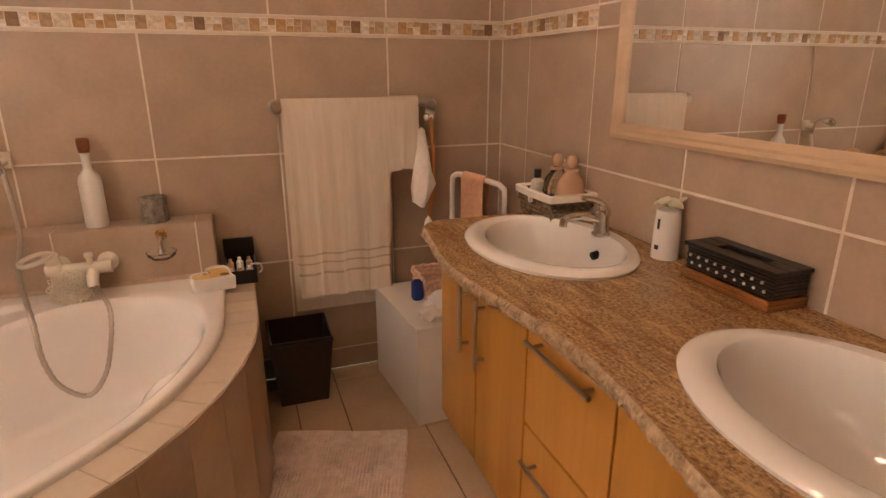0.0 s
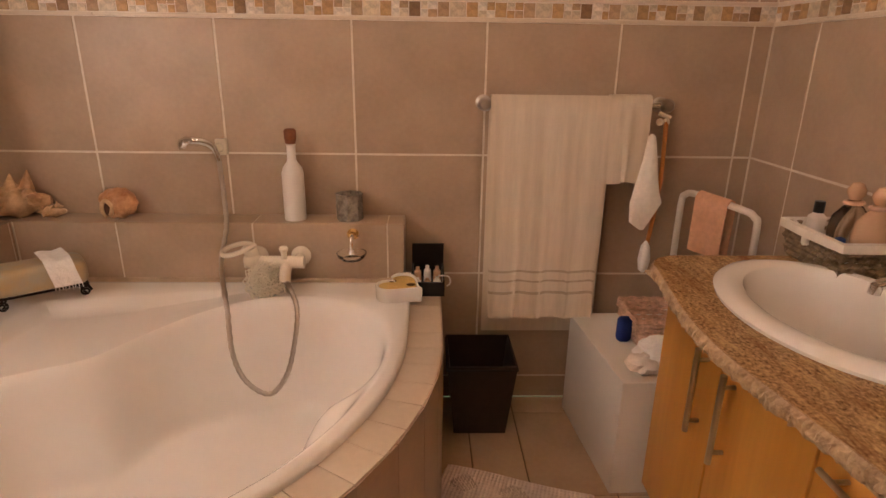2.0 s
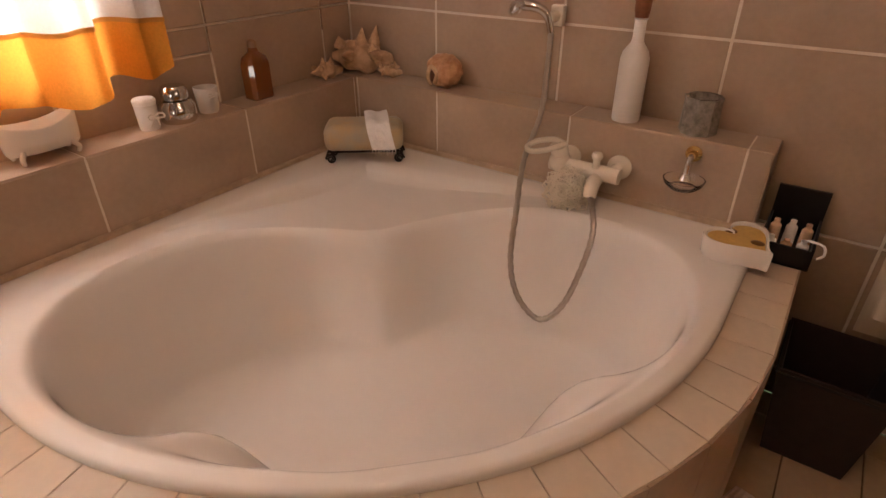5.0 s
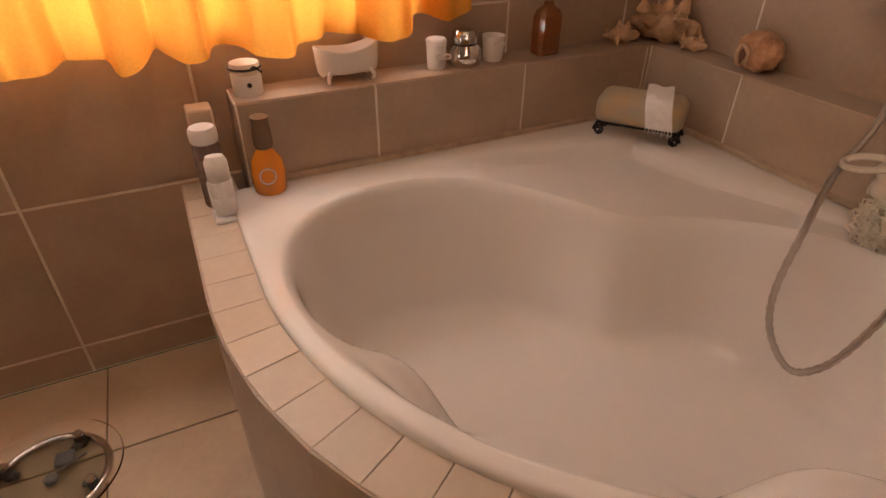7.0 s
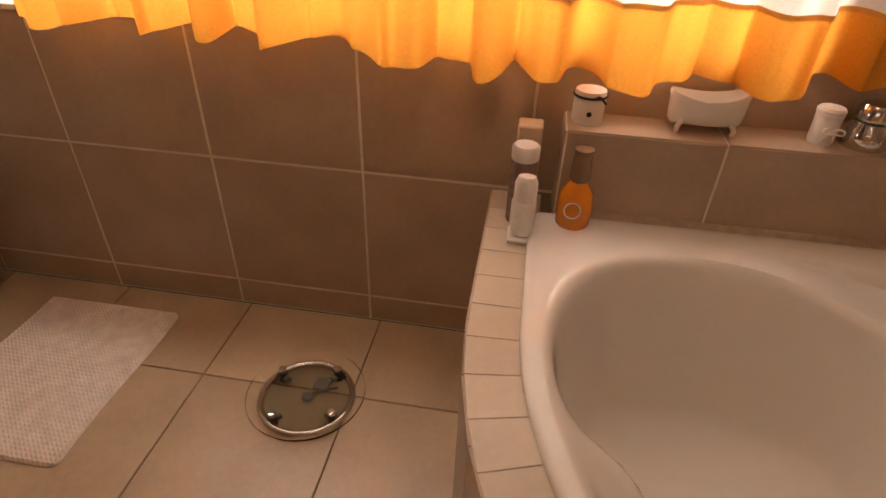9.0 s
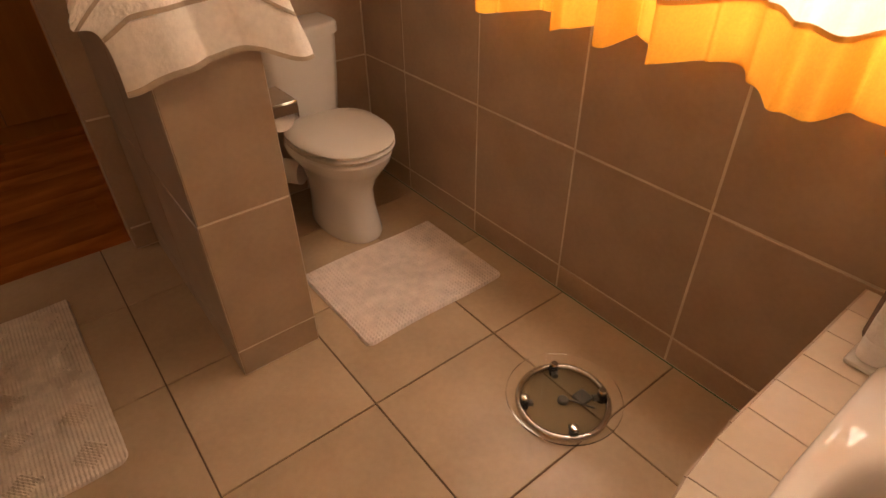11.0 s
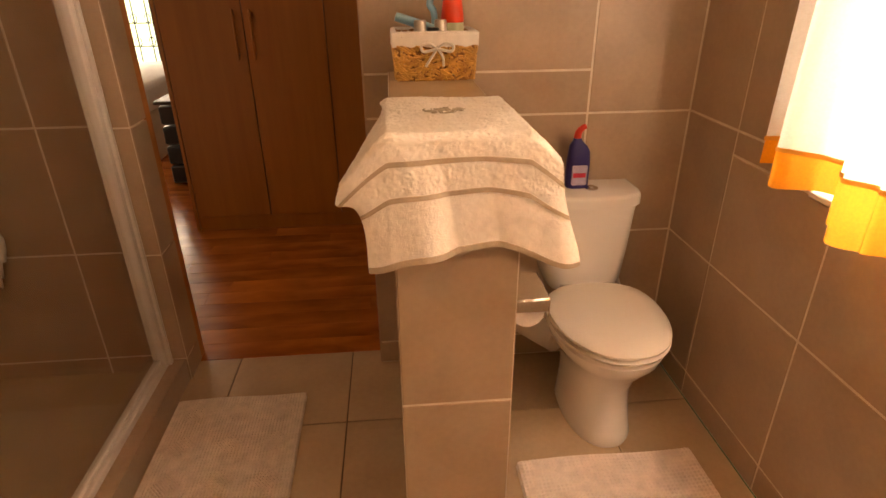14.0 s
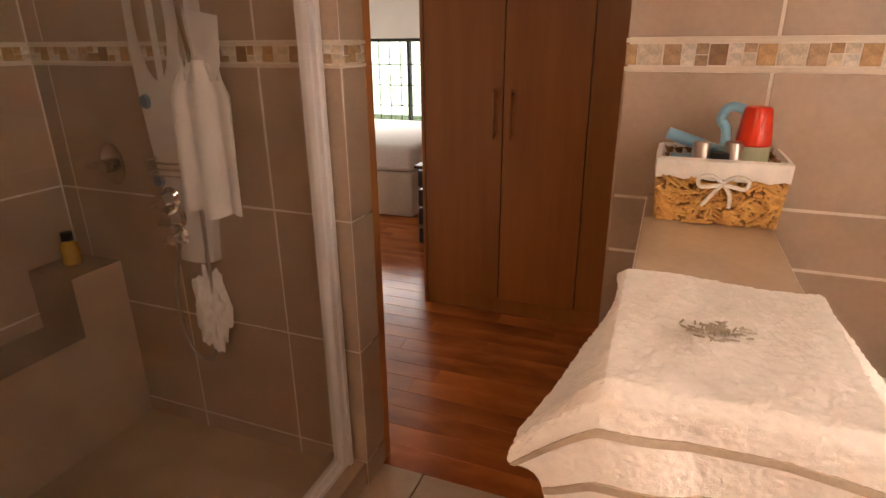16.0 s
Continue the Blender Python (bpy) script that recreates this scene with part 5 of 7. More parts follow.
def bath_puff():
    bm = B()
    rng = random.Random(3)
    c = Vector((-1.73, LEDGE_Y - 0.115, 0.605))
    for i in range(150):
        d = Vector((rng.gauss(0, 1), rng.gauss(0, 1), rng.gauss(0, 1))).normalized()
        o = d.orthogonal().normalized()
        p = d.cross(o)
        R = rng.uniform(0.030, 0.072)
        pts = [c + Vector((0.9 * q.x, 0.8 * q.y, q.z)) for q in (d * (R + 0.010 * math.sin(5 * a)) + o * 0.022 * math.cos(a) + p * 0.022 * math.sin(a) for a in (k * 0.785 for k in range(8)))]
        tube(bm, pts, 0.0020, 4, True)
    solo("bath_puff", bm, material("ivory_net", (0.84, 0.77, 0.64), 0.8, vary=0.08, fine=300, bump=0.5), "ivory net bath puff hanging from the bath mixer", "bath puff", kind="stuff")


bath_puff()


def hand_shower():
    top = thing("hand_shower", -1.905, 0, 1.03, "chrome hand shower in a cream wall holder with steel hose", "shower head")
    bm = B()
    box(bm, -1.925, -1.885, -0.028, 0.0, 1.0, 1.058, 0.006, 2)
    rod(bm, (-1.905, -0.02, 1.03), (-1.915, -0.055, 1.025), 0.016)
    part("wall_holder", bm, CREAM_PLASTIC, top, "cream plastic wall holder")
    bm = B()
    tube(bm, curve_pts([(-1.905, -0.055, 0.985), (-1.918, -0.058, 1.03), (-1.945, -0.068, 1.052), (-1.985, -0.08, 1.058)], 6), lambda s: 0.010 + 0.006 * s, 12)
    lathe(bm, [(0.001, 0.02), (0.016, 0.018), (0.028, 0.006), (0.030, -0.004), (0.026, -0.010), (0.001, -0.010)], m=Matrix.Translation((-2.0, -0.085, 1.05)) @ Matrix.Rotation(radians(-35), 4, "Y"), seg=24)
    part("handset", bm, CHROME, top)
    pts = [(-1.905, -0.055, 0.99), (-1.885, -0.10, 0.90), (-1.866, -0.16, 0.78), (-1.868, -0.24, 0.67), (-1.815, -0.375, 0.56), (-1.795, -0.425, 0.44), (-1.760, -0.435, 0.345), (-1.688, -0.44, 0.298), (-1.630, -0.435, 0.36), (-1.602, -0.41, 0.46), (-1.600, -0.35, 0.555), (-1.635, -0.285, 0.605), (-1.655, -0.255, 0.615)]
    path = curve_pts(pts, 16)
    bm = B()
    tube(bm, path, lambda s: 0.0082 + 0.0010 * math.sin(s * 900), 8)
    part("hose", bm, STEEL, top, "flexible steel hose")


hand_shower()


def soap_dish():
    top = thing("soap_dish", -1.44, LEDGE_Y, 0.68, "glass soap dish on a chrome and gilt wall bracket", "soap dish")
    bm = B()
    lathe(bm, [(0.001, 0), (0.020, 0), (0.021, 0.006), (0.012, 0.014), (0.010, 0.03), (0.001, 0.031)], m=Matrix.Translation((-1.44, LEDGE_Y, 0.745)) @ Matrix.Rotation(radians(90), 4, "X"), seg=20)
    part("rosette", bm, GOLD, top, "gilt wall rosette")
    bm = B()
    tube(bm, curve_pts([(-1.44, LEDGE_Y - 0.028, 0.745), (-1.44, LEDGE_Y - 0.045, 0.735), (-1.44, LEDGE_Y - 0.05, 0.705), (-1.44, LEDGE_Y - 0.05, 0.685)], 5), 0.008, 10)
    rod(bm, (-1.44, LEDGE_Y - 0.05, 0.69), (-1.44, LEDGE_Y - 0.05, 0.705), 0.016, 0.010)
    part("arm", bm, CHROME, top)
    bm = B()
    lathe(bm, [(0.001, 0), (0.035, 0.002), (0.048, 0.014), (0.052, 0.026), (0.049, 0.026), (0.044, 0.016), (0.033, 0.007), (0.001, 0.006)], (-1.44, LEDGE_Y - 0.058, 0.668), 28)
    part("dish", bm, CLEAR, top, "clear glass dish")


soap_dish()
toiletry_bottle("tall_bottle", -1.650, -0.068, LEDGE_Z, [(0.001, 0), (0.036, 0), (0.038, 0.005), (0.038, 0.165), (0.033, 0.185), (0.018, 0.205), (0.015, 0.215), (0.015, 0.262), (0.018, 0.265), (0.001, 0.268)], WHITE_PLASTIC,
                "tall white bottle with a wrapped cork stopper", [(0.001, 0.268), (0.016, 0.268), (0.020, 0.285), (0.021, 0.312), (0.016, 0.318), (0.001, 0.319)], material("rust_cork", (0.30, 0.11, 0.045), 0.8, vary=0.3, bump=0.5), "rust brown cork")


def stone_cup():
    bm = B()
    prof = [(0.046, 0.0), (0.049, 0.004), (0.047, 0.085), (0.049, 0.095), (0.040, 0.095), (0.038, 0.02)]
    lathe(bm, prof, (-1.457, -0.066, LEDGE_Z), 8)
    solo("stone_cup", bm, material("carved_grey_stone", (0.30, 0.27, 0.23), 0.7, vary=0.35, scale=50, fine=140, bump=0.9, depth=0.006), "octagonal carved grey stone cup on the ledge", "cup", smooth=False)


stone_cup()


def heart_dish():
    top = thing("heart_dish", -1.27, -0.26, 0.566, "white heart-shaped dish with a yellow candle", "candle dish")

    def heart(k, n=48):
        pts = []
        for i in range(n):
            a = 2 * math.pi * i / n
            x, y = 16 * math.sin(a) ** 3, 13 * math.cos(a) - 5 * math.cos(2 * a) - 2 * math.cos(3 * a) - math.cos(4 * a)
            r = radians(55)
            X, Y = x * math.cos(r) - y * math.sin(r), x * math.sin(r) + y * math.cos(r)
            pts.append((-1.268 + X * 0.0052 * k, -0.262 + Y * 0.0052 * k))
        return pts

    bm = B()
    rows = []
    for k, z in ((0.96, 0.0), (1.0, 0.006), (1.02, 0.046), (1.0, 0.052), (0.92, 0.050), (0.89, 0.036)):
        rows.append([bm.verts.new((x, y, 0.566 + z)) for x, y in heart(k)])
    for a, b in zip(rows, rows[1:]):
        for i in range(48):
            bm.faces.new((a[i], a[(i + 1) % 48], b[(i + 1) % 48], b[i]))
    bm.faces.new(rows[0])
    part("dish", bm, PORCELAIN, top, "white glazed dish")
    bm = B()
    prism(bm, heart(0.89), 0.60, 0.610)
    part("wax", bm, material("yellow_wax", (0.60, 0.38, 0.10), 0.45, vary=0.2), top, "yellow candle wax", False)
    dark = material("dark_wax", (0.16, 0.08, 0.02), 0.5)
    for dx, dy in ((-0.03, 0.025), (0.035, -0.005)):
        bm = B()
        bmesh.ops.create_icosphere(bm, subdivisions=2, radius=1, matrix=Matrix.Translation((-1.268 + dx, -0.262 + dy, 0.611)) @ Matrix.Diagonal((0.016, 0.012, 0.004, 1)))
        part("wick_hollow", bm, dark, top, "dark wick hollow")


heart_dish()


def toiletry_tray():
    top = thing("toiletry_tray", -1.175, -0.12, DECK_Z, "black open box with small wrapped toiletries", "box")
    x0, x1, y0, y1, z = -1.235, -1.118, -0.215, -0.03, DECK_Z
    bm = B()
    box(bm, x0, x1, y0, y1, z, z + 0.006)
    box(bm, x0, x1, y0, y0 + 0.006, z, z + 0.052)
    box(bm, x0, x0 + 0.006, y0, y1, z, z + 0.06)
    box(bm, x1 - 0.006, x1, y0, y1, z, z + 0.06)
    box(bm, x0, x1, y1 - 0.008, y1, z, z + 0.135)
    part("box_shell", bm, BLACK, top, "", False)
    rng = random.Random(7)
    for i in range(6):
        x, y = x0 + 0.022 + (i % 3) * 0.035, y0 + 0.045 + (i // 3) * 0.06
        h = 0.042 + 0.022 * (i // 3) + rng.uniform(0, 0.012)
        bm = B()
        lathe(bm, [(0.001, 0), (0.013, 0), (0.014, 0.01), (0.013, h * 0.75), (0.007, h * 0.85), (0.007, h), (0.001, h + 0.001)], (x, y, z + 0.006), 14)
        part("sample_bottle", bm, LOTION if i % 2 else WHITE_PLASTIC, top, "small peach and white sample bottle")
    bm = B()
    tube(bm, curve_pts([(x1 - 0.02, y0 + 0.02, z + 0.07), (x1 + 0.012, y0 + 0.0, z + 0.075), (x1 + 0.02, y0 + 0.005, z + 0.05), (x1 + 0.008, y0 - 0.003, z + 0.04)], 5), 0.003)
    part("ribbon", bm, WHITE_TERRY, top, "pale ribbon")


toiletry_tray()


# ---- soap stand in the bath's corner ----
def soap_stand():
    top = thing("soap_stand", -2.44, -0.32, 0.566, "dark wrought iron stand with a large soap and a white cloth", "soap stand")
    ax = Vector((0.79, 0.61, 0)).normalized()
    ay = Vector((-ax.y, ax.x, 0))
    c = Vector((-2.425, -0.305, 0.566))
    bm = B()
    for s in (-1, 1):
        for e in (-1, 1):
            pts = []
            for k in range(22):
                a = k * 0.55
                r = 0.017 * (1 - k / 26)
                pts.append(c + ax * (e * 0.112 + r * math.cos(a) * e) + ay * s * 0.035 + Vector((0, 0, 0.018 + r * math.sin(a))))
            tube(bm, pts, 0.0035, 6)
            tube(bm, [c + ax * (e * 0.129) + ay * s * 0.035 + Vector((0, 0, 0.018)), c + ax * (e * 0.119) + ay * s * 0.035 + Vector((0, 0, 0.042))], 0.004, 6)
        tube(bm, [c + ax * -0.122 + ay * s * 0.035 + Vector((0, 0, 0.042)), c + ax * 0.122 + ay * s * 0.035 + Vector((0, 0, 0.042))], 0.004, 6)
    for e in (-1, 1):
        tube(bm, [c + ax * e * 0.09 + ay * -0.035 + Vector((0, 0, 0.042)), c + ax * e * 0.09 + ay * 0.035 + Vector((0, 0, 0.042))], 0.004, 6)
    part("iron_frame", bm, material("rusty_black_iron", (0.035, 0.028, 0.024), 0.6, 0.6, vary=0.3, bump=0.4), top, "scrolled black iron frame")
    m = Matrix((ax, ay, Vector((0, 0, 1)))).transposed().to_4x4()
    m.translation = c
    bm = B()
    box(bm, -0.128, 0.128, -0.064, 0.064, 0.046, 0.134, 0.028, 4)
    for v in bm.verts:
        v.co.z += 0.008 * math.cos(v.co.x * 12)
    bm.transform(m)
    part("soap_block", bm, material("olive_marbled_soap", (0.47, 0.31, 0.13), 0.4, vary=0.1, scale=14, fine=40, second=(0.36, 0.34, 0.28)), top, "olive and grey marbled soap")
    bm = B()

    def f(u, v):
        x = 0.0 + 0.075 * u + 0.02 * v
        s = v * 0.19
        if s < 0.105:
            return m @ Vector((x, 0.056 - s, 0.147 + 0.003 * math.sin(8 * u)))
        h = s - 0.105
        return m @ Vector((x + 0.10 * h, -0.057 - 0.016 * math.sin(min(1, h / 0.03) * 1.57), 0.147 - h))

    grid(bm, 12, 24, f, 0.004)
    part("cloth", bm, WHITE_TERRY, top, "white cloth laid over the soap")
    bm = B()
    for i in range(9):
        p = m @ Vector((0.03 + i * 0.009, -0.074, 0.066))
        tube(bm, [p, p + Vector((0.002 * (i % 3 - 1), 0, -0.018 - 0.004 * (i % 2)))], 0.0015, 4)
    part("fringe", bm, WHITE_TERRY, top, "white fringe")


soap_stand()

# ---- shells ----
SHELL = material("orange_cream_shell", (0.58, 0.36, 0.20), 0.45, vary=0.35, scale=22, fine=90, bump=0.5, second=(0.36, 0.15, 0.06))
PALE_SHELL = material("cream_shell", (0.62, 0.44, 0.27), 0.5, vary=0.25, scale=22, fine=90, bump=0.5, second=(0.42, 0.25, 0.13))


def spiny_shell(x, y, z, size, turn, label, spikes=10, seed=1):
    """A conch: a tapering coil of swelling whorls with a row of horn-like spikes."""
    top = thing("sea_shell", x, y, z, label, "sea shell", "shells on the ledge")
    rng = random.Random(seed)
    m = Matrix.Translation((x, y, z)) @ Matrix.Rotation(radians(turn), 4, "Z")
    bm = B()
    n, seg = 40, 20
    rows = []
    for i in range(n + 1):
        t = i / n
        r = size * (0.02 + 0.42 * math.sin(min(1.0, t * 1.25) * math.pi * 0.62) ** 1.3 * (1 - 0.75 * max(0, t - 0.55) / 0.45))
        r *= 1 + 0.10 * math.sin(t * 22)
        row = []
        for k in range(seg):
            a = 2 * math.pi * k / seg
            rr = r * (1 + 0.12 * math.sin(3 * a + 9 * t))
            row.append(bm.verts.new(m @ Vector(((t - 0.5) * size * 1.7, rr * math.cos(a) * 0.9, max(0.0, size * 0.36 + rr * math.sin(a) * 0.95)))))
        rows.append(row)
    for a, b in zip(rows, rows[1:]):
        for k in range(seg):
            bm.faces.new((a[k], a[(k + 1) % seg], b[(k + 1) % seg], b[k]))
    bm.faces.new(rows[0])
    bm.faces.new(rows[-1])
    part("whorl", bm, SHELL if spikes == 0 else PALE_SHELL, top)
    for i in range(spikes):
        t = 0.2 + 0.65 * i / max(1, spikes - 1)
        a = rng.uniform(-0.5, 3.6) if spikes > 4 else 1.5
        p = Vector(((t - 0.5) * size * 1.7, 0.3 * size * math.cos(a), size * 0.36 + 0.3 * size * math.sin(a)))
        d = Vector((rng.uniform(-0.3, 0.3), math.cos(a), math.sin(a)))
        L = size * rng.uniform(0.22, 0.46)
        q = p + d * L
        q.z = max(q.z, 0.004)
        bm = B()
        rod(bm, m @ p, m @ q, size * 0.17, size * 0.015, seg=8)
        part("spike", bm, PALE_SHELL, top)
    return top


spiny_shell(-2.645, -0.068, LEDGE_Z, 0.150, 18, "large cream spiny conch shell", 12, 3)
spiny_shell(-2.678, -0.205, LEDGE_Z, 0.072, 70, "small cream spiny shell with pointed horns", 9, 8)
spiny_shell(-2.508, -0.062, LEDGE_Z, 0.056, 12, "small pale ribbed shell", 6, 5)


def conch():
    top = thing("sea_shell", -2.268, -0.068, LEDGE_Z, "round orange brown conch shell with open lip", "sea shell", "shells on the ledge")
    bm = B()
    bmesh.ops.create_icosphere(bm, subdivisions=4, radius=1.0)
    for v in bm.verts:
        p = v.co.copy()
        a = math.atan2(p.z, p.y)
        k = 1 + 0.05 * math.sin(9 * p.x + 4 * a) + 0.04 * math.sin(22 * p.x)
        open_ = max(0, -p.y) ** 3 * max(0, 0.5 - abs(p.x + 0.25)) * 0.9
        v.co = Vector((-2.268 + 0.062 * p.x * k, -0.068 + 0.050 * p.y * k * (1 - open_), LEDGE_Z + 0.054 + 0.054 * p.z * k * (1 - 0.2 * open_)))
    part("whorl", bm, SHELL, top)
    bm = B()
    tube(bm, curve_pts([(-2.298, -0.100, LEDGE_Z + 0.012), (-2.305, -0.110, LEDGE_Z + 0.04), (-2.292, -0.110, LEDGE_Z + 0.072), (-2.270, -0.108, LEDGE_Z + 0.05), (-2.280, -0.108, LEDGE_Z + 0.02)], 5), 0.007, 8)
    part("lip", bm, PALE_SHELL, top, "pale curled lip")
    bm = B()
    bmesh.ops.create_icosphere(bm, subdivisions=2, radius=1, matrix=Matrix.Translation((-2.287, -0.107, LEDGE_Z + 0.042)) @ Matrix.Diagonal((0.012, 0.006, 0.026, 1)))
    part("opening", bm, material("dark_shell_mouth", (0.14, 0.05, 0.025), 0.5), top, "dark shell mouth")


conch()

# ---- along the window ledge ----


def square_bottle():
    x, y, z = -2.678, -0.50, LEDGE_Z
    top = thing("oil_bottle", x, y, z, "square amber glass bottle of bath oil", "bottle")
    bm = B()
    rows = []
    for w, d, h in ((0.036, 0.026, 0.0), (0.040, 0.030, 0.004), (0.040, 0.030, 0.105), (0.034, 0.025, 0.125), (0.014, 0.012, 0.140), (0.012, 0.010, 0.152)):
        o = [(-w, -d * 0.6), (-w * 0.75, -d), (w * 0.75, -d), (w, -d * 0.6), (w, d * 0.6), (w * 0.75, d), (-w * 0.75, d), (-w, d * 0.6)]
        rows.append([bm.verts.new((x + b, y + a, z + h)) for a, b in o])
    for a, b in zip(rows, rows[1:]):
        for i in range(8):
            bm.faces.new((a[i], a[(i + 1) % 8], b[(i + 1) % 8], b[i]))
    bm.faces.new(rows[0])
    bm.faces.new(rows[-1])
    part("bottle_body", bm, material("dark_amber_glass", (0.22, 0.065, 0.012), 0.08, vary=0.08, bump=0.0, coat=0.5), top, "deep amber glass")
    bm = B()
    lathe(bm, [(0.001, 0.152), (0.013, 0.152), (0.015, 0.158), (0.013, 0.172), (0.001, 0.176)], (x, y, z), 16)
    part("stopper", bm, material("cork_tan", (0.40, 0.24, 0.13), 0.7, vary=0.2), top, "tan stopper")


square_bottle()


def jar(x, y, prof, mat, label, lid=None, lid_mat=None, lid_label=""):
    return toiletry_bottle("jar", x, y, LEDGE_Z, prof, mat, label, lid, lid_mat, lid_label)


j = jar(-2.675, -0.872, [(0.001, 0), (0.024, 0), (0.026, 0.006), (0.028, 0.062), (0.026, 0.066), (0.001, 0.067)], WHITE_PLASTIC, "small white glazed pot tied with ribbon", [(0.001, 0.067), (0.029, 0.067), (0.030, 0.078), (0.026, 0.083), (0.001, 0.084)], WHITE_TERRY, "white cloth cover")
ribbon_bow(j, -2.645, -0.872, LEDGE_Z + 0.04, 0.022, LINER, (1, 0, 0))
jar(-2.678, -0.782, [(0.001, 0), (0.045, 0), (0.049, 0.006), (0.049, 0.044), (0.040, 0.056), (0.040, 0.0585), (0.001, 0.0585)], CHROME, "squat mirrored silver jar with lid", [(0.001, 0.0585), (0.031, 0.0585), (0.036, 0.064), (0.036, 0.088), (0.030, 0.097), (0.001, 0.098)], CHROME, "silver lid")
j = jar(-2.682, -0.683, [(0.001, 0), (0.026, 0), (0.029, 0.01), (0.033, 0.072), (0.031, 0.072), (0.027, 0.02), (0.001, 0.015)], WHITE_PLASTIC, "small white porcelain cup with ribbon")
ribbon_bow(j, -2.650, -0.690, LEDGE_Z + 0.055, 0.016, LINER, (1, 0, 0))
j = jar(-2.678, -1.392, [(0.001, 0), (0.035, 0), (0.037, 0.006), (0.037, 0.052), (0.033, 0.056), (0.001, 0.057)], WHITE_PLASTIC, "white candle jar with black cord round its lid", [(0.001, 0.057), (0.037, 0.057), (0.038, 0.064), (0.035, 0.078), (0.001, 0.079)], LINER, "white cloth lid")
bm = B()
tube(bm, [(-2.678 + 0.0385 * math.cos(k * 0.3), -1.392 + 0.0385 * math.sin(k * 0.3), LEDGE_Z + 0.066) for k in range(21)], 0.003, 6, True)
tube(bm, curve_pts([(-2.641, -1.385, LEDGE_Z + 0.066), (-2.630, -1.375, LEDGE_Z + 0.075), (-2.625, -1.36, LEDGE_Z + 0.062)], 4), 0.003, 6)
part("cord", bm, BLACK, j, "black cord")
bm = B()
rod(bm, (-2.642, -1.392, LEDGE_Z + 0.03), (-2.639, -1.392, LEDGE_Z + 0.03), 0.006)
part("printed_mark", bm, BLACK, j, "dark printed emblem")


def bath_ornament():
    """A little roll-top bath on four feet."""
    top = thing("bath_ornament", -2.678, -1.13, LEDGE_Z, "white model of a footed roll-top bath", "ornament")
    cx, cy, z = -2.678, -1.13, LEDGE_Z
    bm = B()
    n, rows = 36, []
    for k, h, inner in ((0.62, 0.022, 0), (0.80, 0.030, 0), (0.90, 0.048, 0), (0.97, 0.068, 0), (1.03, 0.078, 0), (1.0, 0.082, 0), (0.93, 0.076, 1), (0.85, 0.055, 1), (0.7, 0.036, 1)):
        row = []
        for i in range(n):
            a = 2 * math.pi * i / n
            ty = math.sin(a)
            lift = 0.024 * max(0, ty) ** 2 + 0.014 * max(0, -ty) ** 2
            row.append(bm.verts.new((cx + 0.040 * k * math.cos(a), cy + 0.088 * (0.7 + 0.3 * k) * math.sin(a), z + h + lift * max(0, (h - 0.03) / 0.05))))
        rows.append(row)
    for a, b in zip(rows, rows[1:]):
        for i in range(n):
            bm.faces.new((a[i], a[(i + 1) % n], b[(i + 1) % n], b[i]))
    bm.faces.new(rows[0])
    bm.faces.new(rows[-1])
    part("tub", bm, PORCELAIN, top)
    for sx in (-1, 1):
        for sy in (-1, 1):
            bm = B()
            tube(bm, curve_pts([(cx + sx * 0.020, cy + sy * 0.052, z + 0.032), (cx + sx * 0.030, cy + sy * 0.062, z + 0.018), (cx + sx * 0.026, cy + sy * 0.060, z + 0.005)], 4), lambda s: 0.007 - 0.002 * s, 8)
            part("foot", bm, PORCELAIN, top)


bath_ornament()


def gel_bottle():
    x, y, z = -2.565, -1.395, 0.566
    top = toiletry_bottle("gel_bottle", x, y, z, [(0.001, 0), (0.038, 0), (0.041, 0.006), (0.042, 0.05), (0.037, 0.085), (0.022, 0.108), (0.018, 0.115), (0.001, 0.116)],
                          material("orange_gel_plastic", (0.82, 0.27, 0.02), 0.12, vary=0.06, bump=0.0, coat=0.4), "orange bath gel bottle with a clear tall cap",
                          [(0.001, 0.116), (0.021, 0.116), (0.024, 0.128), (0.020, 0.185), (0.022, 0.194), (0.001, 0.195)], material("brown_clear_cap", (0.22, 0.13, 0.07), 0.2, vary=0.1, bump=0.0), "brownish clear cap", 1, 1)
    bm = B()
    m = Matrix.Translation((x + 0.042, y - 0.008, z + 0.055)) @ Matrix.Rotation(radians(80), 4, "Y")
    ring = [m @ Vector((0.019 * math.cos(k * 0.4), 0.019 * math.sin(k * 0.4), 0.0)) for k in range(16)]
    tube(bm, ring, 0.0018, 5, True)
    part("label_ring", bm, LINER, top, "pale round label outline")


gel_bottle()


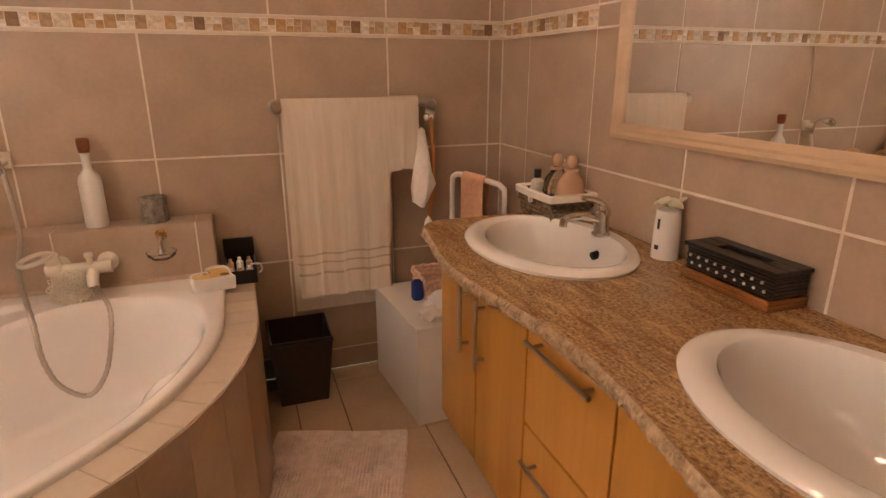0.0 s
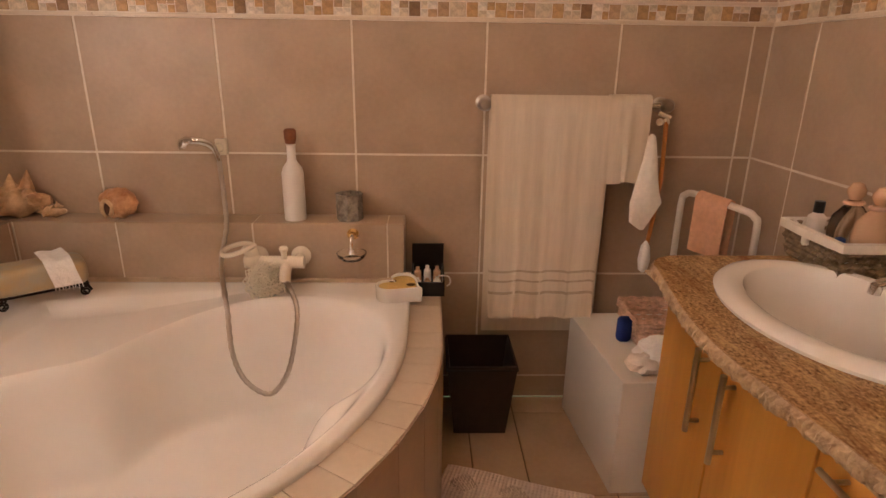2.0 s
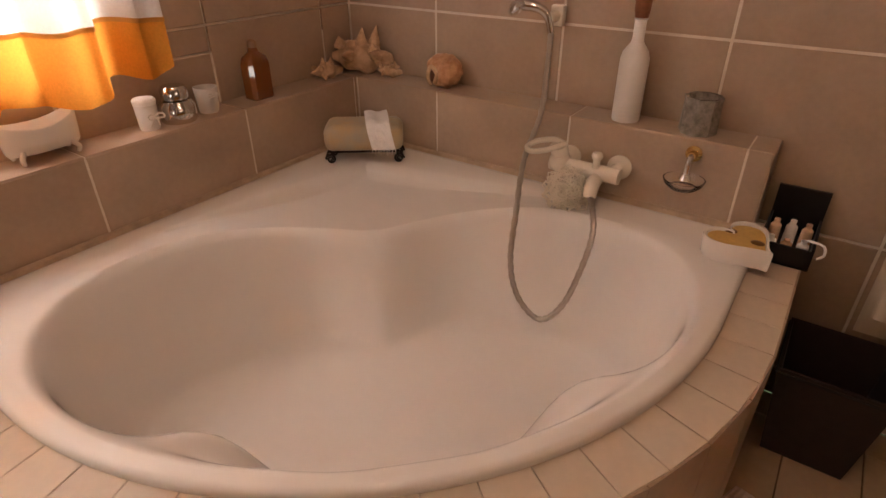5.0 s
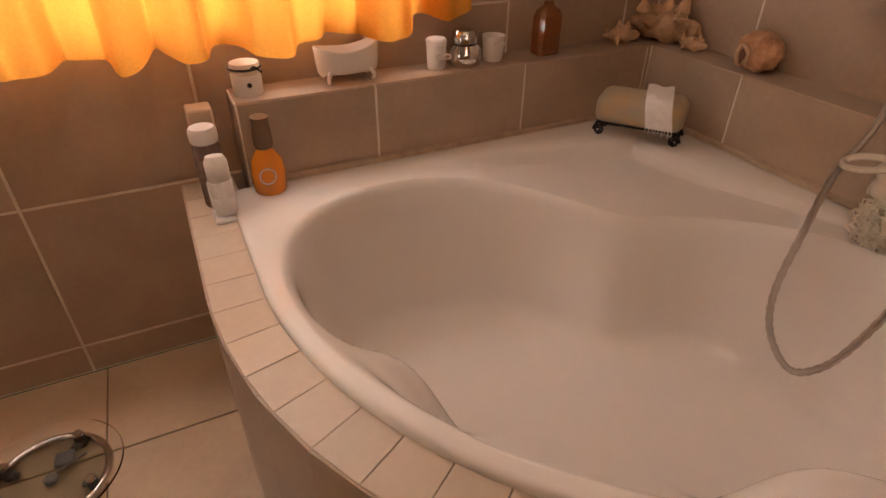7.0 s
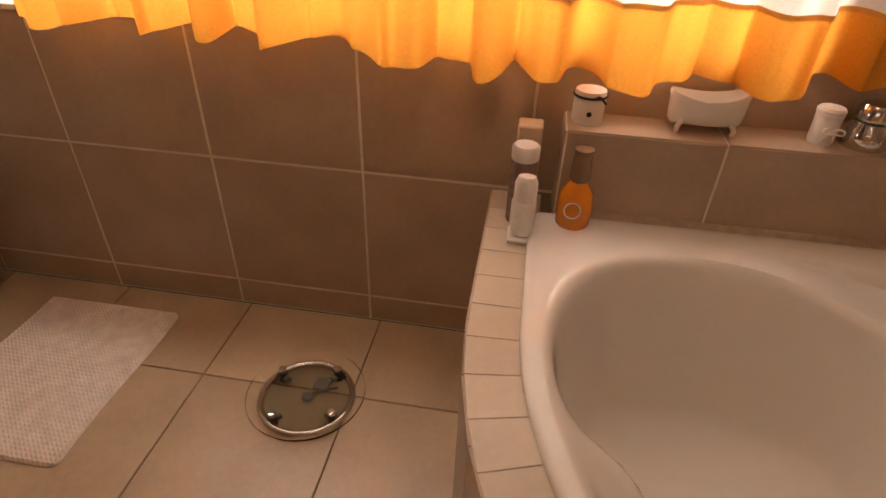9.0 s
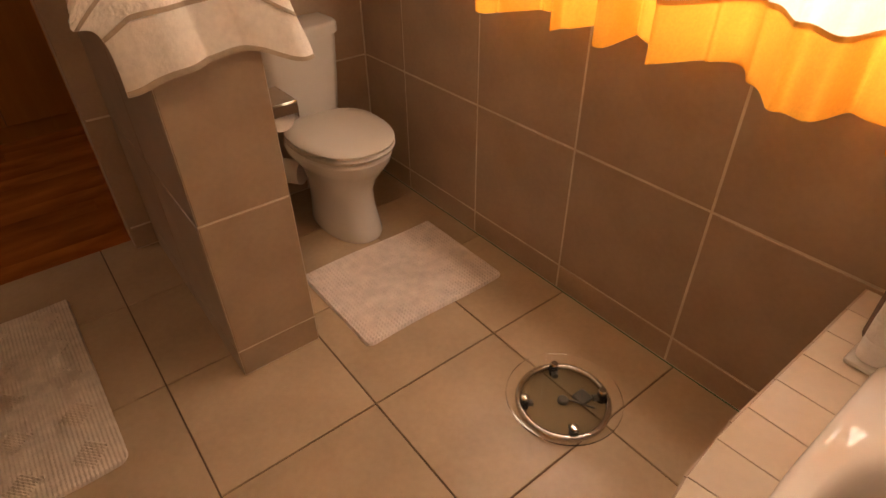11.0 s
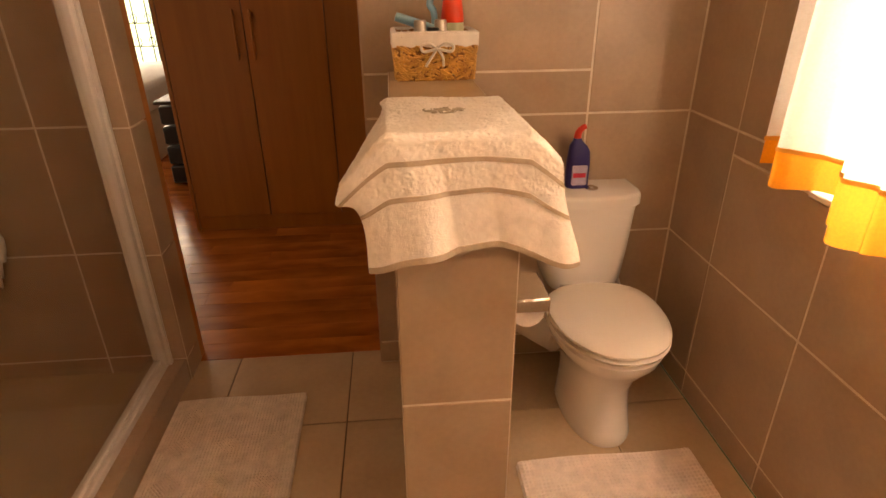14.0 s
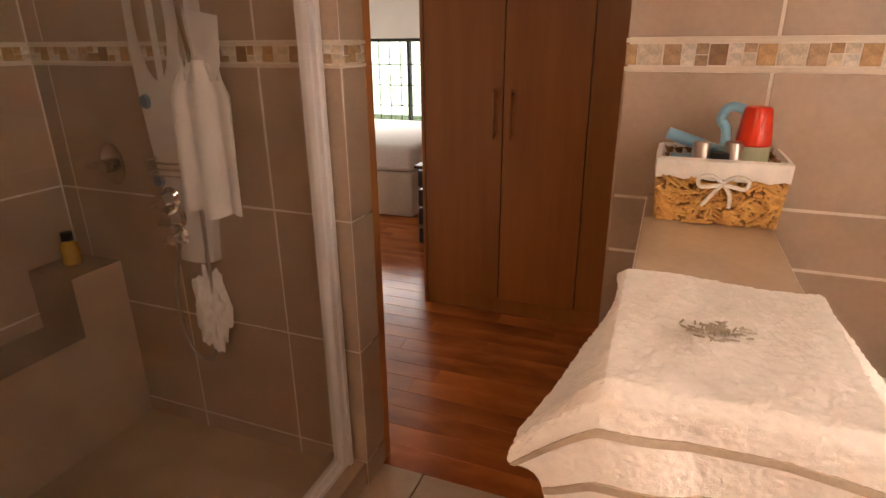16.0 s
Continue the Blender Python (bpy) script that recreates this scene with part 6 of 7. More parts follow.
def tube_holder():
    x, y, z = -2.505, -1.515, DECK_Z
    top = thing("brush_stand", x, y, z, "white stand with rolled white brush beside the bath", "brush stand")
    bm = B()
    box(bm, x - 0.035, x + 0.035, y - 0.032, y + 0.032, z, z + 0.012, 0.006, 2)
    box(bm, x - 0.040, x - 0.030, y - 0.030, y + 0.030, z + 0.010, z + 0.085, 0.004, 2)
    part("stand", bm, WHITE_PLASTIC, top, "white plastic stand")
    bm = B()
    m = Matrix.Translation((x + 0.004, y, z + 0.014)) @ Matrix.Rotation(radians(-9), 4, "Y")
    lathe(bm, [(0.001, 0), (0.024, 0), (0.026, 0.01), (0.0265, 0.04), (0.025, 0.042), (0.0265, 0.044), (0.0265, 0.08), (0.025, 0.082), (0.0265, 0.084), (0.0265, 0.128), (0.020, 0.142), (0.001, 0.144)], m=m, seg=20)
    part("roll", bm, WHITE_TERRY, top, "ridged white roll")
    toiletry_bottle("bath_salts_bottle", -2.588, -1.525, DECK_Z, [(0.001, 0), (0.030, 0), (0.032, 0.006), (0.032, 0.155), (0.026, 0.165), (0.001, 0.166)], material("mauve_grey_salts", (0.24, 0.17, 0.14), 0.25, vary=0.2, scale=60, bump=0.1),
                    "tall bottle of grey bath salts with a white cap", [(0.001, 0.166), (0.030, 0.166), (0.033, 0.172), (0.033, 0.196), (0.028, 0.203), (0.001, 0.204)], WHITE_PLASTIC, "wide white cap")
    bm = B()
    box(bm, -2.70, -2.64, -1.55, -1.49, DECK_Z, DECK_Z + 0.225, 0.004)
    solo("wooden_box", bm, PALE_WOOD, "slim upright pale wooden box in the corner", "box")


tube_holder()


# ---- floor things ----
def bath_mat(name, cx, cy, w, l, turn, mat, label, ribs, cross, diamonds=False, round_=0.03, thick=0.012):
    """A cotton mat whose ribs and tufts are raised."""
    m = Matrix.Translation((cx, cy, 0.0)) @ Matrix.Rotation(radians(turn), 4, "Z")
    nu, nv = ribs * 2, cross * 2
    rng = random.Random(ribs)
    bm = B()

    def f(u, v):
        x, y = (u - 0.5) * w, (v - 0.5) * l
        # rounded corners
        ex, ey = max(0, abs(x) - (w / 2 - round_)), max(0, abs(y) - (l / 2 - round_))
        if ex > 0 and ey > 0:
            d = math.hypot(ex, ey)
            if d > round_:
                k = round_ / d
                x = math.copysign(w / 2 - round_ + ex * k, x)
                y = math.copysign(l / 2 - round_ + ey * k, y)
        i, j = round(u * nu), round(v * nv)
        h = thick * (0.75 + 0.25 * (i % 2))
        if diamonds:
            a = abs((v * 5.0) % 1 - 0.5) * 2 + abs((u * 3.0) % 1 - 0.5) * 2
            h += 0.0055 * (1 if (a < 0.62 and (i + j) % 2) else 0) - 0.0012 * (j % 2)
        else:
            h = thick * 0.8 + 0.0032 * (i % 2) * (j % 2)
        if i in (0, nu) or j in (0, nv):
            h = 0.002
        return m @ Vector((x + rng.uniform(-0.0008, 0.0008), y + 0.004 * math.sin(7 * u), h))

    grid(bm, nu, nv, f)
    return solo(name, bm, mat, label, "bath mat", "bath mats", smooth=False)


bath_mat("bath_mat", -1.088, -3.062, 0.475, 0.835, 0.6, MAT_CLOTH, "cream ribbed cotton bath mat in front of the shower", 44, 70, True)
bath_mat("bath_mat", -2.338, -2.832, 0.595, 0.470, 0.3, PINK_MAT, "pale pink nubbly cotton mat before the toilet", 44, 34)
bath_mat("bath_mat", -1.005, -0.905, 0.50, 0.86, -18.5, PINK_MAT, "pale tufted bath mat between bath and vanity", 40, 66, True)


def scales():
    x, y = -2.365, -2.055
    top = thing("bathroom_scale", x, y, 0, "round glass bathroom scale with a chrome ring on the tiles", "bathroom scale")
    bm = B()
    tube(bm, [(x + 0.128 * math.cos(k * math.pi / 24), y + 0.128 * math.sin(k * math.pi / 24), 0.016) for k in range(48)], 0.010, 10, True)
    part("chrome_ring", bm, CHROME, top, "chrome ring")
    bm = B()
    lathe(bm, [(0.001, 0), (0.122, 0), (0.122, 0.003), (0.001, 0.003)], (x, y, 0.008), 40)
    p = part("tinted_disc", bm, glass("grey_green_glass", (0.60, 0.60, 0.53)), top, "grey-green tinted glass disc")
    p.visible_shadow = False
    bm = B()
    lathe(bm, [(0.001, 0.0), (0.164, 0.0), (0.166, 0.003), (0.164, 0.006), (0.001, 0.006)], (x, y, 0.036), 64)
    p = part("glass_plate", bm, CLEAR, top, "clear glass plate")
    p.visible_shadow = False
    bm = B()
    lathe(bm, [(0.001, 0), (0.016, 0), (0.016, 0.008), (0.012, 0.012), (0.001, 0.012)], (x, y, 0.012), 24)
    box(bm, x - 0.075, x - 0.028, y + 0.005, y + 0.050, 0.012, 0.022, 0.004)
    tube(bm, curve_pts([(x, y, 0.016), (x - 0.02, y + 0.02, 0.017), (x - 0.05, y + 0.075, 0.016)], 5), 0.0035, 6)
    for a in (45, 135, 225, 315):
        d = Vector((math.cos(radians(a + 12)), math.sin(radians(a + 12)), 0))
        rod(bm, Vector((x, y, 0.016)) + d * 0.088, Vector((x, y, 0.016)) + d * 0.122, 0.010, seg=8)
    part("spider", bm, material("grey_scale_plastic", (0.09, 0.085, 0.075), 0.4), top, "grey sensor cross")
    for a in (45, 135, 225, 315):
        d = Vector((math.cos(radians(a + 12)), math.sin(radians(a + 12)), 0)) * 0.113
        bm = B()
        rod(bm, (x + d.x, y + d.y, 0.0), (x + d.x, y + d.y, 0.034), 0.013, seg=14)
        part("foot", bm, RUBBER, top, "dark rubber foot")
        bm = B()
        lathe(bm, [(0.001, 0), (0.012, 0), (0.013, 0.004), (0.010, 0.009), (0.001, 0.010)], (x + d.x, y + d.y, 0.042), 14)
        part("stud", bm, CHROME, top, "chrome stud")


scales()


# ---- toilet corner ----
def paper_holder():
    top = thing("paper_holder", -1.99, -2.86, 0.74, "chrome toilet roll holder on the half wall", "toilet roll holder")
    y, z = -2.86, 0.735
    bm = B()
    rod(bm, (-1.94, y - 0.075, z), (-1.988, y - 0.075, z), 0.008)
    rod(bm, (-1.984, y - 0.08, z), (-1.984, y + 0.046, z), 0.007)
    part("arm", bm, CHROME, top)
    bm = B()
    box(bm, -2.028, -1.944, y - 0.066, y + 0.066, z + 0.040, z + 0.045, 0.002)
    box(bm, -2.030, -2.026, y - 0.066, y + 0.066, z - 0.004, z + 0.045, 0.0015)
    box(bm, -2.027, -1.945, y + 0.062, y + 0.066, z + 0.010, z + 0.041, 0.0015)
    part("cover_flap", bm, CHROME, top, "curved chrome flap")
    bm = B()
    lathe(bm, [(0.001, 0), (0.037, 0), (0.038, 0.002), (0.038, 0.10), (0.037, 0.102), (0.001, 0.102)], m=Matrix.Translation((-1.984, y + 0.052, z)) @ Matrix.Rotation(radians(90), 4, "X"), seg=28)
    part("paper_roll", bm, WHITE_TERRY, top, "white paper roll")


paper_holder()


def cleaner():
    x, y, z = -2.325, -3.565, 0.765
    top = thing("cleaner_bottle", x, y, z, "violet-blue toilet cleaner bottle with a red cap on the cistern", "bottle")
    bm = B()
    rows = []
    for w, d, h, s in ((0.036, 0.022, 0, 0), (0.040, 0.026, 0.004, 0), (0.040, 0.026, 0.09, 0), (0.036, 0.024, 0.13, 0), (0.030, 0.020, 0.148, 0.004), (0.016, 0.015, 0.165, 0.008), (0.013, 0.013, 0.175, 0.010)):
        rows.append([bm.verts.new((x + s + w * math.copysign(abs(math.cos(a)) ** 0.7, math.cos(a)), y + d * math.copysign(abs(math.sin(a)) ** 0.7, math.sin(a)), z + h)) for a in (2 * math.pi * k / 20 for k in range(20))])
    for a, b in zip(rows, rows[1:]):
        for k in range(20):
            bm.faces.new((a[k], a[(k + 1) % 20], b[(k + 1) % 20], b[k]))
    bm.faces.new(rows[0])
    bm.faces.new(rows[-1])
    part("bottle_body", bm, material("violet_blue_plastic", (0.035, 0.028, 0.19), 0.3, vary=0.08, bump=0.0), top)
    bm = B()
    tube(bm, curve_pts([(x + 0.010, y, z + 0.174), (x + 0.008, y, z + 0.192), (x - 0.004, y, z + 0.208), (x - 0.016, y, z + 0.214)], 4), lambda s: 0.0135 - 0.005 * s, 12)
    part("cap", bm, material("red_plastic", (0.62, 0.03, 0.012), 0.35, vary=0.05, bump=0.0), top, "red angled cap")
    bm = B()
    box(bm, x - 0.027, x + 0.027, y + 0.0255, y + 0.0272, z + 0.015, z + 0.085, 0.004)
    lab = part("label", bm, material("pale_lilac_label", (0.42, 0.40, 0.55), 0.4), top, "pale lilac label")
    bm = B()
    box(bm, x - 0.022, x + 0.022, y + 0.0272, y + 0.0282, z + 0.042, z + 0.058)
    part("label_bar", bm, material("crimson_print", (0.45, 0.02, 0.05), 0.4), lab, "crimson printed bar", False)


cleaner()


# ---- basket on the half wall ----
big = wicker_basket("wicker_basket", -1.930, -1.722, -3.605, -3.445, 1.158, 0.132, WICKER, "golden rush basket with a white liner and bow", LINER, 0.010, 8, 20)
ribbon_bow(big, -1.830, -3.428, 1.250, 0.045, LINER, (0, 1, 0))


def basket_contents():
    RED = material("orange_red_plastic", (0.72, 0.05, 0.015), 0.3, vary=0.05, bump=0.0)
    BLUE = material("pale_blue_plastic", (0.22, 0.45, 0.62), 0.35, vary=0.05, bump=0.0)
    toiletry_bottle("deodorant", -1.885, -3.53, 1.164, [(0.001, 0), (0.033, 0), (0.035, 0.02), (0.034, 0.148), (0.001, 0.149)], material("green_cream_plastic", (0.50, 0.52, 0.33), 0.35), "roll-on deodorant with a red cap in the basket",
                    [(0.001, 0.149), (0.034, 0.149), (0.035, 0.156), (0.027, 0.222), (0.023, 0.227), (0.001, 0.228)], RED, "orange red cap")
    bm = B()
    top = thing("cream_tube", -1.765, -3.54, 1.164, "pale blue cream tube lying in the basket", "tube")
    m = Matrix.Translation((-1.775, -3.525, 1.312)) @ Matrix.Rotation(radians(72), 4, "Y") @ Matrix.Rotation(radians(10), 4, "Z")
    lathe(bm, [(0.001, -0.06), (0.014, -0.06), (0.020, -0.055), (0.022, 0.0), (0.022, 0.045), (0.021, 0.062), (0.001, 0.064)], m=m, seg=20, sx=0.6)
    part("tube_body", bm, BLUE, top)
    bm = B()
    box(bm, -1.83, -1.72, -3.56, -3.50, 1.166, 1.284, 0.01)
    part("carton", bm, BLUE, top, "pale blue carton below")
    top = thing("hair_clip", -1.835, -3.54, 1.164, "light blue plastic hanger hook and clip", "clip")
    bm = B()
    tube(bm, curve_pts([(-1.83, -3.54, 1.20), (-1.832, -3.54, 1.33), (-1.818, -3.54, 1.362), (-1.832, -3.54, 1.388), (-1.862, -3.54, 1.382), (-1.866, -3.54, 1.36)], 6), 0.010, 10)
    part("hook", bm, BLUE, top)
    for i, (x, y, h) in enumerate(((-1.785, -3.475, 0.155), (-1.846, -3.488, 0.155), (-1.822, -3.475, 0.135))):
        toiletry_bottle("small_bottle", x, y, 1.164, [(0.001, 0), (0.017, 0), (0.018, 0.005), (0.018, h), (0.016, h + 0.004), (0.001, h + 0.005)], STEEL if i != 2 else BLACK, "small silver capped bottle in the basket" if i != 2 else "small black bottle in the basket")


basket_contents()


# ---- inside the shower ----
def shower_panel():
    top = thing("shower_column", -0.2, YS, 0.8, "white shower column with oval mirror, body jets and chrome taps", "shower panel")
    y = YS

    def width(z):
        t = (z - 0.80) / 1.15
        return 0.075 + 0.065 * math.sin(min(1, max(0, t)) * math.pi * 0.8) ** 1.2

    bm = B()
    n = 40
    rows = []
    for i in range(n + 1):
        z = 0.80 + 1.15 * i / n
        w = width(z)
        cx = -0.215 + 0.0 * z
        rows.append([bm.verts.new((cx + dx * w, y + dy, z)) for dx, dy in ((-1, 0.0), (-1, 0.035), (-0.7, 0.055), (0, 0.062), (0.7, 0.055), (1, 0.035), (1, 0.0))])
    for a, b in zip(rows, rows[1:]):
        for k in range(6):
            bm.faces.new((a[k], a[k + 1], b[k + 1], b[k]))
    bm.faces.new(rows[0])
    bm.faces.new(rows[-1])
    part("column", bm, WHITE_PLASTIC, top, "white plastic column")
    bm = B()
    prism(bm, [(-0.205 + 0.062 * math.cos(k * math.pi / 20), 0.19 * math.sin(k * math.pi / 20)) for k in range(40)], 0.0, 0.004)
    bm.transform(Matrix.Translation((0, y + 0.061, 1.60)) @ Matrix.Rotation(radians(90), 4, "X"))
    part("oval_mirror", bm, MIRROR, top, "oval mirror", False)
    for x, z in ((-0.128, 1.345), (-0.128, 1.085), (-0.335, 1.08)):
        bm = B()
        lathe(bm, [(0.001, 0), (0.022, 0), (0.024, 0.012), (0.018, 0.022), (0.001, 0.024)], m=Matrix.Translation((x, y + 0.045, z)) @ Matrix.Rotation(radians(-90), 4, "X"), seg=18)
        part("body_jet", bm, material("blue_grey_jet", (0.22, 0.30, 0.38), 0.3), top, "blue-grey body jet")
    for z in (1.12, 1.14, 1.16):
        bm = B()
        tube(bm, curve_pts([(-0.125, y + 0.05, z), (-0.135, y + 0.10, z), (-0.215, y + 0.115, z), (-0.29, y + 0.10, z), (-0.30, y + 0.05, z)], 5), 0.004, 6)
        part("wire_shelf", bm, STEEL, top, "chrome shelf wire")
    for x, z, r in ((-0.175, 1.03, 0.036), (-0.185, 0.965, 0.040), (-0.195, 0.895, 0.028)):
        bm = B()
        lathe(bm, [(0.001, 0), (r, 0), (r * 1.05, 0.010), (r * 0.7, 0.022), (r * 0.6, 0.05), (r * 0.65, 0.06), (0.001, 0.062)], m=Matrix.Translation((x, y + 0.055, z)) @ Matrix.Rotation(radians(-90), 4, "X"), seg=20)
        rod(bm, (x, y + 0.105, z), (x + 0.035, y + 0.115, z - 0.02), 0.007)
        part("tap", bm, CHROME, top, "chrome tap")
    bm = B()
    tube(bm, curve_pts([(-0.205, y + 0.09, 0.88), (-0.165, y + 0.10, 0.70), (-0.17, y + 0.10, 0.52), (-0.225, y + 0.10, 0.435), (-0.29, y + 0.10, 0.47), (-0.315, y + 0.10, 0.65), (-0.32, y + 0.09, 0.9), (-0.33, y + 0.09, 1.3), (-0.375, y + 0.10, 1.70)], 10), lambda s: 0.0068 + 0.0008 * math.sin(s * 800), 8)
    part("hose", bm, STEEL, top, "flexible steel hose")
    bm = B()
    tube(bm, curve_pts([(-0.36, y + 0.07, 1.47), (-0.37, y + 0.10, 1.60), (-0.40, y + 0.12, 1.75)], 5), 0.012, 10)
    part("handset", bm, CHROME, top, "chrome hand shower")


shower_panel()


def shower_towel():
    top = thing("shower_towel", -0.37, YS + 0.1, 1.0, "white terry towel hanging from the shower column", "towel")
    bm = B()

    def f(u, v):
        z = 1.475 - 0.475 * v
        spread = 0.25 + 0.75 * min(1, v / 0.22) ** 0.7
        x = -0.395 + (0.5 - u) * 0.205 * spread + 0.01 * v
        yy = YS + 0.085 + 0.018 * math.sin(2 * math.pi * 2.2 * u + 1) * min(1, 0.3 + v) + 0.012 * math.sin(5 * u)
        if v < 0.08:
            z -= 0.03 * abs(u - 0.5)
        return (x, yy - 0.03 * max(0, 0.15 - v), z + 0.010 * math.sin(9 * u) * v)

    grid(bm, 36, 40, f, 0.010)
    part("cloth", bm, WHITE_TERRY, top)


shower_towel()
crumpled("loofah", -0.300, YS + 0.085, 0.64, 0.058, 0.045, 0.140, WHITE_TERRY, "white shaggy loofah hanging on the shower hose", "loofah", 11, 0.45, None, 5)


def shower_mixer():
    top = thing("shower_mixer", 0.145, YS, 1.11, "chrome concealed shower mixer on the tiled wall", "tap")
    m = Matrix.Translation((0.145, YS, 1.11)) @ Matrix.Rotation(radians(-90), 4, "X")
    bm = B()
    lathe(bm, [(0.001, 0), (0.062, 0), (0.062, 0.006), (0.05, 0.010), (0.001, 0.010)], m=m, seg=28, sx=0.9, sy=1.2)
    part("plate", bm, CHROME, top, "chrome plate")
    bm = B()
    lathe(bm, [(0.001, 0.01), (0.026, 0.01), (0.024, 0.05), (0.001, 0.054)], m=m, seg=20)
    tube(bm, [(0.145, YS + 0.045, 1.11), (0.205, YS + 0.06, 1.115)], 0.009, 10)
    part("lever", bm, CHROME, top)


shower_mixer()
toiletry_bottle("shampoo_bottle", 0.37, -3.56, 0.725, [(0.001, 0), (0.030, 0), (0.032, 0.006), (0.030, 0.075), (0.018, 0.092), (0.001, 0.093)], material("yellow_shampoo", (0.60, 0.36, 0.03), 0.25), "yellow shampoo bottle with a dark cap on the bench",
                [(0.001, 0.093), (0.020, 0.093), (0.020, 0.125), (0.001, 0.126)], BLACK, "dark cap")

# ---- tiles, mosaic pieces and planks ----
MESHES = {}


def piece_mesh(w, h, d, key, mat, bev=0.0015):
    """A tile w x h, its face at 0 and its back at -d along z, with a small chamfer; shared between tiles of one size."""
    k = (round(w, 4), round(h, 4), key)
    if k not in MESHES:
        a, b = w / 2, h / 2
        v = [(-a, -b, -d), (a, -b, -d), (a, b, -d), (-a, b, -d), (-a, -b, -bev), (a, -b, -bev), (a, b, -bev), (-a, b, -bev),
             (-a + bev, -b + bev, 0), (a - bev, -b + bev, 0), (a - bev, b - bev, 0), (-a + bev, b - bev, 0)]
        f = [(0, 1, 5, 4), (1, 2, 6, 5), (2, 3, 7, 6), (3, 0, 4, 7), (4, 5, 9, 8), (5, 6, 10, 9), (6, 7, 11, 10), (7, 4, 8, 11), (8, 9, 10, 11)]
        me = bpy.data.meshes.new("tile")
        me.from_pydata(v, [], f)
        me.materials.append(mat)
        MESHES[k] = me
    return MESHES[k]


AX = {"x+": ((0, 1, 0), (0, 0, 1), (1, 0, 0)), "x-": ((0, -1, 0), (0, 0, 1), (-1, 0, 0)), "y+": ((-1, 0, 0), (0, 0, 1), (0, 1, 0)), "y-": ((1, 0, 0), (0, 0, 1), (0, -1, 0)), "z+": ((1, 0, 0), (0, 1, 0), (0, 0, 1))}


def lay(parent, name, face, plane, a0, a1, b0, b1, mat, key, gap=0.006, depth=0.008):
    """One piece on a plane: face is its normal, a and b the ranges along the plane's two axes (x or y first, then z; for floors x and y)."""
    w, h = a1 - a0 - gap, b1 - b0 - gap
    if w < 0.006 or h < 0.006:
        return
    me = piece_mesh(w, h, depth, key, mat)
    ob = new(name, me)
    u, v, n = (Vector(k) for k in AX[face])
    am, bm_ = (a0 + a1) / 2, (b0 + b1) / 2
    loc = Vector((am, bm_, plane)) if face == "z+" else (Vector((plane, am, bm_)) if face[0] == "x" else Vector((am, plane, bm_)))
    m = Matrix((u, v, n)).transposed().to_4x4()
    m.translation = loc
    ob.parent = parent
    if parent.parent is None:
        ob.matrix_parent_inverse = parent.matrix_basis.inverted()
    ob.matrix_basis = m


def split(r, hole):
    """The parts of the rectangle r = (a0, a1, b0, b1) outside hole."""
    a0, a1, b0, b1 = r
    h0, h1, k0, k1 = hole
    if a1 <= h0 or a0 >= h1 or b1 <= k0 or b0 >= k1:
        return [r]
    out = []
    if b0 < k0:
        out.append((a0, a1, b0, k0))
    if b1 > k1:
        out.append((a0, a1, k1, b1))
    lo, hi = max(b0, k0), min(b1, k1)
    if a0 < h0:
        out.append((a0, h0, lo, hi))
    if a1 > h1:
        out.append((h1, a1, lo, hi))
    return out


def joints(a0, a1, at, pitch=T):
    k = math.ceil((a0 + 0.012 - at) / pitch)
    out = [a0]
    while at + k * pitch < a1 - 0.012:
        out.append(at + k * pitch)
        k += 1
    return out + [a1]


def tile_wall(parent, face, plane, a0, a1, at, rows=ROWS, holes=(), band=True, top=9.0):
    for z0, z1 in rows:
        if z0 >= top:
            continue
        js = joints(a0, a1, at)
        for p, q in zip(js, js[1:]):
            rects = [(p, q, z0, min(z1, top))]
            for hole in holes:
                rects = [s for r in rects for s in split(r, hole)]
            for r in rects:
                lay(parent, "tile", face, plane, *r, TILE, "wall", 0.0075)
    if band:
        mosaic(parent, face, plane, a0, a1, holes)


STONES = [material("stone_" + n, c, 0.55, vary=0.25, scale=40, fine=160, bump=0.3, piece=0.12) for n, c in
          (("brown", (0.27, 0.155, 0.075)), ("ochre", (0.50, 0.31, 0.14)), ("cream", (0.66, 0.56, 0.42)), ("white", (0.74, 0.67, 0.58)), ("tan", (0.46, 0.31, 0.18)))]
TRIM = material("pale_listello", (0.70, 0.61, 0.50), 0.35, vary=0.06, scale=10, fine=90, bump=0.05)


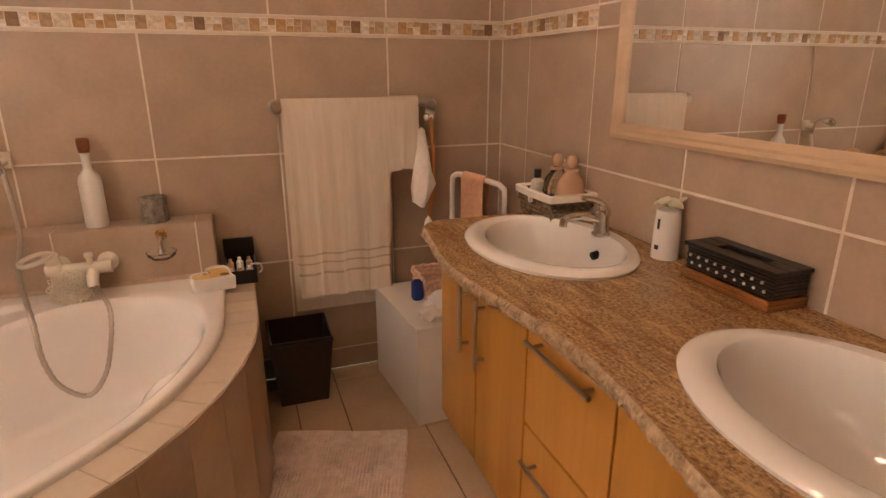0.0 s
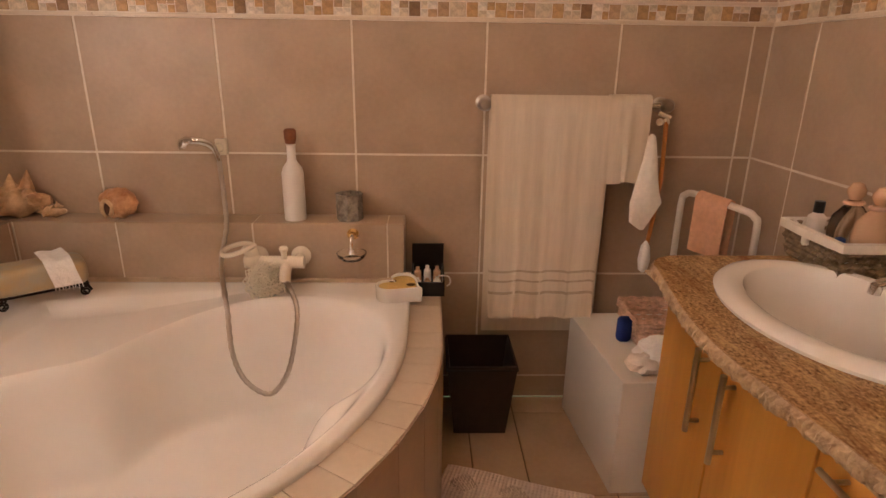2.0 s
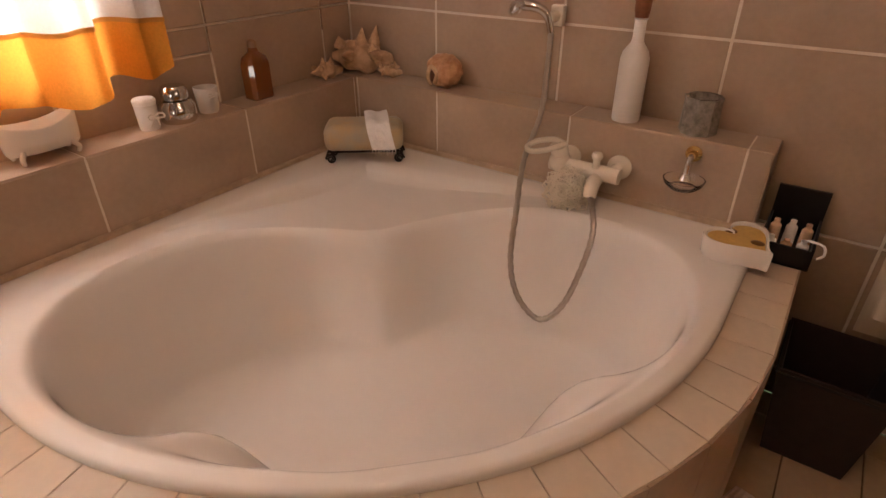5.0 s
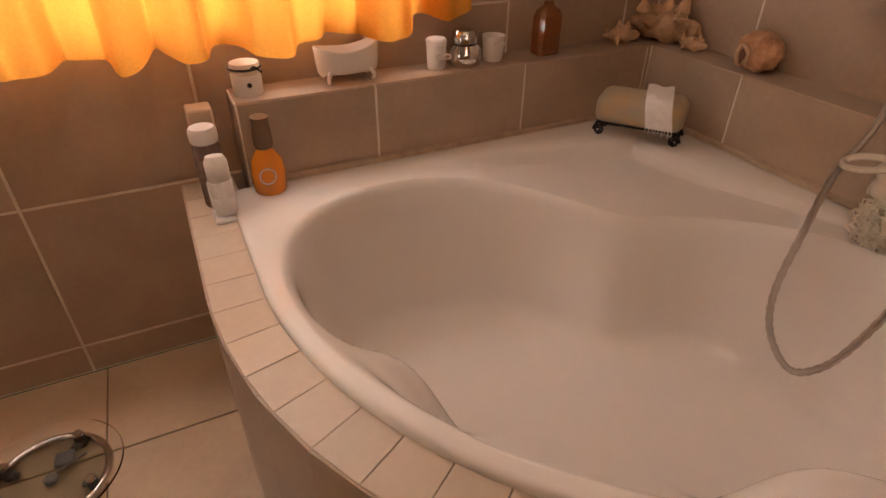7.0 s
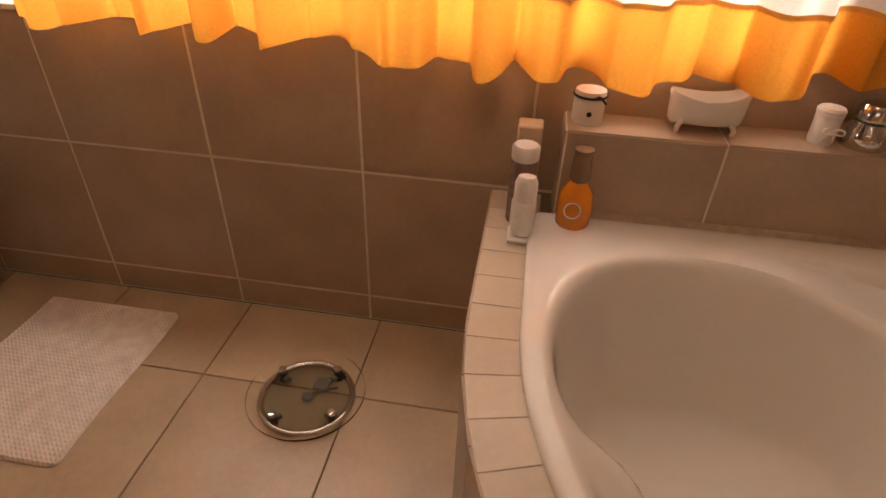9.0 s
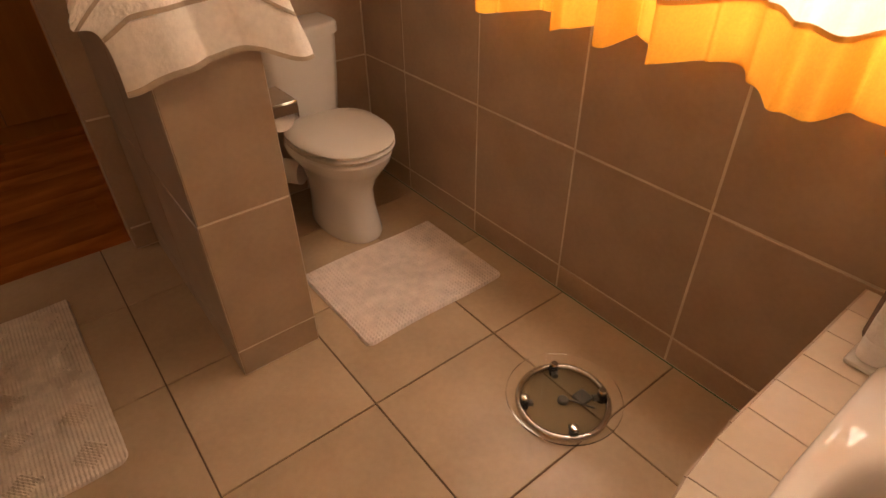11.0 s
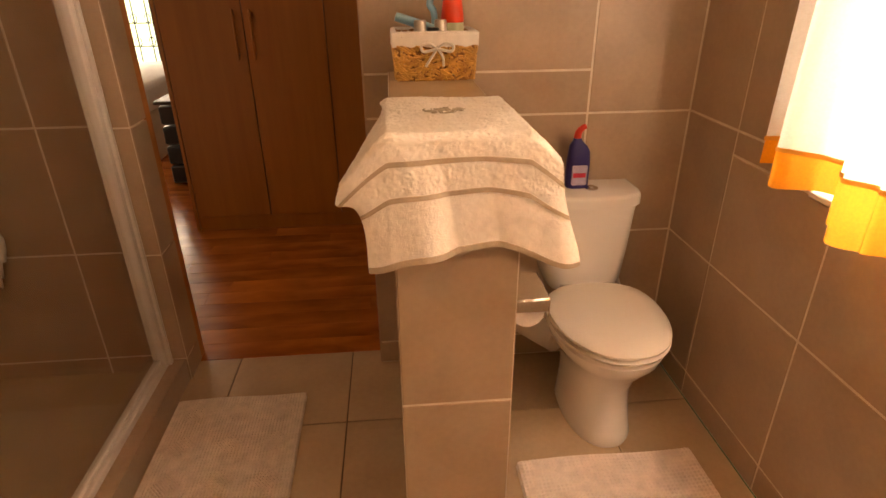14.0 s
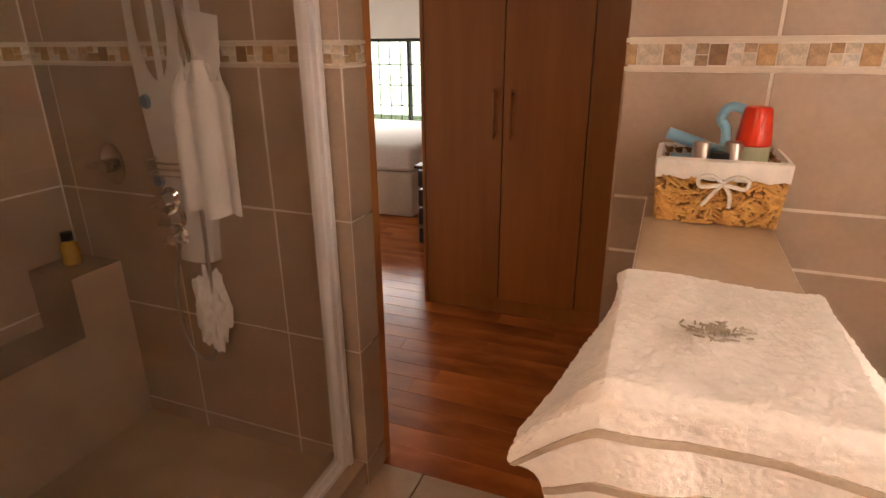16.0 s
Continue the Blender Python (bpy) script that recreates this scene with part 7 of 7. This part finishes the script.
def mosaic(parent, face, plane, a0, a1, holes=()):
    """The border: a thin pale strip below and above a row of little stones in pairs and single pieces."""
    rng = random.Random(int(abs(a0 * 37 + a1 * 91 + plane * 53)))
    spans = [(a0, a1, 1.455, 1.525)]
    for hole in holes:
        spans = [s for r in spans for s in split(r, hole)]
    out = {"x+": 1, "x-": -1, "y+": 1, "y-": -1}[face]
    for s0, s1, _, _ in spans:
        n = max(1, round((s1 - s0) / T))
        w = (s1 - s0) / n
        for i in range(n):
            lay(parent, "border_strip", face, plane + out * 0.003, s0 + i * w, s0 + (i + 1) * w, 1.453, 1.464, TRIM, "strip", 0.001, 0.011)
            lay(parent, "border_strip", face, plane + out * 0.003, s0 + i * w, s0 + (i + 1) * w, 1.516, 1.527, TRIM, "strip", 0.001, 0.011)
        a, k = s0, 0
        while a < s1 - 0.012:
            pattern = (3, 1, 3, 4, 2, 1, 3, 0, 3, 4, 6, 1)[k % 12]
            w = 0.040 if pattern in (0, 1, 4) else 0.056
            b = min(a + w, s1)
            if pattern in (3,):
                m = (a + b) / 2 + rng.uniform(-0.006, 0.006)
                zm = 1.490 + rng.uniform(-0.005, 0.005)
                for p, q, z0, z1 in ((a, m, 1.465, zm), (m, b, 1.465, zm), (a, m, zm, 1.515), (m, b, zm, 1.515)):
                    lay(parent, "stone", face, plane + out * rng.choice((-0.001, 0.0, 0.001)), p, q, z0, z1, STONES[rng.choice((2, 3, 3, 2, 1, 4))], "stone%d" % rng.randrange(99), 0.0022, 0.008)
            else:
                lay(parent, "stone", face, plane + out * rng.choice((0.0, 0.001)), a, b, 1.466, 1.514, STONES[(0, 1, 2, 3, 4, 3, 2)[pattern]], "stone_l%d" % pattern, 0.003, 0.008)
            a, k = b, k + 1


tile_wall(wall_north, "y-", YN, XW, XE, -0.522)
tile_wall(wall_east, "x-", XE, SH_Y0 + 0.1, YN, -0.702, band=False)
mosaic(wall_east, "x-", XE, -0.702, YN)
js = joints(SH_Y0 + 0.1, -0.702, -0.702)
for a, b in zip(js, js[1:]):
    lay(wall_east, "tile", "x-", XE, a, b, 1.455, 1.525, TILE, "wall")
tile_wall(wall_west, "x+", XW, YS, YN, -1.972, holes=[(WIN_Y0, WIN_Y1, WIN_Z0, WIN_Z1)])
tile_wall(wall_south, "y+", YS, XW, SH_E, -2.37, holes=[(DOOR_X0, DOOR_X1, -1, 2.05), (-1.932, -1.692, -1, 1.15)])
tile_wall(wall_shower_east, "x-", SH_E, YS, SH_Y0, -3.2)
# doorway reveals
for z0, z1 in ROWS[:4]:
    lay(wall_south, "tile", "x+", DOOR_X0, -3.75, YS, z0, z1, TILE, "wall")
# wall end beside the door: three narrow faces
for z0, z1 in ROWS:
    lay(jamb, "tile", "y+", -3.61, -0.853, -0.758, z0, z1, TILE, "wall")
    lay(jamb, "tile", "x-", -0.853, -3.75, -3.612, z0, z1, TILE, "wall")
mosaic(jamb, "y+", -3.61, -0.853, -0.758)
mosaic(jamb, "x-", -0.853, -3.75, -3.612)
# half wall
for z0, z1 in ((0, 0.1), (0.1, 0.55), (0.55, 1.005), (1.005, 1.148)):
    lay(half_wall, "tile", "y+", -2.735, -1.94, -1.684, z0, z1, TILE, "wall")
    for a, b in zip(joints(YS, -2.737, -3.19), joints(YS, -2.737, -3.19)[1:]):
        lay(half_wall, "tile", "x+", -1.684, a, b, z0, z1, TILE, "wall")
        lay(half_wall, "tile", "x-", -1.94, a, b, z0, z1, TILE, "wall")
for a, b in ((YS, -3.45), (-3.45, -3.05), (-3.05, -2.735)):
    lay(half_wall, "tile", "z+", 1.158, -1.94, -1.684, a, b, FLOOR_TILE, "top")
# ledges of the bath
js = joints(-1.438, LEDGE_Y, -1.08, 0.47)
for a, b in zip(js, js[1:]):
    lay(ledge_west, "tile", "x+", LEDGE_X, a, b, DECK_Z + 0.015, LEDGE_Z - 0.001, TILE, "wall")
    lay(ledge_west, "tile", "z+", LEDGE_Z, XW, LEDGE_X, a, b, TILE, "wall", 0.004)
lay(ledge_west, "tile", "y-", -1.438 - 0.004, XW, LEDGE_X, DECK_Z, LEDGE_Z, TILE, "wall")
js = joints(LEDGE_X, -1.260, -2.26, 0.47)
for a, b in zip(js, js[1:]):
    lay(ledge_north, "tile", "y-", LEDGE_Y, a, b, DECK_Z + 0.015, LEDGE_Z - 0.001, TILE, "wall")
    lay(ledge_north, "tile", "z+", LEDGE_Z, a, b, LEDGE_Y, 0.0, TILE, "wall", 0.004)
lay(ledge_north, "tile", "z+", LEDGE_Z, XW, LEDGE_X, LEDGE_Y, 0.0, TILE, "wall", 0.004)
lay(ledge_north, "tile", "x+", -1.260, LEDGE_Y, 0.0, DECK_Z, LEDGE_Z, TILE, "wall")

# bath surround: cut tiles fanned along the curved deck, and tall strips on the apron


def quad_piece(parent, name, quad, z0, z1, mat, ins=0.0018):
    c = sum((Vector((*p, 0)) for p in quad), Vector()) / 4
    me = bpy.data.meshes.new(name)
    lo, hi = [], []
    for p in quad:
        q = Vector((*p, 0)) - c
        lo.append((*(q * (1 - ins / q.length)).xy, z0))
        hi.append((*(q * (1 - 2.2 * ins / q.length)).xy, z1))
    v = lo + [(x, y, z1 - 0.0015) for x, y, _ in lo] + hi
    f = [(8, 9, 10, 11)] + [(i, (i + 1) % 4, 4 + (i + 1) % 4, 4 + i) for i in range(4)] + [(4 + i, 4 + (i + 1) % 4, 8 + (i + 1) % 4, 8 + i) for i in range(4)]
    me.from_pydata(v, [], f)
    me.materials.append(mat)
    ob = new(name, me)
    ob.parent = parent
    ob.matrix_basis = Matrix.Translation((c.x, c.y, 0))


def rim_line(r, s):
    """A point s metres along the deck's edge of arc radius r, from the north wall round to the west wall, s scaled to the outer edge."""
    straight = CU - LEDGE_Y
    arc_len = CR_DECK * math.pi / 2
    x_off = CU + r
    if s < straight:
        return LEDGE_X + x_off, 0.0 - s
    if s < straight + arc_len:
        a = (s - straight) / CR_DECK
        return uv(CU + r * math.cos(a), CU + r * math.sin(a))
    return LEDGE_X + CU - (s - straight - arc_len), LEDGE_Y - x_off


total = 2 * (CU - LEDGE_Y) + CR_DECK * math.pi / 2
DECK_TILE = material("cream_deck_tile", (0.60, 0.50, 0.39), 0.3, vary=0.08, scale=5, fine=60, bump=0.05, piece=0.06)
s = 0.0
while s < total - 0.01:
    e = min(s + 0.098, total)
    quad_piece(bath_surround, "deck_tile", [rim_line(CR_DECK, s), rim_line(CR_DECK, e), rim_line(CR_RIM - 0.03, e), rim_line(CR_RIM - 0.03, s)], DECK_Z - 0.012, DECK_Z, DECK_TILE, 0.0011)
    s = e
s = 0.0
while s < total - 0.01:
    e = min(s + 0.147, total)
    quad_piece(bath_surround, "apron_tile", [rim_line(CR_DECK + 0.004, s), rim_line(CR_DECK + 0.004, e), rim_line(CR_DECK - 0.006, e), rim_line(CR_DECK - 0.006, s)], 0.0, DECK_Z - 0.003, TILE, 0.0006)
    s = e

# bathroom floor
xs, ys = joints(XW, SH_X - 0.06, -2.405, 0.462), joints(-3.735, YN, -2.395, 0.4565)
for a, b in zip(xs, xs[1:]):
    for c, d in zip(ys, ys[1:]):
        lay(floor, "tile", "z+", 0.0, a, b, c, d, FLOOR_TILE, "floor", 0.0045, 0.008)
xs = joints(SH_X - 0.06, XE, -0.095, 0.462)
for a, b in zip(xs, xs[1:]):
    for c, d in zip(joints(SH_Y0, YN, -2.395, 0.4565), joints(SH_Y0, YN, -2.395, 0.4565)[1:]):
        lay(floor, "tile", "z+", 0.0, a, b, c, d, FLOOR_TILE, "floor", 0.0045, 0.008)
# bedroom planks run along the doorway wall
rng = random.Random(6)
y = -3.735
while y > -8.9:
    w = 0.115
    x = -2.8 - rng.uniform(0, 1.2)
    while x < 3.4:
        e = min(x + rng.choice((1.4, 1.9, 2.3)), 3.4)
        if e > -2.8:
            lay(bedroom_floor, "plank", "z+", 0.0, max(x, -2.8), e, max(y - w, -8.9), y, PLANK, "plank", 0.0003, 0.01)
        x = e
    y -= w
